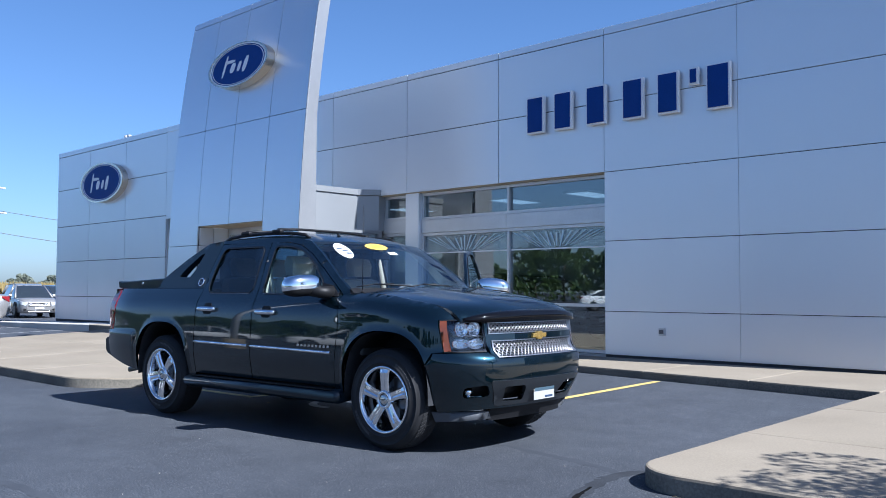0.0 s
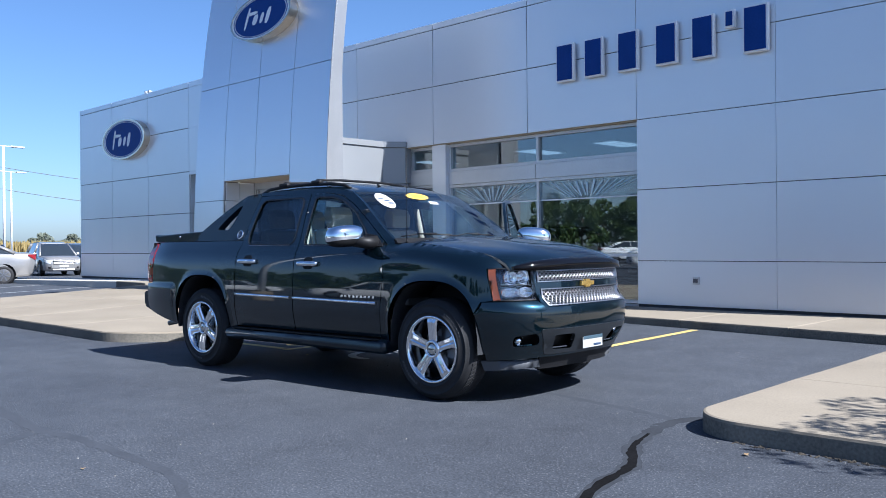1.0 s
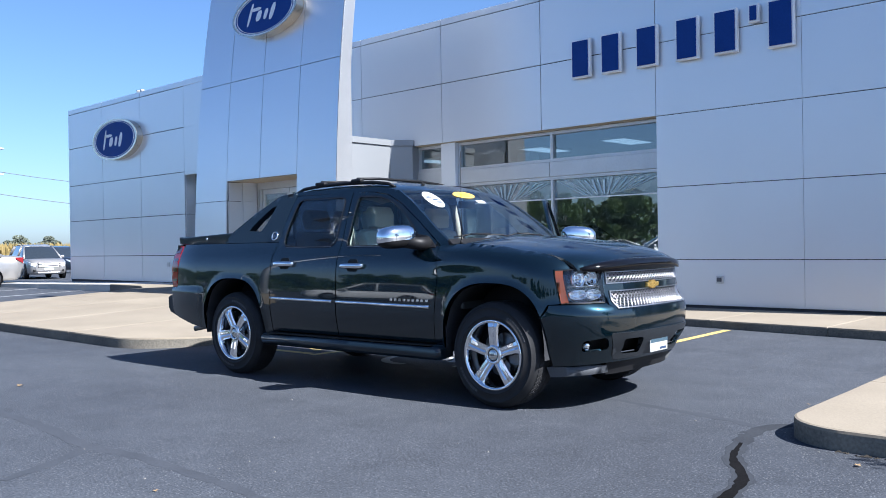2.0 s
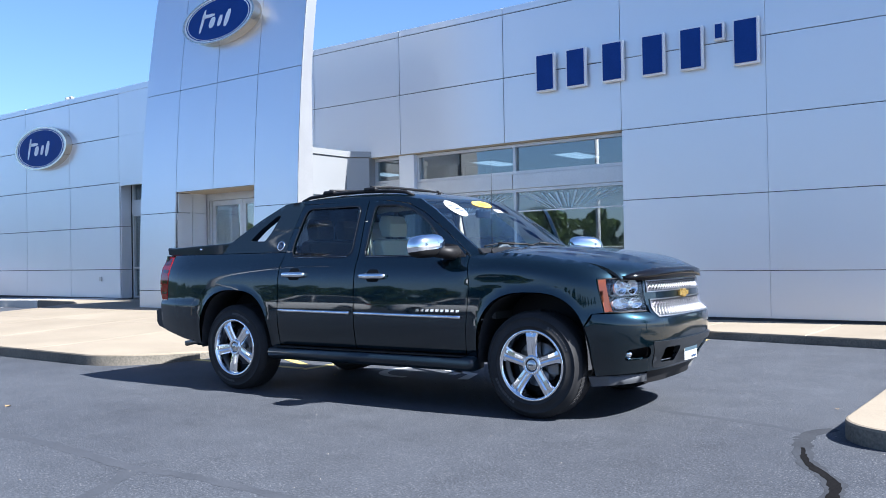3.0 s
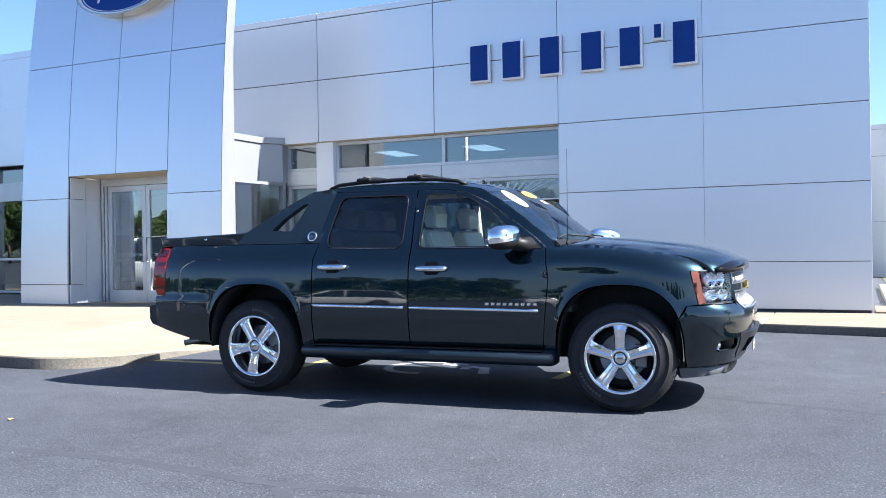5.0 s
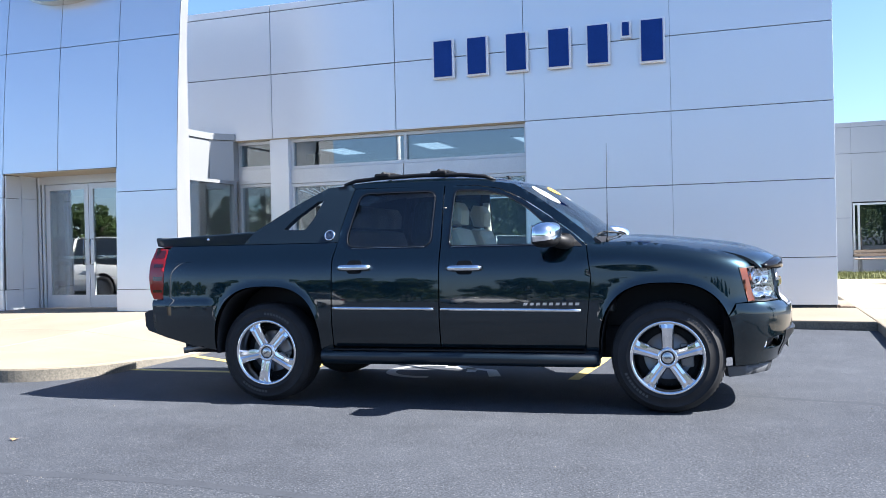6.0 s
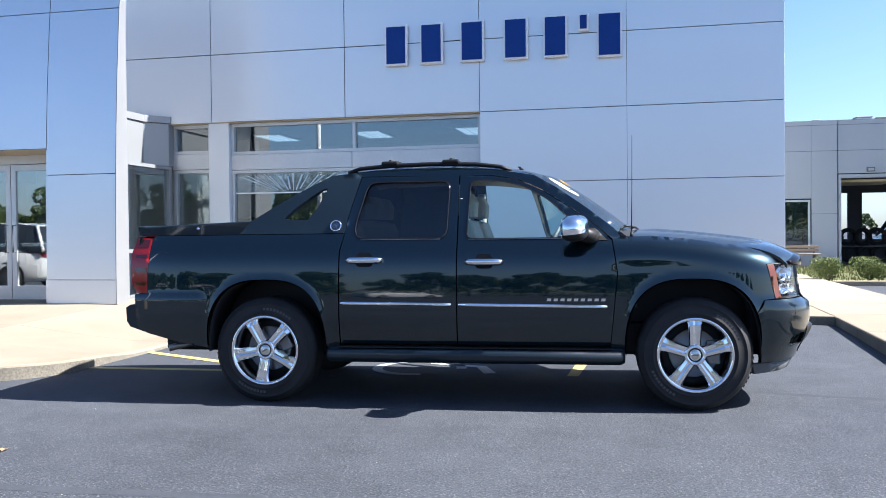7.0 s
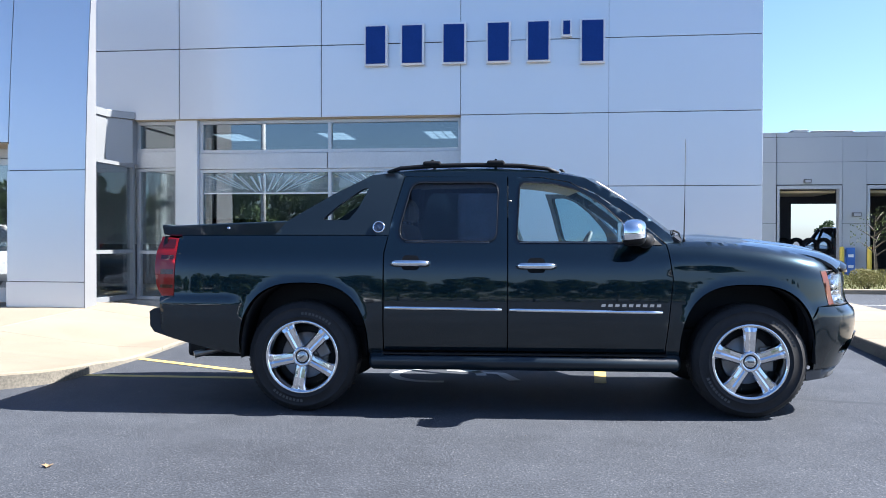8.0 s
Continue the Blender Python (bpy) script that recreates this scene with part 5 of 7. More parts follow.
for side in (-1, 1):
    bm = bmesh.new()
    y = side * 0.60
    pts = [(0.60, y, roof_z(0.60, y)), (0.70, y, roof_z(0.7, y) + 0.022), (0.95, y, roof_z(0.95, y) + 0.025), (1.3, y, roof_z(1.3, y) + 0.026), (1.65, y, roof_z(1.65, y) + 0.026), (1.85, y, roof_z(1.85, y) + 0.02), (1.94, y, roof_z(1.94, y))]
    tube(bm, pts, [0.014, 0.017, 0.018, 0.018, 0.018, 0.016, 0.012], 8)
    rail = part("roof_rail", bm, BLACK, roof)
    for x in (0.95, 1.45):
        part("rail_foot", boxed(x - 0.07, x + 0.07, y - 0.028, y + 0.028, roof_z(x, y) + 0.022, roof_z(x, y) + 0.062, bevel=0.016), BLACK, rail)
for x in (0.95, 1.45):
    bm = bmesh.new()
    tube(bm, [(x, -0.60, roof_z(x, 0.6) + 0.062), (x, -0.3, roof_z(x, 0.6) + 0.078), (x, 0.3, roof_z(x, 0.6) + 0.078), (x, 0.60, roof_z(x, 0.6) + 0.062)], 0.013, 8)
    part("cross_bar", bm, BLACK, roof)
bm = bmesh.new()
tube(bm, [(2.0, -0.28, roof_z(2.0, 0.28) - 0.005), (1.985, -0.28, roof_z(2.0, 0.28) + 0.02), (1.965, -0.28, roof_z(2.0, 0.28) + 0.027)], [0.018, 0.010, 0.004], 8)
part("roof_antenna", bm, BLACK, roof)

# windscreen and rear glass
ws_x, ws_z, ws_y = curve([(0, 2.125), (0.5, 2.44), (1, 2.815)]), curve([(0, 1.778), (0.5, 1.572), (1, 1.285)]), curve([(0, 0.735), (0.5, 0.80), (1, 0.875)])


def screen(u, v, out=0.0):
    return (ws_x(v) + 0.155 * (1 - u * u) + out * 0.55, u * ws_y(v), ws_z(v) + 0.008 * (1 - u * u) + out * 0.8)


glass_ws = part("windscreen", sheet([(-0.99, 0.0), (0.99, 0.0), (0.99, 1.0), (-0.99, 1.0)], [], 0.08, lambda u, v: screen(u, v), lambda u, v: screen(u, v, -0.006)), glass("windscreen_glass", (0.84, 0.91, 0.93), 0.09), truck)
glass_ws.visible_shadow = False


def sticker(name, cu, cv, ru, rv, material, label, out=0.003, square=False):
    pts = [(cu - ru, cv - rv), (cu + ru, cv - rv), (cu + ru, cv + rv), (cu - ru, cv + rv)] if square else [(cu + ru * math.cos(i * math.pi / 12), cv + rv * math.sin(i * math.pi / 12)) for i in range(24)]
    return part(name, sheet(pts, [], 0.06, lambda u, v: screen(u, v, out), lambda u, v: screen(u, v, out - 0.002)), material, glass_ws, label)


sticker("window_sticker", -0.72, 0.24, 0.10, 0.185, STICKER, "white oval window sticker")
sticker("window_sticker", -0.15, 0.12, 0.19, 0.08, STICKERY, "yellow oval window sticker")
sticker("window_sticker", 0.01, 0.28, 0.075, 0.035, STICKER, "small white window sticker", square=True)
for i, (u, v) in enumerate(((-0.755, 0.19), (-0.70, 0.25), (-0.68, 0.31))):
    sticker("print_bar", u, v, 0.035, 0.014, STICKERB, "", 0.005, True)
for i in range(4):
    sticker("print_bar", -0.22 + i * 0.045, 0.12, 0.014, 0.035, plain("sticker_orange", (0.75, 0.30, 0.03), 0.5), "", 0.005, True)
part("header_seal", sheet([(-0.99, 0.0), (0.99, 0.0), (0.99, 0.05), (-0.99, 0.05)], [], 0.06, lambda u, v: screen(u, v, -0.008), lambda u, v: screen(u, v, -0.012)), BLACK, glass_ws)
part("cowl", sheet([(-0.99, 0.93), (0.99, 0.93), (0.99, 1.0), (-0.99, 1.0)], [], 0.06, lambda u, v: screen(u, v, 0.006), lambda u, v: screen(u, v, -0.03)), BLACK, truck)
for u0, u1, va in ((-0.72, -0.18, 0.93), (-0.05, 0.52, 0.93)):
    bm = bmesh.new()
    tube(bm, [screen(u1, 0.97, 0.03), screen((u0 + u1) / 2 + 0.1, 0.93, 0.035), screen(u0, 0.89, 0.022)], 0.008, 6)
    tube(bm, [screen(u0 - 0.2, 0.915, 0.012), screen(u0, 0.885, 0.014), screen(u0 + 0.26, 0.87, 0.012)], 0.006, 6)
    part("wiper", bm, BLACK, truck)
part("rear_glass", sheet([(-0.68, 1.36), (0.68, 1.36), (0.63, 1.80), (-0.63, 1.80)], [], 0.12, lambda u, v: (0.60 - 0.12 * (v - 1.36), u, v), lambda u, v: (0.606 - 0.12 * (v - 1.36), u, v)), TINT, truck).visible_shadow = False
bm = bmesh.new()
tube(bm, [(2.86, -0.80, 1.30), (2.865, -0.803, 1.62), (2.868, -0.806, 2.055)], [0.005, 0.0025, 0.002], 6)
rod(bm, (2.86, -0.80, 1.285), (2.86, -0.80, 1.32), 0.014, 0.008, n=10)
part("antenna", bm, BLACK, truck)

# bed lid, tailgate and rear bumper
lid_poly = [(-1.115, 1.338), (-1.13, 1.396), (-1.125, 1.412), (-1.10, 1.414), (-1.06, 1.405), (-0.6, 1.425), (-0.15, 1.442), (0.20, 1.42), (0.50, 1.40), (0.55, 1.322), (-0.24, 1.322), (-1.03, 1.322)]
bm = prism(lid_poly, -0.845, 0.845, axis="y", bevel=0.012)
lid = part("bed_lid", bm, SATIN, truck, "closed satin dark bed lid")
for side in (-1, 1):
    bm = bmesh.new()
    lathe(bm, [(0.013, 0), (0.013, -0.01), (0.0005, -0.012)], 12)
    bmesh.ops.rotate(bm, verts=bm.verts, matrix=Matrix.Rotation(radians(180 if side > 0 else 0), 3, "Z"))
    bmesh.ops.translate(bm, verts=bm.verts, vec=(-0.60, side * 0.846, 1.385))
    part("lid_lock", bm, CHROME, lid)
part("tailgate", sheet([(-0.885, 0.62), (0.885, 0.62), (0.885, 1.325), (-0.885, 1.325)], [], 0.12, lambda u, v: (-1.105 - 0.03 * (1 - (u / 0.9) ** 2) + 0.05 * max(0, v - 1.0), u, v), lambda u, v: (-1.07, u, v)), PAINT, truck)
rb_prof = [(-1.08, 0.775), (-1.18, 0.772), (-1.215, 0.75), (-1.21, 0.64), (-1.18, 0.595), (-1.06, 0.555), (-0.985, 0.56), (-0.99, 0.72)]
bm = bmesh.new()
rows = []
for i in range(25):
    t = -1 + 2 * i / 24
    y = 0.955 * math.copysign(abs(t) ** 0.9, t)
    bend = 0.03 * abs(t) ** 5
    rows.append([bm.verts.new((min(x + bend, -0.97), y, z)) for x, z in rb_prof])
for u, v in zip(rows, rows[1:]):
    for i in range(len(rb_prof)):
        bm.faces.new((u[i], u[(i + 1) % len(rb_prof)], v[(i + 1) % len(rb_prof)], v[i])).smooth = True
bm.faces.new(rows[0]), bm.faces.new(rows[-1][::-1])
bmesh.ops.recalc_face_normals(bm, faces=bm.faces)
part("rear_bumper", bm, SATIN, truck, "dark satin rear bumper")
bm = bmesh.new()
tube(bm, [(-0.50, -0.62, 0.46), (-0.72, -0.75, 0.44), (-0.88, -0.83, 0.405)], [0.024, 0.026, 0.028], 12)
part("tail_pipe", bm, DISC, truck)
part("hitch", boxed(-1.14, -0.70, -0.06, 0.06, 0.42, 0.50, bevel=0.008), BLACK, truck)

# chassis and cabin
part("underbody", boxed(-1.02, 3.75, -0.60, 0.60, 0.36, 0.62, bevel=0.03), BLACK, truck)
part("engine_bay", boxed(2.72, 3.95, -0.56, 0.56, 0.55, 1.16, bevel=0.05), BLACK, truck)
part("bed_tub", boxed(-1.05, 0.55, -0.58, 0.58, 0.60, 1.33, bevel=0.02), BLACK, truck)
part("cabin_floor", boxed(0.58, 2.74, -0.90, 0.90, 0.50, 0.62), BEIGE, truck, "beige carpet floor")
part("rear_bulkhead", boxed(0.56, 0.62, -0.88, 0.88, 0.60, 1.33, bevel=0.01), BEIGE, truck)


def seat(x, y, w, side_mat=SEAT):
    s = part("seat", prism([(x - 0.26, 0.72), (x + 0.27, 0.76), (x + 0.30, 0.86), (x + 0.24, 0.92), (x - 0.20, 0.88), (x - 0.28, 0.82)], y - w / 2, y + w / 2, axis="y", bevel=0.035), side_mat, truck, "beige leather seat")
    part("seat_back", prism([(x - 0.28, 0.84), (x - 0.13, 0.86), (x - 0.22, 1.20), (x - 0.30, 1.42), (x - 0.38, 1.44), (x - 0.42, 1.38), (x - 0.37, 1.05)], y - w / 2, y + w / 2, axis="y", bevel=0.04), side_mat, s)
    n = 1 if w < 0.7 else 3
    for i in range(n):
        yy = y + (i - (n - 1) / 2) * 0.42
        part("headrest", prism([(x - 0.40, 1.46), (x - 0.29, 1.46), (x - 0.28, 1.58), (x - 0.32, 1.65), (x - 0.40, 1.66), (x - 0.44, 1.58)], yy - 0.14, yy + 0.14, axis="y", bevel=0.035), side_mat, s)
        bm = bmesh.new()
        rod(bm, (x - 0.34, yy - 0.05, 1.40), (x - 0.35, yy - 0.05, 1.48), 0.007, n=6)
        rod(bm, (x - 0.34, yy + 0.05, 1.40), (x - 0.35, yy + 0.05, 1.48), 0.007, n=6)
        part("headrest_post", bm, CHROME, s)
    return s


seat(1.92, -0.42, 0.54)
seat(1.92, 0.42, 0.54)
seat(1.02, 0.0, 1.34)
for side in (-1, 1):
    bm = bmesh.new()
    tube(bm, [(1.55, side * 0.86, 0.62), (1.55, side * 0.84, 1.25), (1.545, side * 0.735, 1.70)], 0.035, 6)
    part("pillar_trim", bm, BEIGE, truck)
bm = bmesh.new()
for side in (-1,):
    v = [(1.56, -0.80, 1.60), (1.60, -0.76, 1.2), (1.66, -0.66, 0.9)]
    for d in (0.0,):
        tube(bm, v, 0.02, 4)
part("seat_belt", bm, BEIGE, truck)
part("dashboard", prism([(2.36, 0.75), (2.32, 1.0), (2.30, 1.18), (2.36, 1.25), (2.62, 1.272), (2.88, 1.24), (2.90, 0.75)], -0.84, 0.84, axis="y", bevel=0.02), plain("dash_dark", (0.05, 0.048, 0.045), 0.6), truck)
bm = bmesh.new()
ctr, q = Vector((2.20, 0.42, 1.20)), Euler((0, radians(-62), 0)).to_matrix()
tube(bm, [ctr + q @ Vector((0.19 * math.cos(a), 0.19 * math.sin(a), 0)) for a in [i * math.pi / 12 for i in range(25)]], 0.016, 8)
sw = part("steering_wheel", bm, INDARK, truck)
bm = bmesh.new()
for a in (0.3, 2.84, 4.71):
    rod(bm, ctr, ctr + q @ Vector((0.18 * math.cos(a), 0.18 * math.sin(a), 0)), 0.02, 0.012, n=6)
rod(bm, ctr, ctr + q @ Vector((0, 0, -0.22)), 0.05, 0.04, n=10)
part("wheel_hub", bm, INDARK, sw)
part("rear_view_mirror", boxed(2.28, 2.31, -0.12, 0.12, 1.62, 1.69, bevel=0.012), BLACK, truck)


# wheels
def build_wheel(parent):
    """A wheel at the origin whose outer side faces -y."""
    tyre = bmesh.new()
    lathe(tyre, [(0.262, 0.0), (0.284, -0.012), (0.298, -0.016), (0.300, -0.020), (0.304, -0.020), (0.306, -0.017), (0.340, -0.015), (0.364, -0.007), (0.366, -0.010), (0.370, -0.009), (0.372, -0.003), (0.388, 0.006), (0.409, 0.030), (0.415, 0.06), (0.415, 0.21), (0.409, 0.238), (0.388, 0.262), (0.30, 0.28), (0.262, 0.26)], 64)
    w = part("wheel", tyre, RUBBER, parent, "black tyre on a polished five-spoke rim")
    bm = bmesh.new()
    for i in range(72):
        a = 2 * math.pi * i / 72
        for y0, y1, tw in ((0.038, 0.09, 0.4), (0.10, 0.165, -0.4), (0.175, 0.232, 0.4)):
            c0, c1 = a, a + 0.045
            p = [(0.4145, y0, c0), (0.4145, y0, c0 + 0.05), (0.4145, y1, c1 + 0.05), (0.4145, y1, c1)]
            q = [bm.verts.new((r * math.cos(t), y, r * math.sin(t))) for r, y, t in p] + [bm.verts.new(((r + 0.003) * math.cos(t), y, (r + 0.003) * math.sin(t))) for r, y, t in p]
            for f in ((4, 5, 6, 7), (0, 1, 5, 4), (1, 2, 6, 5), (2, 3, 7, 6), (3, 0, 4, 7)):
                bm.faces.new([q[j] for j in f])
    tagged(part("tread", bm, RUBBER, w), kind="stuff")
    for a0 in (0.5, 3.64):
        for i in range(9):
            a = a0 + i * 0.085
            bm = boxed(-0.009, 0.009, -0.0175, -0.012, 0.318, 0.338)
            bmesh.ops.rotate(bm, verts=bm.verts, matrix=Matrix.Rotation(a, 3, "Y"))
            part("sidewall_bar", bm, BARRUBBER, w)
    bm = bmesh.new()
    lathe(bm, [(0.278, -0.006), (0.274, -0.014), (0.262, -0.014), (0.252, 0.0), (0.246, 0.05), (0.225, 0.10), (0.222, 0.24), (0.262, 0.26)], 64)
    rim = part("rim", bm, RIM, w, "polished alloy rim")
    for i in range(5):
        a = 2 * math.pi * i / 5 + math.pi / 2
        bm = bmesh.new()
        secs = [(0.045, 0.044, 0.010), (0.09, 0.043, 0.004), (0.16, 0.045, -0.003), (0.22, 0.050, -0.005), (0.256, 0.062, 0.006)]
        rows = []
        for r, hw, y in secs:
            rows.append([bm.verts.new((t, yy, r)) for t, yy in ((-hw, y + 0.075), (-hw, y + 0.016), (-hw * 0.80, y + 0.002), (-hw * 0.30, y), (0, y + 0.007), (hw * 0.30, y), (hw * 0.80, y + 0.002), (hw, y + 0.016), (hw, y + 0.075))])
        for u, v in zip(rows, rows[1:]):
            for k in range(9):
                bm.faces.new((u[k], v[k], v[(k + 1) % 9], u[(k + 1) % 9]))
        bm.faces.new(rows[0]), bm.faces.new(rows[-1][::-1])
        bmesh.ops.recalc_face_normals(bm, faces=bm.faces)
        bmesh.ops.rotate(bm, verts=bm.verts, matrix=Matrix.Rotation(a - math.pi / 2, 3, "Y"))
        part("spoke", bm, RIM, rim)
    bm = bmesh.new()
    lathe(bm, [(0.050, 0.006), (0.053, -0.004), (0.062, -0.006), (0.070, -0.004), (0.076, 0.004), (0.079, 0.014), (0.079, 0.08)], 32)
    part("hub_ring", bm, RIM, rim)
    bm = bmesh.new()
    lathe(bm, [(0.0005, -0.010), (0.024, -0.009), (0.038, -0.004), (0.044, 0.004), (0.044, 0.02)], 32)
    part("hub_cap", bm, BRUSHED, rim, "brushed hub cap with a plain bar")
    part("hub_gap", lathe(bmesh.new(), [(0.0435, 0.008), (0.0505, 0.008)], 32), BLACK, rim)
    part("hub_bar", boxed(-0.022, 0.022, -0.014, -0.009, -0.006, 0.006, bevel=0.002), DISC, rim)
    for i in range(6):
        a = 2 * math.pi * i / 6 + 0.26
        part("wheel_nut", rod(bmesh.new(), (0.064 * math.cos(a), -0.012, 0.064 * math.sin(a)), (0.064 * math.cos(a), 0.0, 0.064 * math.sin(a)), 0.006, 0.008, n=6), CHROME, rim)
    bm = bmesh.new()
    lathe(bm, [(0.0005, 0.112), (0.175, 0.112), (0.178, 0.118), (0.178, 0.14), (0.0005, 0.14)], 40)
    part("brake_disc", bm, DISC, rim, "dull steel brake disc")
    part("caliper", boxed(0.09, 0.19, 0.085, 0.16, -0.08, 0.10, bevel=0.015), DISC, rim)
    bm = bmesh.new()
    lathe(bm, [(0.0005, 0.16), (0.224, 0.16)], 40)
    part("rim_back", bm, BLACK, rim)
    return w


w0 = build_wheel(truck)
placements = [(0.0, -0.965, 0, -28), (AX, -0.985, 0, 0), (0.0, 0.965, 180, 30), (AX, 0.985, 180, 50)]
first = True
for x, y, turn, spin in placements:
    m = pose(x, y, WR, 0, 0, turn) @ pose(0, 0, 0, 0, spin, 0)
    if first:
        w0.matrix_basis = m
        first = False
    else:
        made = {}
        for o in (w0, *w0.children_recursive):
            made[o] = o.copy()
            scene.collection.objects.link(made[o])
            made[o].parent = made.get(o.parent, o.parent)
        made[w0].matrix_basis = m

# ---- window film and painted strokes on the showroom glass ----
FILM = bpy.data.materials.new("window_film")
FILM.use_nodes = True
_nt = FILM.node_tree
_tr, _df, _mx = _nt.nodes.new("ShaderNodeBsdfTransparent"), _nt.nodes["Principled BSDF"], _nt.nodes.new("ShaderNodeMixShader")
_df.inputs["Base Color"].default_value, _df.inputs["Roughness"].default_value = (0.62, 0.74, 0.80, 1), 0.3
_mx.inputs[0].default_value = 0.13
_nt.links.new(_tr.outputs[0], _mx.inputs[1]), _nt.links.new(_df.outputs[0], _mx.inputs[2]), _nt.links.new(_mx.outputs[0], _nt.nodes["Material Output"].inputs[0])
STROKE = FILM.copy()
STROKE.name = "thin_white_paint"
STROKE.node_tree.nodes["Mix Shader"].inputs[0].default_value = 0.72
rnd = random.Random(5)
win = bpy.data.objects["window_lower"]
for x0, x1 in ((-12.92, -10.69), (-10.63, -8.46)):
    fb = part("film_band", boxed(x0, x1, WY + 0.045, WY + 0.05, 2.12, 2.46), FILM, win, "pale translucent film band on the glass")
    part("film_edge", boxed(x0, x1, WY + 0.04, WY + 0.0448, 2.095, 2.118), SIGNWHITE, fb)
    cx = (x0 + x1) / 2
    for i in range(-7, 8):
        bx, tx = cx + i * 0.062 + rnd.uniform(-0.02, 0.02), cx + i * 0.148 + rnd.uniform(-0.03, 0.03)
        z0, z1 = 2.13 + rnd.uniform(0, 0.06), 2.45 - rnd.uniform(0, 0.05)
        w0, w1 = rnd.uniform(0.006, 0.012), rnd.uniform(0.018, 0.04)
        tx = min(max(tx, x0 + 0.05), x1 - 0.05)
        part("painted_stroke", prism([(bx - w0, z0), (bx + w0, z0), (tx + w1, z1), (tx - w1 * 0.4, z1)], WY + 0.036, WY + 0.0395, axis="y"), STROKE, win, "white painted stroke on the glass")
tagged(part("notice_board", boxed(-13.85, -13.42, 14.3, 14.34, 0.24, 2.05), SIGNWHITE), "white free-standing display board inside the glass", "board")
cn = thing("reception_counter", pose(-16.6, 19.0, 0.24), "dark counter with a pale top inside the showroom", "counter")
part("body", boxed(-1.2, 1.2, -0.3, 0.3, 0, 0.95, bevel=0.01), INDARK, cn)
part("top", boxed(-1.25, 1.25, -0.36, 0.36, 0.951, 1.0, bevel=0.008), INWALL, cn)

# ---- tar seams and litter on the asphalt ----


def wander(pts, n, amp, seed):
    """A line through points with small irregular bends."""
    r = random.Random(seed)
    xs, ys = curve([(i, p[0]) for i, p in enumerate(pts)]), curve([(i, p[1]) for i, p in enumerate(pts)])
    return [(xs(i * (len(pts) - 1) / n) + r.uniform(-amp, amp), ys(i * (len(pts) - 1) / n) + r.uniform(-amp, amp)) for i in range(n + 1)]


r0 = random.Random(3)
TAR_LINE = [(-2.2, 2.6), (-2.95, 4.0), (-3.06, 4.5), (-3.33, 4.98), (-3.45, 5.35), (-3.52, 5.62)]
SEAMS = [
    (TAR_LINE[:5], 0.062, TAR, 1, 0.3), (TAR_LINE, 0.115, SEAL, 6, 1.0), ([(-3.52, 5.62), (-3.52, 5.84), (-3.42, 6.08)], 0.13, SEAL, 5, 0.7),
    ([(-3.52, 5.84), (-3.85, 5.98), (-4.5, 6.1), (-5.4, 6.3)], 0.09, SEAM, 2, 0.4), ([(-12.0, 2.6), (-8.7, 2.66), (-7.9, 2.7), (-6.7, 2.61), (-6.1, 2.68), (-5.0, 2.66), (-4.0, 2.3)], 0.10, SEAM, 3, 0.6),
    ([(-6.62, 2.58), (-6.42, 2.31), (-6.2, 1.9)], 0.1, SEAM, 4, 0.6)]
for pts, w, mat, sd, tip in SEAMS:
    line = wander(pts, max(8, int(sum(math.dist(a, b) for a, b in zip(pts, pts[1:])) / 0.07)), 0.005, sd)
    phase, k = r0.uniform(0, 6), len(line) - 1
    widths = [w * (1 + 0.16 * math.sin(phase + i * 0.9) + 0.1 * math.sin(i * 2.1)) * (1 if i < 0.6 * k else 1 + (tip - 1) * (i - 0.6 * k) / (0.4 * k)) for i in range(k + 1)]
    ribbon("asphalt_seam" if mat is SEAM else "tar_seam", line, widths, mat, "faint dark worn seam in the asphalt" if mat is SEAM else "black crack-seal line in the asphalt", 0.0022 if mat is TAR else 0.0008 + 0.0001 * sd)
LITTER = plain("dry_leaf", (0.24, 0.16, 0.08), 0.8)
CHIP = plain("pale_chip", (0.176, 0.172, 0.164), 0.9)


def leaf_litter(x, y, s, turn):
    bm = bmesh.new()
    out = [(0.0, -0.5), (0.22, -0.2), (0.5, -0.1), (0.28, 0.12), (0.3, 0.4), (0.0, 0.3), (-0.3, 0.42), (-0.26, 0.1), (-0.5, -0.08), (-0.2, -0.22)]
    vs = [bm.verts.new((s * u, s * v, 0.006 + s * 0.35 * abs(u))) for u, v in out]
    c = bm.verts.new((0, 0, 0.008))
    for i in range(len(vs)):
        bm.faces.new((c, vs[i], vs[(i + 1) % len(vs)]))
    o = tagged(part("fallen_leaf", bm, LITTER), "curled brown leaf on the asphalt", "leaf", "fallen leaves")
    o.matrix_world = pose(x, y, ground_z(y), 0, 0, turn)


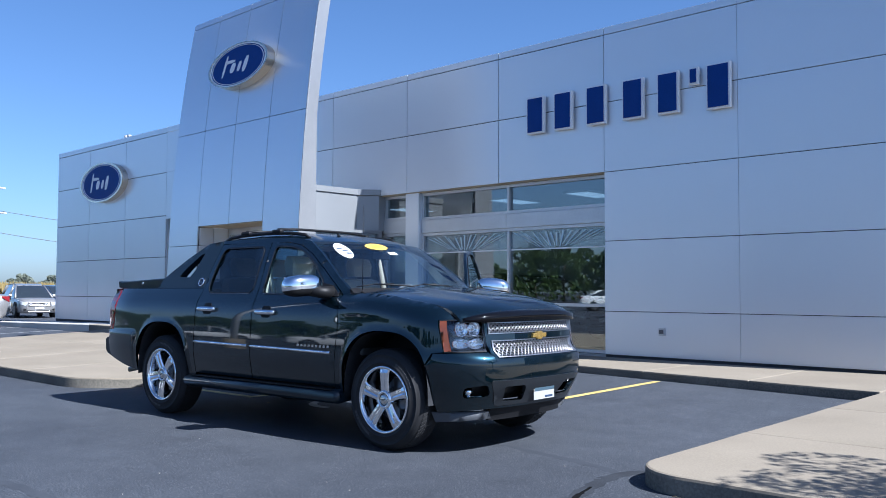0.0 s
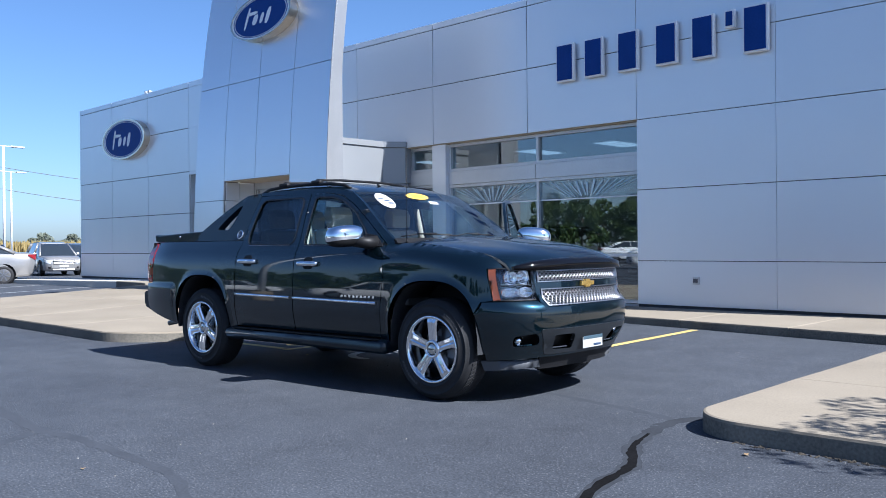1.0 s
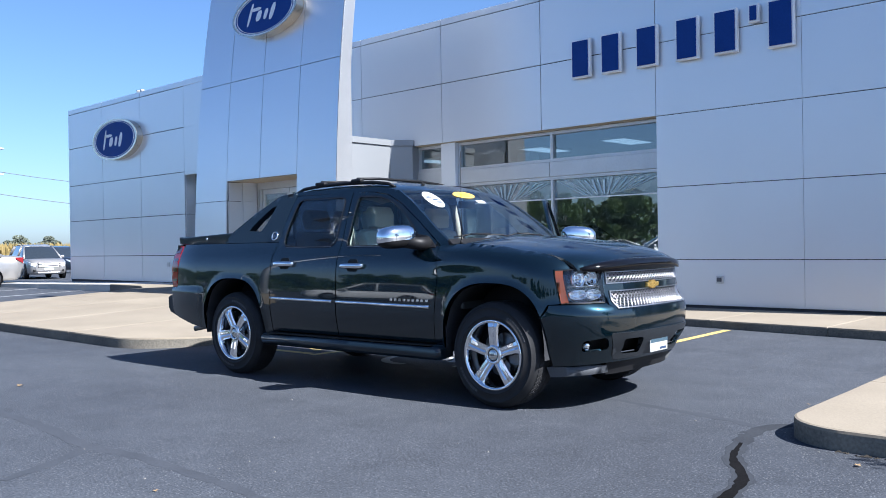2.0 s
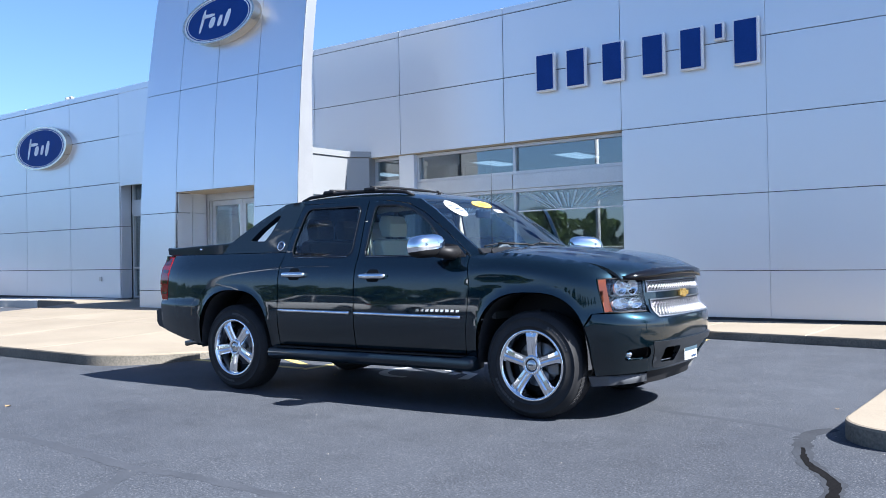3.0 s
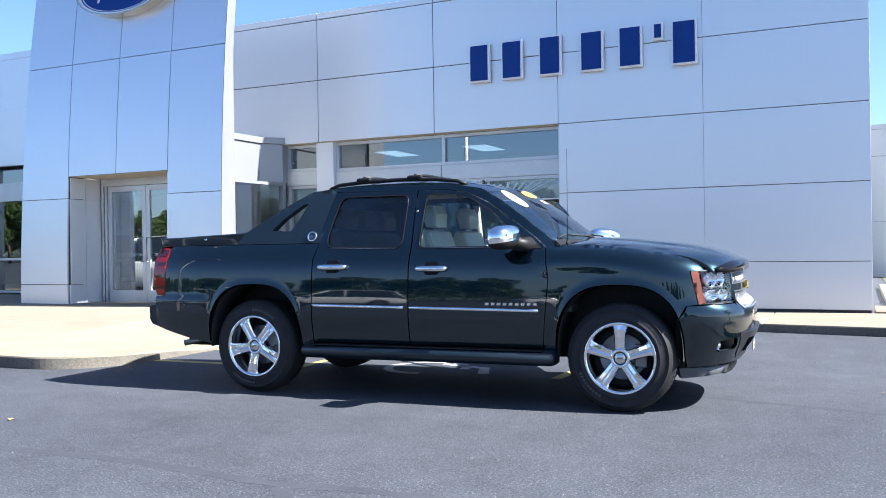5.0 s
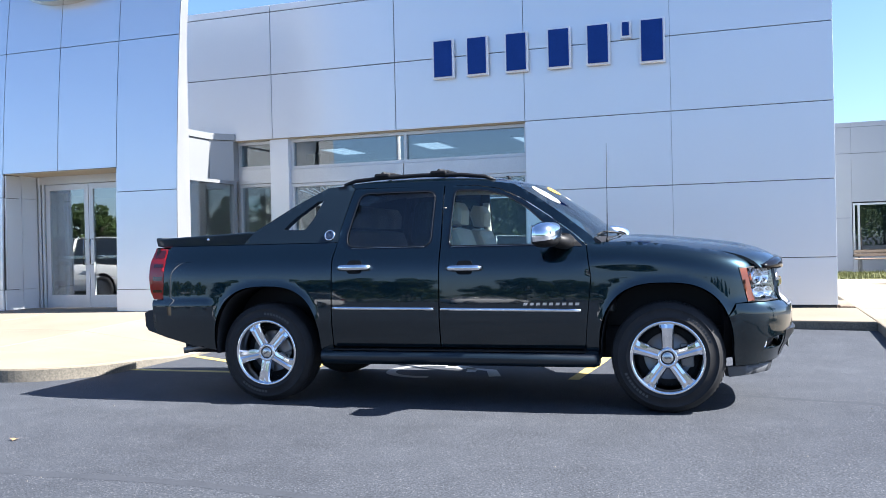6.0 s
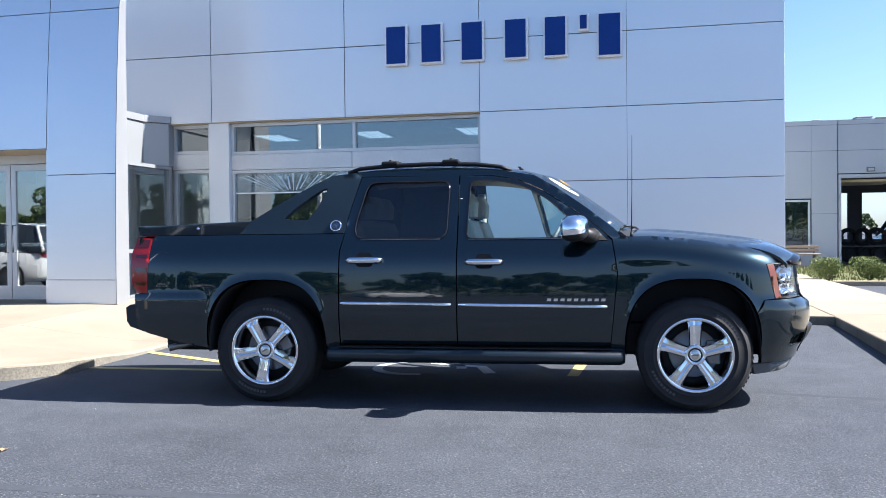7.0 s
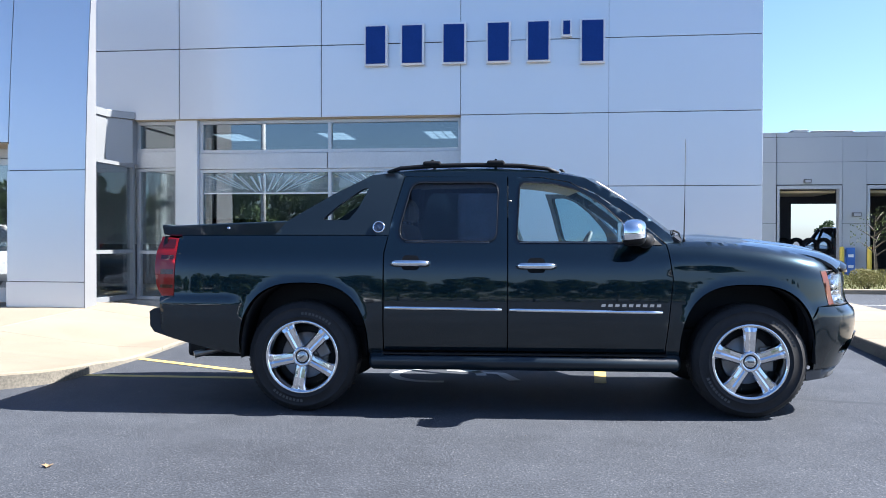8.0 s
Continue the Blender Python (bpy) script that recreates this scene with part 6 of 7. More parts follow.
for x, y, s, t in ((-9.70, 3.35, 0.075, 20), (-5.32, 2.35, 0.035, 70), (-8.63, 6.4, 0.05, 10), (-2.7, 5.2, 0.05, 80), (-3.6, 6.9, 0.035, 15)):
    leaf_litter(x, y, s, t)
bm = bmesh.new()
rs = random.Random(8)
for i in range(260):
    near = rs.random() < 0.45
    x, y = (rs.uniform(-3.1, 2.5), 5.42 - abs(rs.gauss(0, 0.12))) if near and rs.random() < 0.4 else (rs.uniform(-13, 1.5), rs.uniform(1.8, 10.8))
    s = rs.uniform(0.003, 0.008)
    v = [bm.verts.new((x + s * dx, y + s * dy, ground_z(y) + dz)) for dx, dy, dz in ((-1, -0.7, 0), (1, -0.8, 0), (0.8, 0.9, 0), (-0.7, 1, 0), (rs.uniform(-0.4, 0.4), rs.uniform(-0.3, 0.3), s))]
    for f in ((0, 1, 4), (1, 2, 4), (2, 3, 4), (3, 0, 4)):
        bm.faces.new([v[k] for k in f])
tagged(part("stone_chips", bm, CHIP), "loose pale stone chips on the asphalt", "gravel", kind="stuff")

bm = bmesh.new()
for i in range(420):
    x = rs.uniform(-2.9, 2.4)
    y = 5.485 - abs(rs.gauss(0, 0.035)) if x > -2.8 else 5.95 - math.sqrt(max(0.0, 0.46 ** 2 - (x + 2.87) ** 2)) - abs(rs.gauss(0, 0.03))
    s, a = rs.uniform(0.004, 0.014), rs.uniform(0, 6.3)
    c, d = math.cos(a) * s, math.sin(a) * s
    v = [bm.verts.new((x + p * c - q * d, y + p * d + q * c, ground_z(y) + h)) for p, q, h in ((-1.6, -0.5, 0.001), (1.6, -0.6, 0.002), (1.4, 0.6, 0.003), (-1.5, 0.5, 0.001), (0.0, 0.0, s * 0.8))]
    for f in ((0, 1, 4), (1, 2, 4), (2, 3, 4), (3, 0, 4)):
        bm.faces.new([v[k] for k in f])
tagged(part("gutter_debris", bm, plain("dark_debris", (0.035, 0.028, 0.02), 0.9)), "dark leaf crumbs and grit along the kerb foot", "debris", kind="stuff")

# ---- greenery ----


def leaf_cloud(bm, centre, radii, count, size, rng, squash=1.0):
    for _ in range(count):
        d = Vector((rng.gauss(0, 1), rng.gauss(0, 1), rng.gauss(0, 1))).normalized() * rng.uniform(0.55, 1.0) ** 0.5
        p = Vector(centre) + Vector((d.x * radii[0], d.y * radii[1], d.z * radii[2]))
        q = Euler((rng.uniform(0, 6.3), rng.uniform(0, 6.3), rng.uniform(0, 6.3))).to_matrix()
        s = size * rng.uniform(0.6, 1.3)
        vs = [bm.verts.new(p + q @ Vector((u * s, v * s, w * s))) for u, v, w in ((-0.5, 0, 0), (0, -0.28, 0.06), (0.5, 0, 0), (0, 0.28, 0.06))]
        bm.faces.new(vs)


def tree(name, m, h, crown_w, label, count, size, seed, material=LEAF, clear=0.3, group=""):
    rng = random.Random(seed)
    t = thing(name, m, label, "tree", group)
    bm = bmesh.new()
    r = h * 0.022
    tube(bm, [(0, 0, 0), (0.01 * h, 0, 0.3 * h), (-0.01 * h, 0.01 * h, 0.6 * h), (0, 0, 0.85 * h)], [r * 1.25, r, r * 0.6, r * 0.2], 8)
    tips = []
    for i in range(9):
        a = i * 2.4 + rng.uniform(-0.3, 0.3)
        z0 = h * (clear + 0.05 + 0.5 * i / 9)
        z1 = z0 + h * rng.uniform(0.10, 0.2)
        rr = crown_w * rng.uniform(0.28, 0.46) * (1 - 0.4 * i / 9)
        tip = (rr * math.cos(a), rr * math.sin(a), z1)
        tube(bm, [(0, 0, z0), (tip[0] * 0.5, tip[1] * 0.5, z0 + (z1 - z0) * 0.6), tip], [r * 0.45, r * 0.3, r * 0.1], 5)
        tips.append(tip)
    part("trunk", bm, BARK, t)
    bm = bmesh.new()
    tips += [(0, 0, 0.86 * h), (0.1 * crown_w, 0, 0.72 * h), (-0.12 * crown_w, 0.1 * crown_w, 0.62 * h)]
    for tip in tips:
        k = rng.uniform(0.75, 1.2)
        leaf_cloud(bm, tip, (crown_w * 0.2 * k, crown_w * 0.2 * k, h * 0.115 * k), count // len(tips), size, rng)
    part("crown", bm, material, t)
    return t


# the tree whose shade falls on the island
tree("young_tree", pose(1.2, 6.5, 0.13), 3.3, 2.1, "young leafy tree on the concrete island", 4400, 0.075, 21, clear=0.4)
# trees beyond the road
big = tree("roadside_tree", pose(-60, -72, 0), 8.5, 8.0, "broad green roadside tree", 2400, 0.62, 4, clear=0.12, group="roadside trees")
big2 = tree("roadside_tree", pose(-48, -76, 0), 9.5, 7.0, "tall green roadside tree", 2400, 0.62, 9, clear=0.1, group="roadside trees")
rt = random.Random(12)
for i in range(46):
    x = -132 + i * 4.4 + rt.uniform(-1.5, 1.5)
    s = rt.uniform(0.7, 1.1)
    copy_thing(big if i % 2 else big2, pose(x, -74 - 6 * (i % 2) + rt.uniform(-3, 3), 0, 0, 0, rt.uniform(0, 360)) @ Matrix.Scale(s, 4))
# unseen western row, added to darken the reflections in the wing wall
for i in range(14):
    s = rt.uniform(0.8, 1.15)
    copy_thing(big2 if i % 3 else big, pose(-104 + rt.uniform(-4, 4), -12 - 4.2 * i, 0, 0, 0, rt.uniform(0, 360)) @ Matrix.Scale(s, 4))
# distance haze is mixed into this paler, greyer leaf colour
hazy = tree("distant_tree", pose(-187, 71.5, 0), 4.9, 6.6, "broad tree on the horizon, haze put into its leaf colour", 1500, 0.5, 14, leaves("hazy_leaf", (0.085, 0.10, 0.075), (0.15, 0.16, 0.12)), clear=0.1, group="horizon trees")
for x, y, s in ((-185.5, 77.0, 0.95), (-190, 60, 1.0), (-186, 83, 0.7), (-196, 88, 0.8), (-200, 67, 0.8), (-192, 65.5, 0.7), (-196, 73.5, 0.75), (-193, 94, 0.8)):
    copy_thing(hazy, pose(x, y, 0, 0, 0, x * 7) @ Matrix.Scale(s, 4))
for x, y, s in ((38, 118, 0.55), (30, 124, 0.5), (25, 130, 0.45), (45, 112, 0.5), (52, 104, 0.6), (60, 98, 0.6)):
    copy_thing(big, pose(x, y, 0, 0, 0, x * 7) @ Matrix.Scale(s, 4))
small = tree("small_tree", pose(1.15, 22.0, 0.14), 1.9, 1.2, "slim young tree with sparse pale leaves in the planting bed", 260, 0.055, 33, HEDGE, clear=0.35)


def bush(x, y, w, h, seed, material, label):
    rng = random.Random(seed)
    b = thing("bush", pose(x, y, 0.13), label, "bush", "clipped bushes")
    bm = bmesh.new()
    for i in range(5):
        a = i * 2.4
        rod(bm, (0, 0, 0), (0.2 * w * math.cos(a), 0.2 * w * math.sin(a), h * 0.6), 0.018, 0.006, n=5)
    part("stem", bm, BARK, b)
    bm = bmesh.new()
    for i in range(14):
        a, rr = rng.uniform(0, 6.3), rng.uniform(0, 0.3) * w
        leaf_cloud(bm, (rr * math.cos(a), rr * math.sin(a), h * rng.uniform(0.38, 0.72)), (w * 0.24, w * 0.24, h * 0.30), 330, 0.042, rng)
    part("foliage", bm, material, b)


LIGHTHEDGE = leaves("pale_hedge_leaf", (0.0936, 0.1014, 0.0273), (0.234, 0.2106, 0.078))
for i, (x, y, w, h) in enumerate(((-1.5, 20.5, 0.95, 0.60), (-0.6, 20.5, 0.95, 0.60))):
    bush(x, y, w, h, 40 + i, HEDGE, "rounded green clipped bush in the planting bed")
for i, (x, y, w, h) in enumerate(((0.45, 20.5, 1.1, 0.52), (1.5, 20.4, 1.15, 0.5), (2.6, 20.5, 1.2, 0.5), (3.8, 20.4, 1.2, 0.5))):
    bush(x, y, w, h, 60 + i, LIGHTHEDGE, "low yellow-green shrub in the planting bed")
bm = bmesh.new()
rg = random.Random(77)
for _ in range(5200):
    x, y = rg.uniform(-3.0, 9), rg.uniform(24.5, 29.0)
    if x > -1.6 and rg.random() < 0.35:
        y = rg.uniform(19.8, 24.4)
    a, h = rg.uniform(0, 6.3), rg.uniform(0.05, 0.13)
    dx, dy = 0.02 * math.cos(a), 0.02 * math.sin(a)
    bm.faces.new([bm.verts.new(p) for p in ((x - dx, y - dy, 0.12), (x + dx, y + dy, 0.12), (x + dx * 0.3 + rg.uniform(-0.04, 0.04), y + dy * 0.3, 0.14 + h))])
tagged(part("lawn_grass", bm, GRASSMAT), "short dry grass in the planting bed", "grass", kind="stuff")
tagged(part("planting_bed", slab([(-1.6, 19.65), (9.0, 19.65), (9.0, 29.2), (-3.1, 29.2), (-3.1, 23.1), (-1.6, 23.1)], lambda x, y: 0.135, 0.0), GRASSMAT), "planting bed with dry grass", "planting bed", kind="structure")
tagged(part("kerb", slab([(-1.6, 19.4), (9.0, 19.4), (9.0, 19.64), (-1.6, 19.64)], lambda x, y: 0.21, 0.0), CONCRETE), "concrete kerb round the planting bed", "kerb", kind="structure")
tagged(part("mulch_bed", slab([(-3.55, 13.12), (-3.34, 13.12), (-3.34, 14.5), (-3.55, 14.5)], lambda x, y: 0.235, 0.1), surface("wood_mulch", (0.10, 0.07, 0.05), (0.22, 0.16, 0.11), 0.9, big=5, fine=45, bump=0.9, relief=0.02)), "strip of brown mulch at the wall corner", "planting bed", kind="structure")

# ---- service building ----
SY = 30.5
bm = boxed(-3.6, 0.80, SY + 0.028, SY + 0.3, 0.0, 5.02)
box(bm, 2.96, 3.79, SY + 0.028, SY + 0.3, 0.0, 5.02), box(bm, 5.92, 6.72, SY + 0.028, SY + 0.3, 0.0, 5.02), box(bm, 8.87, 16.0, SY + 0.028, SY + 0.3, 0.0, 5.02)
for a, b in ((0.80, 2.96), (3.79, 5.92), (6.72, 8.87)):
    box(bm, a, b, SY + 0.028, SY + 0.3, 3.25, 5.02)
wall_service = wall("wall_service", bm, "grey panelled wall of the service bays")
for x0, x1, bay in ((-3.6, -1.62, 0), (-1.62, -0.06, 2), (-0.06, 0.76, 0), (0.78, 2.98, 1), (2.98, 3.77, 0), (3.77, 5.94, 1), (5.94, 6.70, 0), (6.70, 8.89, 1), (8.89, 12.4, 0), (12.4, 16.0, 0)):
    yy = SY - (0.05 if x1 < 0.77 else 0.0)
    for z0, z1 in ((0.1, 1.9), (1.9, 4.03), (4.03, 4.9), (4.9, 5.06)):
        if bay == 1 and z0 < 3:
            if z0 == 1.9:
                panel(wall_service, x0, x1, 3.25, 4.03, y=yy, material=SERVICE)
            continue
        if bay == 2 and z0 < 3:
            if z0 == 1.9:
                panel(wall_service, x0, x1, 2.42, 4.03, y=yy, material=SERVICE)
            else:
                panel(wall_service, x0, x1, 0.1, 0.62, y=yy, material=SERVICE)
            continue
        panel(wall_service, x0, x1, z0, z1, y=yy, material=SERVICE)
for a, b in ((0.80, 2.96), (3.79, 5.92), (6.72, 8.87)):
    g = tagged(new("bay_opening"), "open service bay with raised door and pale frame", "garage door", "service bays", "structure")
    bm = boxed(a, a + 0.09, SY - 0.02, SY + 0.32, 0.1, 3.22)
    box(bm, b - 0.09, b, SY - 0.02, SY + 0.32, 0.1, 3.22), box(bm, a + 0.09, b - 0.09, SY - 0.02, SY + 0.32, 3.1, 3.22)
    part("bay_frame", bm, SERVICE, g)
    part("raised_door", boxed(a + 0.1, b - 0.1, SY + 0.4, SY + 3.0, 2.98, 3.06), TAN, g, "raised tan overhead door")
bm = boxed(-3.6, 1.2, 42, 42.2, 0, 5)
box(bm, 3.6, 4.2, 42, 42.2, 0, 5), box(bm, 6.35, 16, 42, 42.2, 0, 5), box(bm, 1.2, 3.6, 42, 42.2, 3.05, 5), box(bm, 4.2, 6.35, 42, 42.2, 3.05, 5)
wall("wall_bay_back", bm, "dim back wall of the service bays", INDARK)
tagged(part("roof_service", boxed(-3.6, 16, SY + 0.3, 42.2, 5.02, 5.1), INDARK), "flat roof over the service bays", "roof", kind="structure")
wall("wall_bay_side", boxed(15.8, 16, SY + 0.3, 42, 0, 5), "plain side wall", INWALL)
wall("wall_bay_inner", boxed(0.4, 0.6, SY + 0.3, 36, 0, 5), "plain inner wall", INWALL)
window("window_service", -1.6, -0.10, 0.66, 2.38, SY - 0.05, "white-framed office window", mull=(-1.42,), fw=0.06)
bench = thing("bench", pose(-0.8, 29.6, 0.12), "weathered wooden slat bench under the window", "bench")
for i in range(4):
    part("slat", boxed(-0.85, 0.85, -0.25 + i * 0.13, -0.15 + i * 0.13, 0.42, 0.455, bevel=0.006), WOOD, bench)
for i in range(2):
    part("slat", boxed(-0.85, 0.85, 0.24, 0.27, 0.52 + i * 0.11, 0.61 + i * 0.11, bevel=0.006), WOOD, bench)
for dx in (-0.7, 0.7):
    part("leg", boxed(dx - 0.04, dx + 0.04, -0.24, 0.24, 0.012, 0.419, bevel=0.01), INDARK, bench)
    part("back_post", boxed(dx - 0.03, dx + 0.03, 0.271, 0.31, 0.012, 0.73, bevel=0.01), INDARK, bench)


def tyre_thing(m):
    t = bmesh.new()
    lathe(t, [(0.20, -0.09), (0.24, -0.11), (0.30, -0.11), (0.335, -0.085), (0.345, -0.05), (0.345, 0.05), (0.335, 0.085), (0.30, 0.11), (0.24, 0.11), (0.20, 0.09)], 24, closed=True)
    o = tagged(part("spare_tyre", t, RUBBER), "black tyre in a stack in the service bay", "tyre", "stacked tyres")
    o.matrix_world = m
    return o


t0 = tyre_thing(pose(1.35, 33.5, 0.46, 0, 0, 0))
for i in range(10):
    col, lvl = i % 5, i // 5
    copy_thing(t0, pose(1.35 + col * 0.5, 33.5 + 0.45 * (lvl % 2), 0.46 + lvl * 0.62, 0, 0, 8 * ((i * 7) % 5) - 16)) if i else None
rack = thing("tyre_rack", pose(2.3, 33.6, 0.1), "dark steel tyre rack in the bay", "rack")
for z in (0.0, 0.62):
    for dy in (-0.3, 0.75):
        part("beam", boxed(-1.4, 1.6, dy - 0.03, dy + 0.03, z, z + 0.05), INDARK, rack)
# dark sheet added to block the bright background between the tyres
part("back_board", boxed(-1.37, 1.57, 0.842, 0.87, 0.0, 0.9), INDARK, rack)
for dx in (-1.4, 1.6):
    for dy in (-0.36, 0.81):
        part("post", boxed(dx - 0.03, dx + 0.03, dy - 0.029, dy + 0.029, 0.0, 1.3), INDARK, rack)
BOLLARD = plain("bollard_yellow", (0.56, 0.416, 0.04), 0.5)
for x in (2.86, 3.76, 5.98):
    b = thing("bollard", pose(x, 30.15, 0.1), "yellow steel bollard beside the service bay", "bollard", "bay bollards")
    bm = bmesh.new()
    lathe(bm, [(0.075, 0), (0.075, 0.95), (0.06, 0.995), (0.0005, 1.01)], 14, axis="z")
    part("post", bm, BOLLARD, b)
    bm = bmesh.new()
    lathe(bm, [(0.12, 0), (0.12, 0.03), (0.076, 0.035)], 14, axis="z")
    part("collar", bm, GALV, b)
bin_ = thing("blue_dispenser", pose(3.2, 30.40, 0.12), "small blue cabinet on the service wall", "cabinet")
part("body", boxed(-0.14, 0.14, -0.1, 0.06, 0, 0.95, bevel=0.01), plain("cabinet_blue", (0.04, 0.12, 0.42), 0.4), bin_)
for z in (0.25, 0.62):
    part("label_bar", boxed(-0.09, 0.09, -0.106, -0.1, z, z + 0.1), SIGNWHITE, bin_)
for x, z, w in ((1.8, 3.37, 0.24), (3.43, 2.21, 0.3), (4.8, 3.40, 0.24)):
    f = thing("wall_light", pose(x, SY, z), "dark wall-mounted light on the service wall", "wall light", "service wall lights")
    part("housing", boxed(-w / 2, w / 2, -0.14, -0.002, -0.07, 0.07, bevel=0.015), INDARK, f)
    part("diffuser", boxed(-w / 2 + 0.03, w / 2 - 0.03, -0.152, -0.141, -0.05, 0.04), SERVICE, f)
for x, w, h in ((1.9, 0.5, 0.2), (3.0, 1.4, 0.16), (0.35, 0.2, 0.14)):
    u = thing("roof_unit", pose(x, SY + 1.5, 5.1), "pale roof vent unit", "roof vent", "roof vents")
    part("housing", boxed(-w / 2, w / 2, -0.3, 0.3, 0, h * 0.8, bevel=0.02), FRAME, u)
    part("hood", boxed(-w / 2 - 0.03, w / 2 + 0.03, -0.33, 0.33, h * 0.8, h, bevel=0.015), GALV, u)

# ---- parked vehicles ----


CARLAMP = plain("far_lamp", (0.55, 0.57, 0.60), 0.12, coat=0.5)
CARTAIL = plain("far_tail_lens", (0.20, 0.012, 0.016), 0.15, coat=0.3)
CARGLASS = plain("dark_car_glass", (0.02, 0.025, 0.03), 0.05, coat=1.0)


def car(name, m, length, h, suv, paint, label, group=""):
    """A distant passenger car: body, glasshouse, roof, wheels, lamps."""
    c = thing(name, m, label, "car", group)
    L, W = length / 2, 0.9
    wb = 0.29 * length
    r = 0.34 if suv else 0.32
    belt = h * (0.60 if suv else 0.73)
    nosez = h * (0.55 if suv else 0.50)
    if suv:
        line = curve([(-L, belt - 0.25), (-L + 0.05, belt - 0.06), (-L + 0.2, belt), (0.25 * L, belt), (0.45 * L, belt - 0.03), (0.75 * L, nosez + 0.05), (0.92 * L, nosez - 0.04), (L, nosez - 0.22)])
        cab = [(-L + 0.10, belt - 0.01), (-L + 0.42, h - 0.06), (-0.55 * L, h), (-0.15 * L, h), (0.08 * L, h - 0.06), (0.50 * L, belt - 0.03)]
    else:
        line = curve([(-L, belt - 0.25), (-L + 0.06, belt - 0.05), (-L + 0.3, belt), (-0.4 * L, belt + 0.01), (0.35 * L, belt), (0.7 * L, nosez + 0.04), (0.92 * L, nosez - 0.05), (L, nosez - 0.2)])
        cab = [(-0.72 * L, belt - 0.01), (-0.38 * L, h - 0.04), (-0.2 * L, h), (0.05 * L, h - 0.01), (0.48 * L, belt - 0.01)]
    half = curve([(-L, 0.70 * W), (-0.93 * L, 0.88 * W), (-0.75 * L, 0.97 * W), (-0.4 * L, W), (0.4 * L, W), (0.75 * L, 0.96 * W), (0.92 * L, 0.85 * W), (L, 0.62 * W)])
    low = curve([(-L, 0.46), (-0.92 * L, 0.27), (-0.5 * L, 0.22), (0.5 * L, 0.20), (0.93 * L, 0.22), (L, 0.36)])

    def stations(x0, x1, n, section):
        """Joins cross sections along x into one closed skin."""
        b = bmesh.new()
        rows = []
        for i in range(n + 1):
            x = x0 + (x1 - x0) * (0.5 - 0.5 * math.cos(math.pi * i / n))
            pts = section(x)
            rows.append([b.verts.new((x, y, z)) for y, z in pts] + [b.verts.new((x, -y, z)) for y, z in reversed(pts)])
        k = len(rows[0])
        for u, v in zip(rows, rows[1:]):
            for i in range(k):
                b.faces.new((u[i], v[i], v[(i + 1) % k], u[(i + 1) % k])).smooth = True
        b.faces.new(rows[0]), b.faces.new(rows[-1][::-1])
        bmesh.ops.recalc_face_normals(b, faces=b.faces)
        return b

    def skin(x0, x1, s, zlo, zhi):
        """A thin lens that follows the rounded corner of the body."""
        b = bmesh.new()
        cols = []
        for i in range(9):
            x = x0 + (x1 - x0) * i / 8
            y = half(x) * 0.97
            cols.append([b.verts.new((x, s * (y + o), z)) for o, z in ((0.022, zlo(x)), (0.016, zhi(x)), (-0.06, zhi(x)), (-0.06, zlo(x)))])
        for u, v in zip(cols, cols[1:]):
            for i in range(4):
                b.faces.new((u[i], v[i], v[(i + 1) % 4], u[(i + 1) % 4]))
        b.faces.new(cols[0]), b.faces.new(cols[-1][::-1])
        bmesh.ops.recalc_face_normals(b, faces=b.faces)
        return b

    def body_section(x):
        w, t, lo = half(x), line(x), low(x)
        m = lo + (t - lo) * 0.45
        return [(w * 0.55, lo), (w * 0.93, lo + 0.02), (w * 0.985, lo + 0.10), (w, m), (w * 0.985, m + (t - m) * 0.35), (w * 0.955, t - 0.07), (w * 0.91, t - 0.018), (w * 0.80, t), (w * 0.40, t + 0.015)]

    arch_line = curve(cab)

    def cab_section(x):
        t = arch_line(x)
        f = min(1.0, max(0.0, (t - belt) / (h - belt)))
        w1 = W * (0.92 - 0.25 * f)
        return [(W * 0.92, belt - 0.06), (W * 0.92, belt - 0.03), (w1, max(belt - 0.02, t - 0.05 * f)), (w1 * 0.93, t - 0.012 * f), (w1 * 0.5, t)]
    body = part("body", stations(-L, L, 30, body_section), paint, c)
    gl = part("glasshouse", stations(cab[0][0], cab[-1][0], 24, cab_section), CARGLASS, c, "dark glazed glasshouse")
    top = [(x, z + 0.012) for x, z in cab[1:-1]]
    part("roof", prism(top + [(x, z - 0.03) for x, z in reversed(top)], -W * 0.655, W * 0.655, axis="y", bevel=0.02), paint, c)
    for s in (-1, 1):
        for x0, x1 in ((cab[0], cab[1]), (cab[-1], cab[-2])):
            bm = bmesh.new()
            tube(bm, [(x0[0], s * W * 0.93, x0[1]), (x1[0], s * W * 0.685, x1[1])], 0.045, 6)
            part("pillar", bm, paint, c)
        bm = bmesh.new()
        tube(bm, [(-0.12 * L, s * W * 0.935, belt), (-0.14 * L, s * W * 0.685, h - 0.03)], 0.035, 6)
        part("pillar", bm, paint, c)
        for x in (-wb, wb):
            bm = bmesh.new()
            lathe(bm, [(0.0005, -0.02), (0.10, -0.02), (r * 0.66, -0.015), (r * 0.70, -0.012)], 24)
            t = bmesh.new()
            lathe(t, [(r * 0.66, -0.01), (r * 0.75, -0.022), (r * 0.94, -0.018), (r, 0.02), (r, 0.17), (r * 0.9, 0.2), (r * 0.6, 0.2)], 28)
            w = part("wheel", t, RUBBER, c, "black tyre with silver wheel")
            rimm = part("rim", bm, DISC, w)
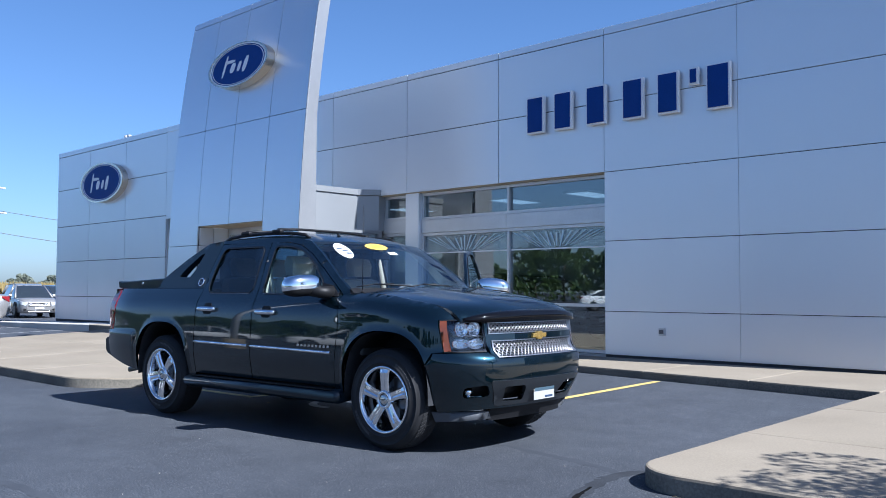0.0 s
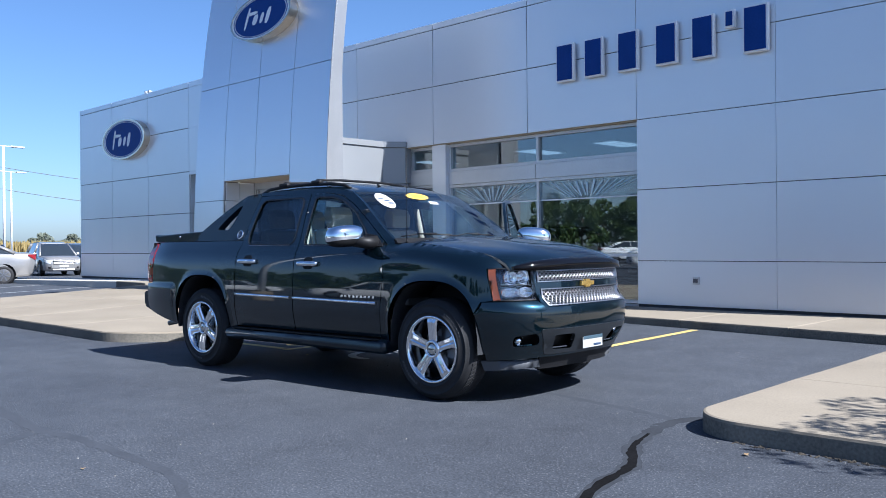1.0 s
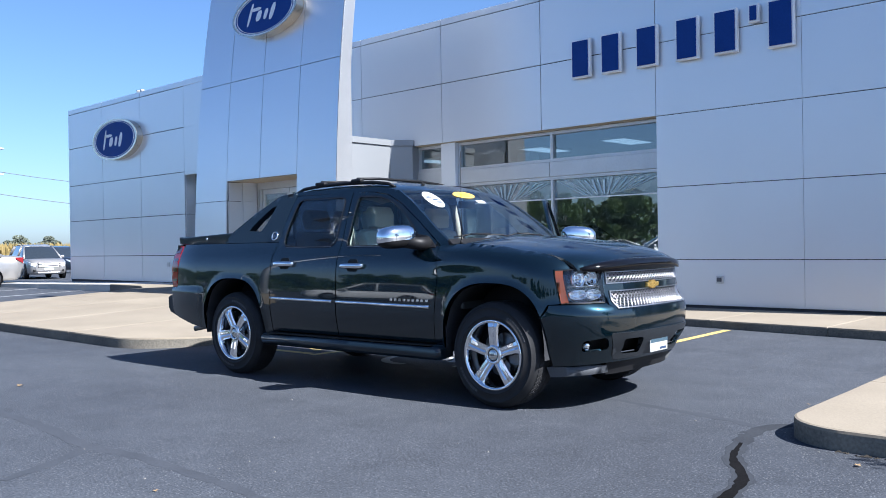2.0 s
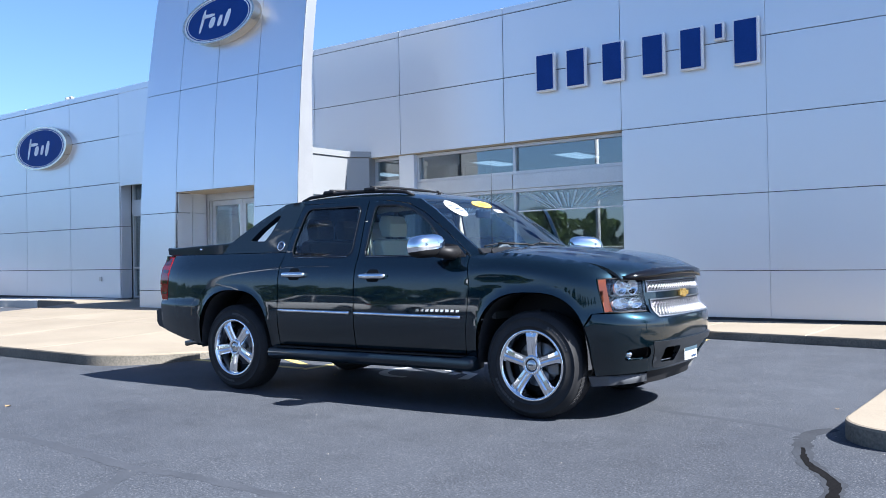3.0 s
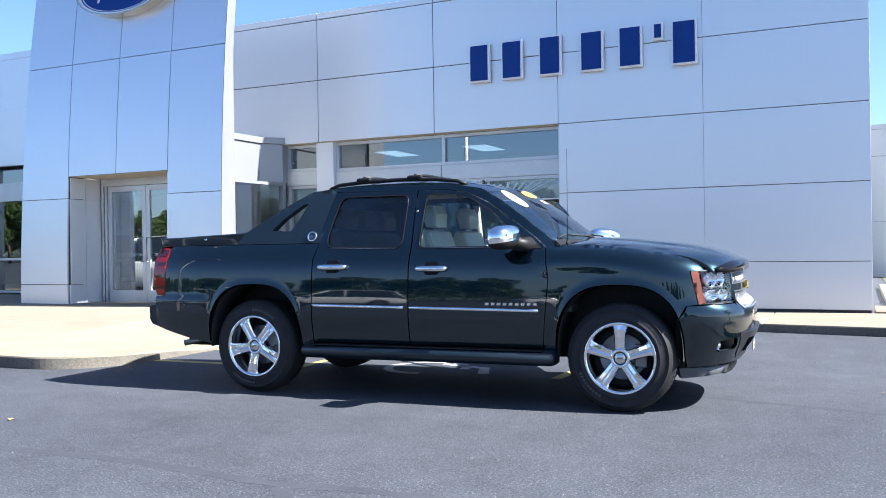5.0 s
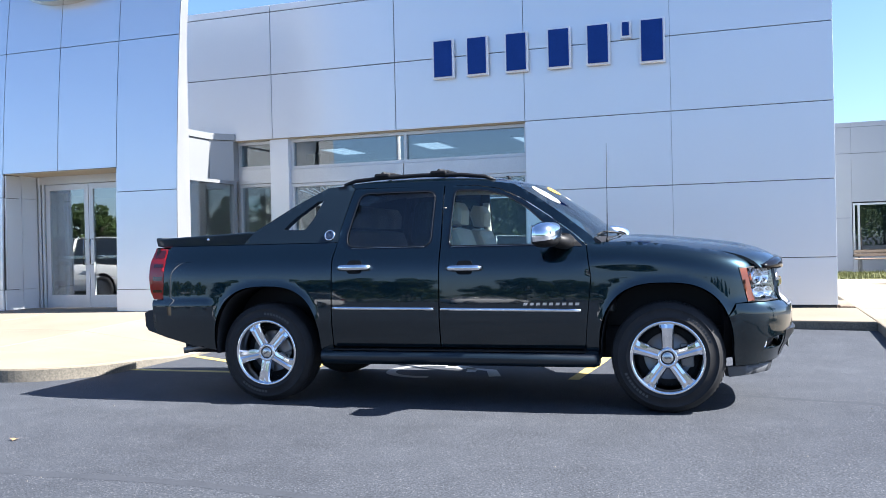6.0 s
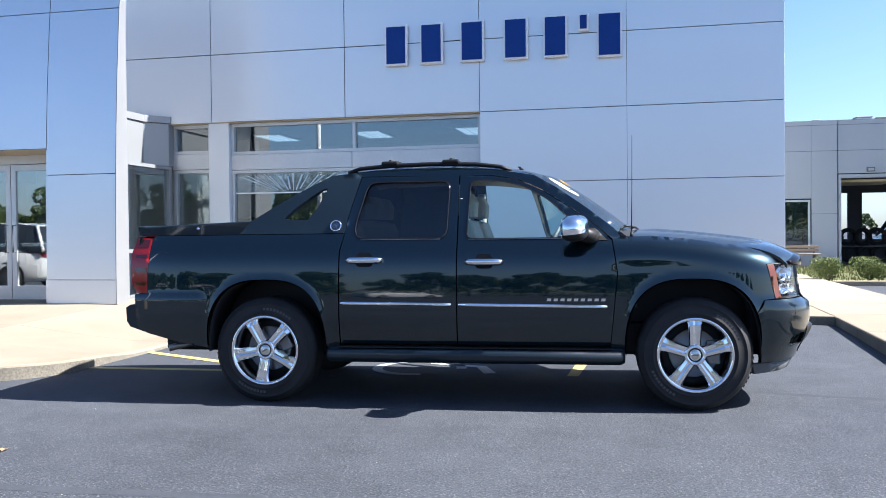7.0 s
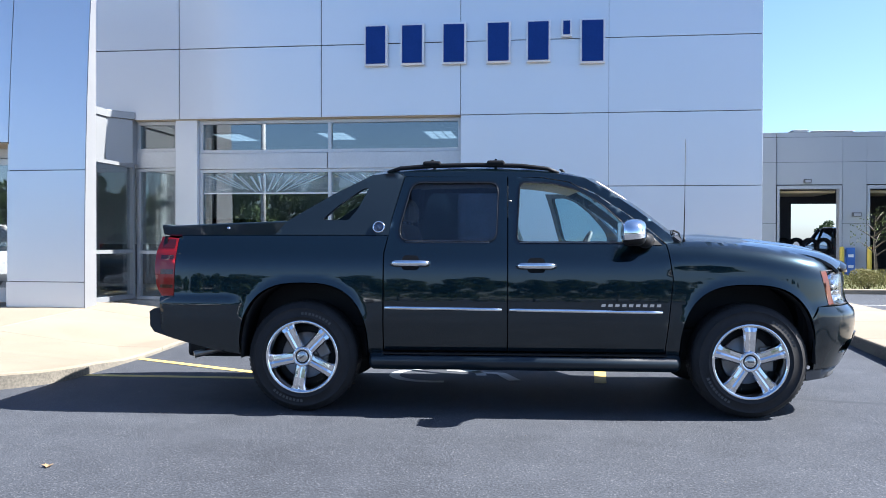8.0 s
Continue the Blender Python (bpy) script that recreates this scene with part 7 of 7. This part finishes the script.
            for k in range(7):
                g = boxed(-0.018, 0.018, -0.03, -0.018, 0.03, r * 0.66)
                bmesh.ops.rotate(g, verts=g.verts, matrix=Matrix.Rotation(2 * math.pi * k / 7, 3, "Y"))
                part("spoke", g, BRIGHTWORK, rimm)
            w.matrix_basis = pose(x, s * (W + 0.005), r, 0, 0, 0 if s < 0 else 180)
            bm = bmesh.new()
            lathe(bm, [(r + 0.06, 0.0), (r + 0.06, 0.01), (r * 0.5, 0.01)], 28)
            ar = part("arch", bm, BLACK, c)
            ar.matrix_basis = pose(x, s * (W - 0.004), r + 0.02, 0, 0, 0 if s < 0 else 180)
        nose = lambda x: nosez - 0.06 - 0.10 * max(0.0, (x - L + 0.5) / 0.5)
        part("headlight", skin(L - 0.55, L - 0.03, s, lambda x: nose(x) - 0.05 - 0.11 * max(0.0, (x - L + 0.55) / 0.52), nose), CARLAMP, c, "clear swept headlight")
        part("fog_light", boxed(L - 0.12, L - 0.03, min(s * 0.55, s * 0.68), max(s * 0.55, s * 0.68), 0.36, 0.45, bevel=0.02), BLACK, c)
        tall = 0.17 if suv else 0.20
        part("tail_light", skin(-L + 0.01, -L + 0.25, s, lambda x: belt - 0.07 - tall * max(0.12, 1 - (x + L) / 0.27), lambda x: belt - 0.055), CARTAIL, c, "red wrap-round tail light")
        for x in (-0.42 * L, 0.28 * L):
            part("door_handle", boxed(x - 0.02, x + 0.16, min(s * 0.895, s * 0.925), max(s * 0.895, s * 0.925), belt - 0.13, belt - 0.10, bevel=0.006), paint, c)
        part("sill", boxed(-wb + r + 0.08, wb - r - 0.08, min(s * 0.80, s * 0.905), max(s * 0.80, s * 0.905), 0.19, 0.29, bevel=0.02), BLACK, c)
        part("mirror", boxed(0.30 * L, 0.30 * L + 0.12, min(s * 0.90, s * 1.06), max(s * 0.90, s * 1.06), belt, belt + 0.13, bevel=0.03), paint, c)
    for z in (nosez - 0.19, nosez - 0.265, nosez - 0.34):
        part("grille_bar", boxed(L - 0.10, L + 0.014, -0.46, 0.46, z, z + 0.04, bevel=0.01), BRIGHTWORK, c)
    part("grille", boxed(L - 0.10, L + 0.004, -0.49, 0.49, nosez - 0.36, nosez - 0.13, bevel=0.02), BLACK, c)
    part("lower_grille", boxed(L - 0.10, L - 0.004, -0.50, 0.50, 0.37, 0.46, bevel=0.02), BLACK, c)
    part("skid_plate", boxed(L - 0.22, L - 0.03, -0.50, 0.50, 0.24, 0.34, bevel=0.03), BRIGHTWORK if suv else BLACK, c)
    part("plate", boxed(L + 0.011, L + 0.02, -0.2, 0.2, 0.42, 0.52), SIGNWHITE, c)
    return c


SILVER = surface("silver_car_paint", (0.25, 0.242, 0.235), (0.30, 0.29, 0.28), 0.32, metal=0.5, big=2, fine=400, bump=0.0, coat=0.8)
WHITECAR = surface("white_car_paint", (0.76, 0.77, 0.77), (0.80, 0.81, 0.81), 0.35, big=2, fine=400, bump=0.0, coat=0.8)
DARKCAR = surface("dark_blue_car_paint", (0.02, 0.03, 0.05), (0.03, 0.04, 0.06), 0.3, metal=0.3, big=2, fine=400, bump=0.0, coat=0.8)
car("parked_car", pose(-44.62, 17.63, 0.0, 0, 0, -9), 4.5, 1.62, True, SILVER, "silver compact crossover facing the road", "parked cars")
car("parked_car", pose(-34.16, 10.33, 0.05, 0, 0, -112), 4.85, 1.5, False, SILVER, "pale silver sedan parked side-on", "parked cars")
car("parked_car", pose(-53.5, 22.6, 0.0, 0, 0, 8), 4.9, 1.60, True, DARKCAR, "dark blue crossover in the far row", "parked cars")
car("parked_car", pose(-50.5, 25.0, 0.0, 0, 0, 8), 4.6, 1.45, False, DARKCAR, "dark sedan in the far row", "parked cars")
car("parked_car", pose(-56.5, 18.6, 0.0, 0, 0, 8), 4.6, 1.62, True, DARKCAR, "dark crossover in the far row", "parked cars")
for x, y, yaw, suv in ((-22.6, 4.1, 178, True), (-17.5, -15.0, 153, True), (-23.2, -13.6, 140, True), (-33.5, -26.0, -40, False), (-40.0, -21.0, -42, True), (-46.0, -16.5, -44, True), (-13.5, -33.5, -40, False)):
    car("parked_car", pose(x, y, 0.0, 0, 0, yaw), 4.8, 1.72 if suv else 1.46, suv, WHITECAR, "white car parked at an angle across the drive", "parked cars")
car("parked_car", pose(4.7, 37.0, 0.1, 0, 0, 90), 4.8, 1.75, True, DARKCAR, "dark crossover inside the service bay", "parked cars")


car("parked_car", pose(-12.9, 17.0, 0.24, 0, 0, -12), 4.7, 1.50, True, DARKCAR, "dark blue car on the showroom floor", "parked cars")

# ---- lamp posts, wires, field ----
def lamp_post(x, y, h, turn, label):
    p = thing("lamp_post", pose(x, y, 0, 0, 0, turn), label, "lamp post", "car park lamp posts")
    bm = bmesh.new()
    rod(bm, (0, 0, 0.6), (0, 0, h), 0.10, 0.075, n=10)
    part("pole", bm, SIGNWHITE, p)
    bm = bmesh.new()
    lathe(bm, [(0.28, 0), (0.28, 0.6), (0.0005, 0.6)], 16, axis="z")
    part("footing", bm, CONCRETE, p)
    for s in (-1, 1):
        part("lamp_head", boxed(min(s * 0.5, s * 1.5), max(s * 0.5, s * 1.5), -0.16, 0.16, h - 0.06, h + 0.05, bevel=0.03), GALV, p)
        part("arm", boxed(min(s * 0.02, s * 0.5), max(s * 0.02, s * 0.5), -0.04, 0.04, h - 0.04, h + 0.03), GALV, p)


lamp_post(-65.8, 22.6, 8.6, 100, "white twin-head car park lamp post")
lamp_post(-90.2, 31.6, 8.85, 100, "white twin-head car park lamp post")
lamp_post(-17.6, -3.4, 8.2, 20, "white twin-head car park lamp post")


def cable(a, b, sag, label):
    bm = bmesh.new()
    pts = []
    for i in range(25):
        t = i / 24
        pts.append((a[0] + (b[0] - a[0]) * t, a[1] + (b[1] - a[1]) * t, a[2] + (b[2] - a[2]) * t - sag * 4 * t * (1 - t)))
    tube(bm, pts, 0.022, 5)
    tagged(part("overhead_cable", bm, INDARK), label, "cable", "overhead cables")


def utility_pole(x, y, h):
    p = thing("utility_pole", pose(x, y, 0), "brown wooden utility pole carrying the cables", "utility pole", "utility poles")
    bm = bmesh.new()
    rod(bm, (0, 0, 0), (0, 0, h), 0.16, 0.11, n=10)
    part("pole", bm, BARK, p)
    part("crossarm", boxed(-0.06, 0.06, -0.9, 0.9, h - 0.9, h - 0.78), BARK, p)


utility_pole(-75.6, 12.6, 10.5)
utility_pole(-63.0, 45.0, 7.6)
cable((-75.6, 12.6, 10.3), (-63.0, 45.0, 6.0), 1.3, "thin dark overhead power cable")
cable((-75.6, 12.6, 8.7), (-63.0, 45.0, 4.2), 1.3, "thick dark overhead power cable")
bm = bmesh.new()
rc = random.Random(91)
for _ in range(9000):
    x, y = rc.uniform(-112, -94), rc.uniform(5, 75)
    h, a = rc.uniform(1.6, 2.35), rc.uniform(0, 6.3)
    dx, dy, l = 0.1 * math.cos(a), 0.1 * math.sin(a), rc.uniform(-0.25, 0.25)
    bm.faces.new([bm.verts.new(p) for p in ((x - dx, y - dy, 0), (x + dx, y + dy, 0), (x + dx + l, y + dy, h * 0.8), (x + l, y + l, h))])
tagged(part("corn_field", bm, LEAFDRY), "ripe yellow corn field beyond the car park", "field", kind="stuff")

# scrub under the far trees
bm = bmesh.new()
rq = random.Random(55)
for i in range(150):
    x = -140 + i * 1.5
    leaf_cloud(bm, (x + rq.uniform(-1, 1), -68 + rq.uniform(-3, 3), rq.uniform(0.8, 1.6)), (2.2, 1.6, rq.uniform(1.0, 1.9)), 60, 0.5, rq)
tagged(part("scrub", bm, LEAF), "dense green scrub under the roadside trees", "scrub", kind="stuff")
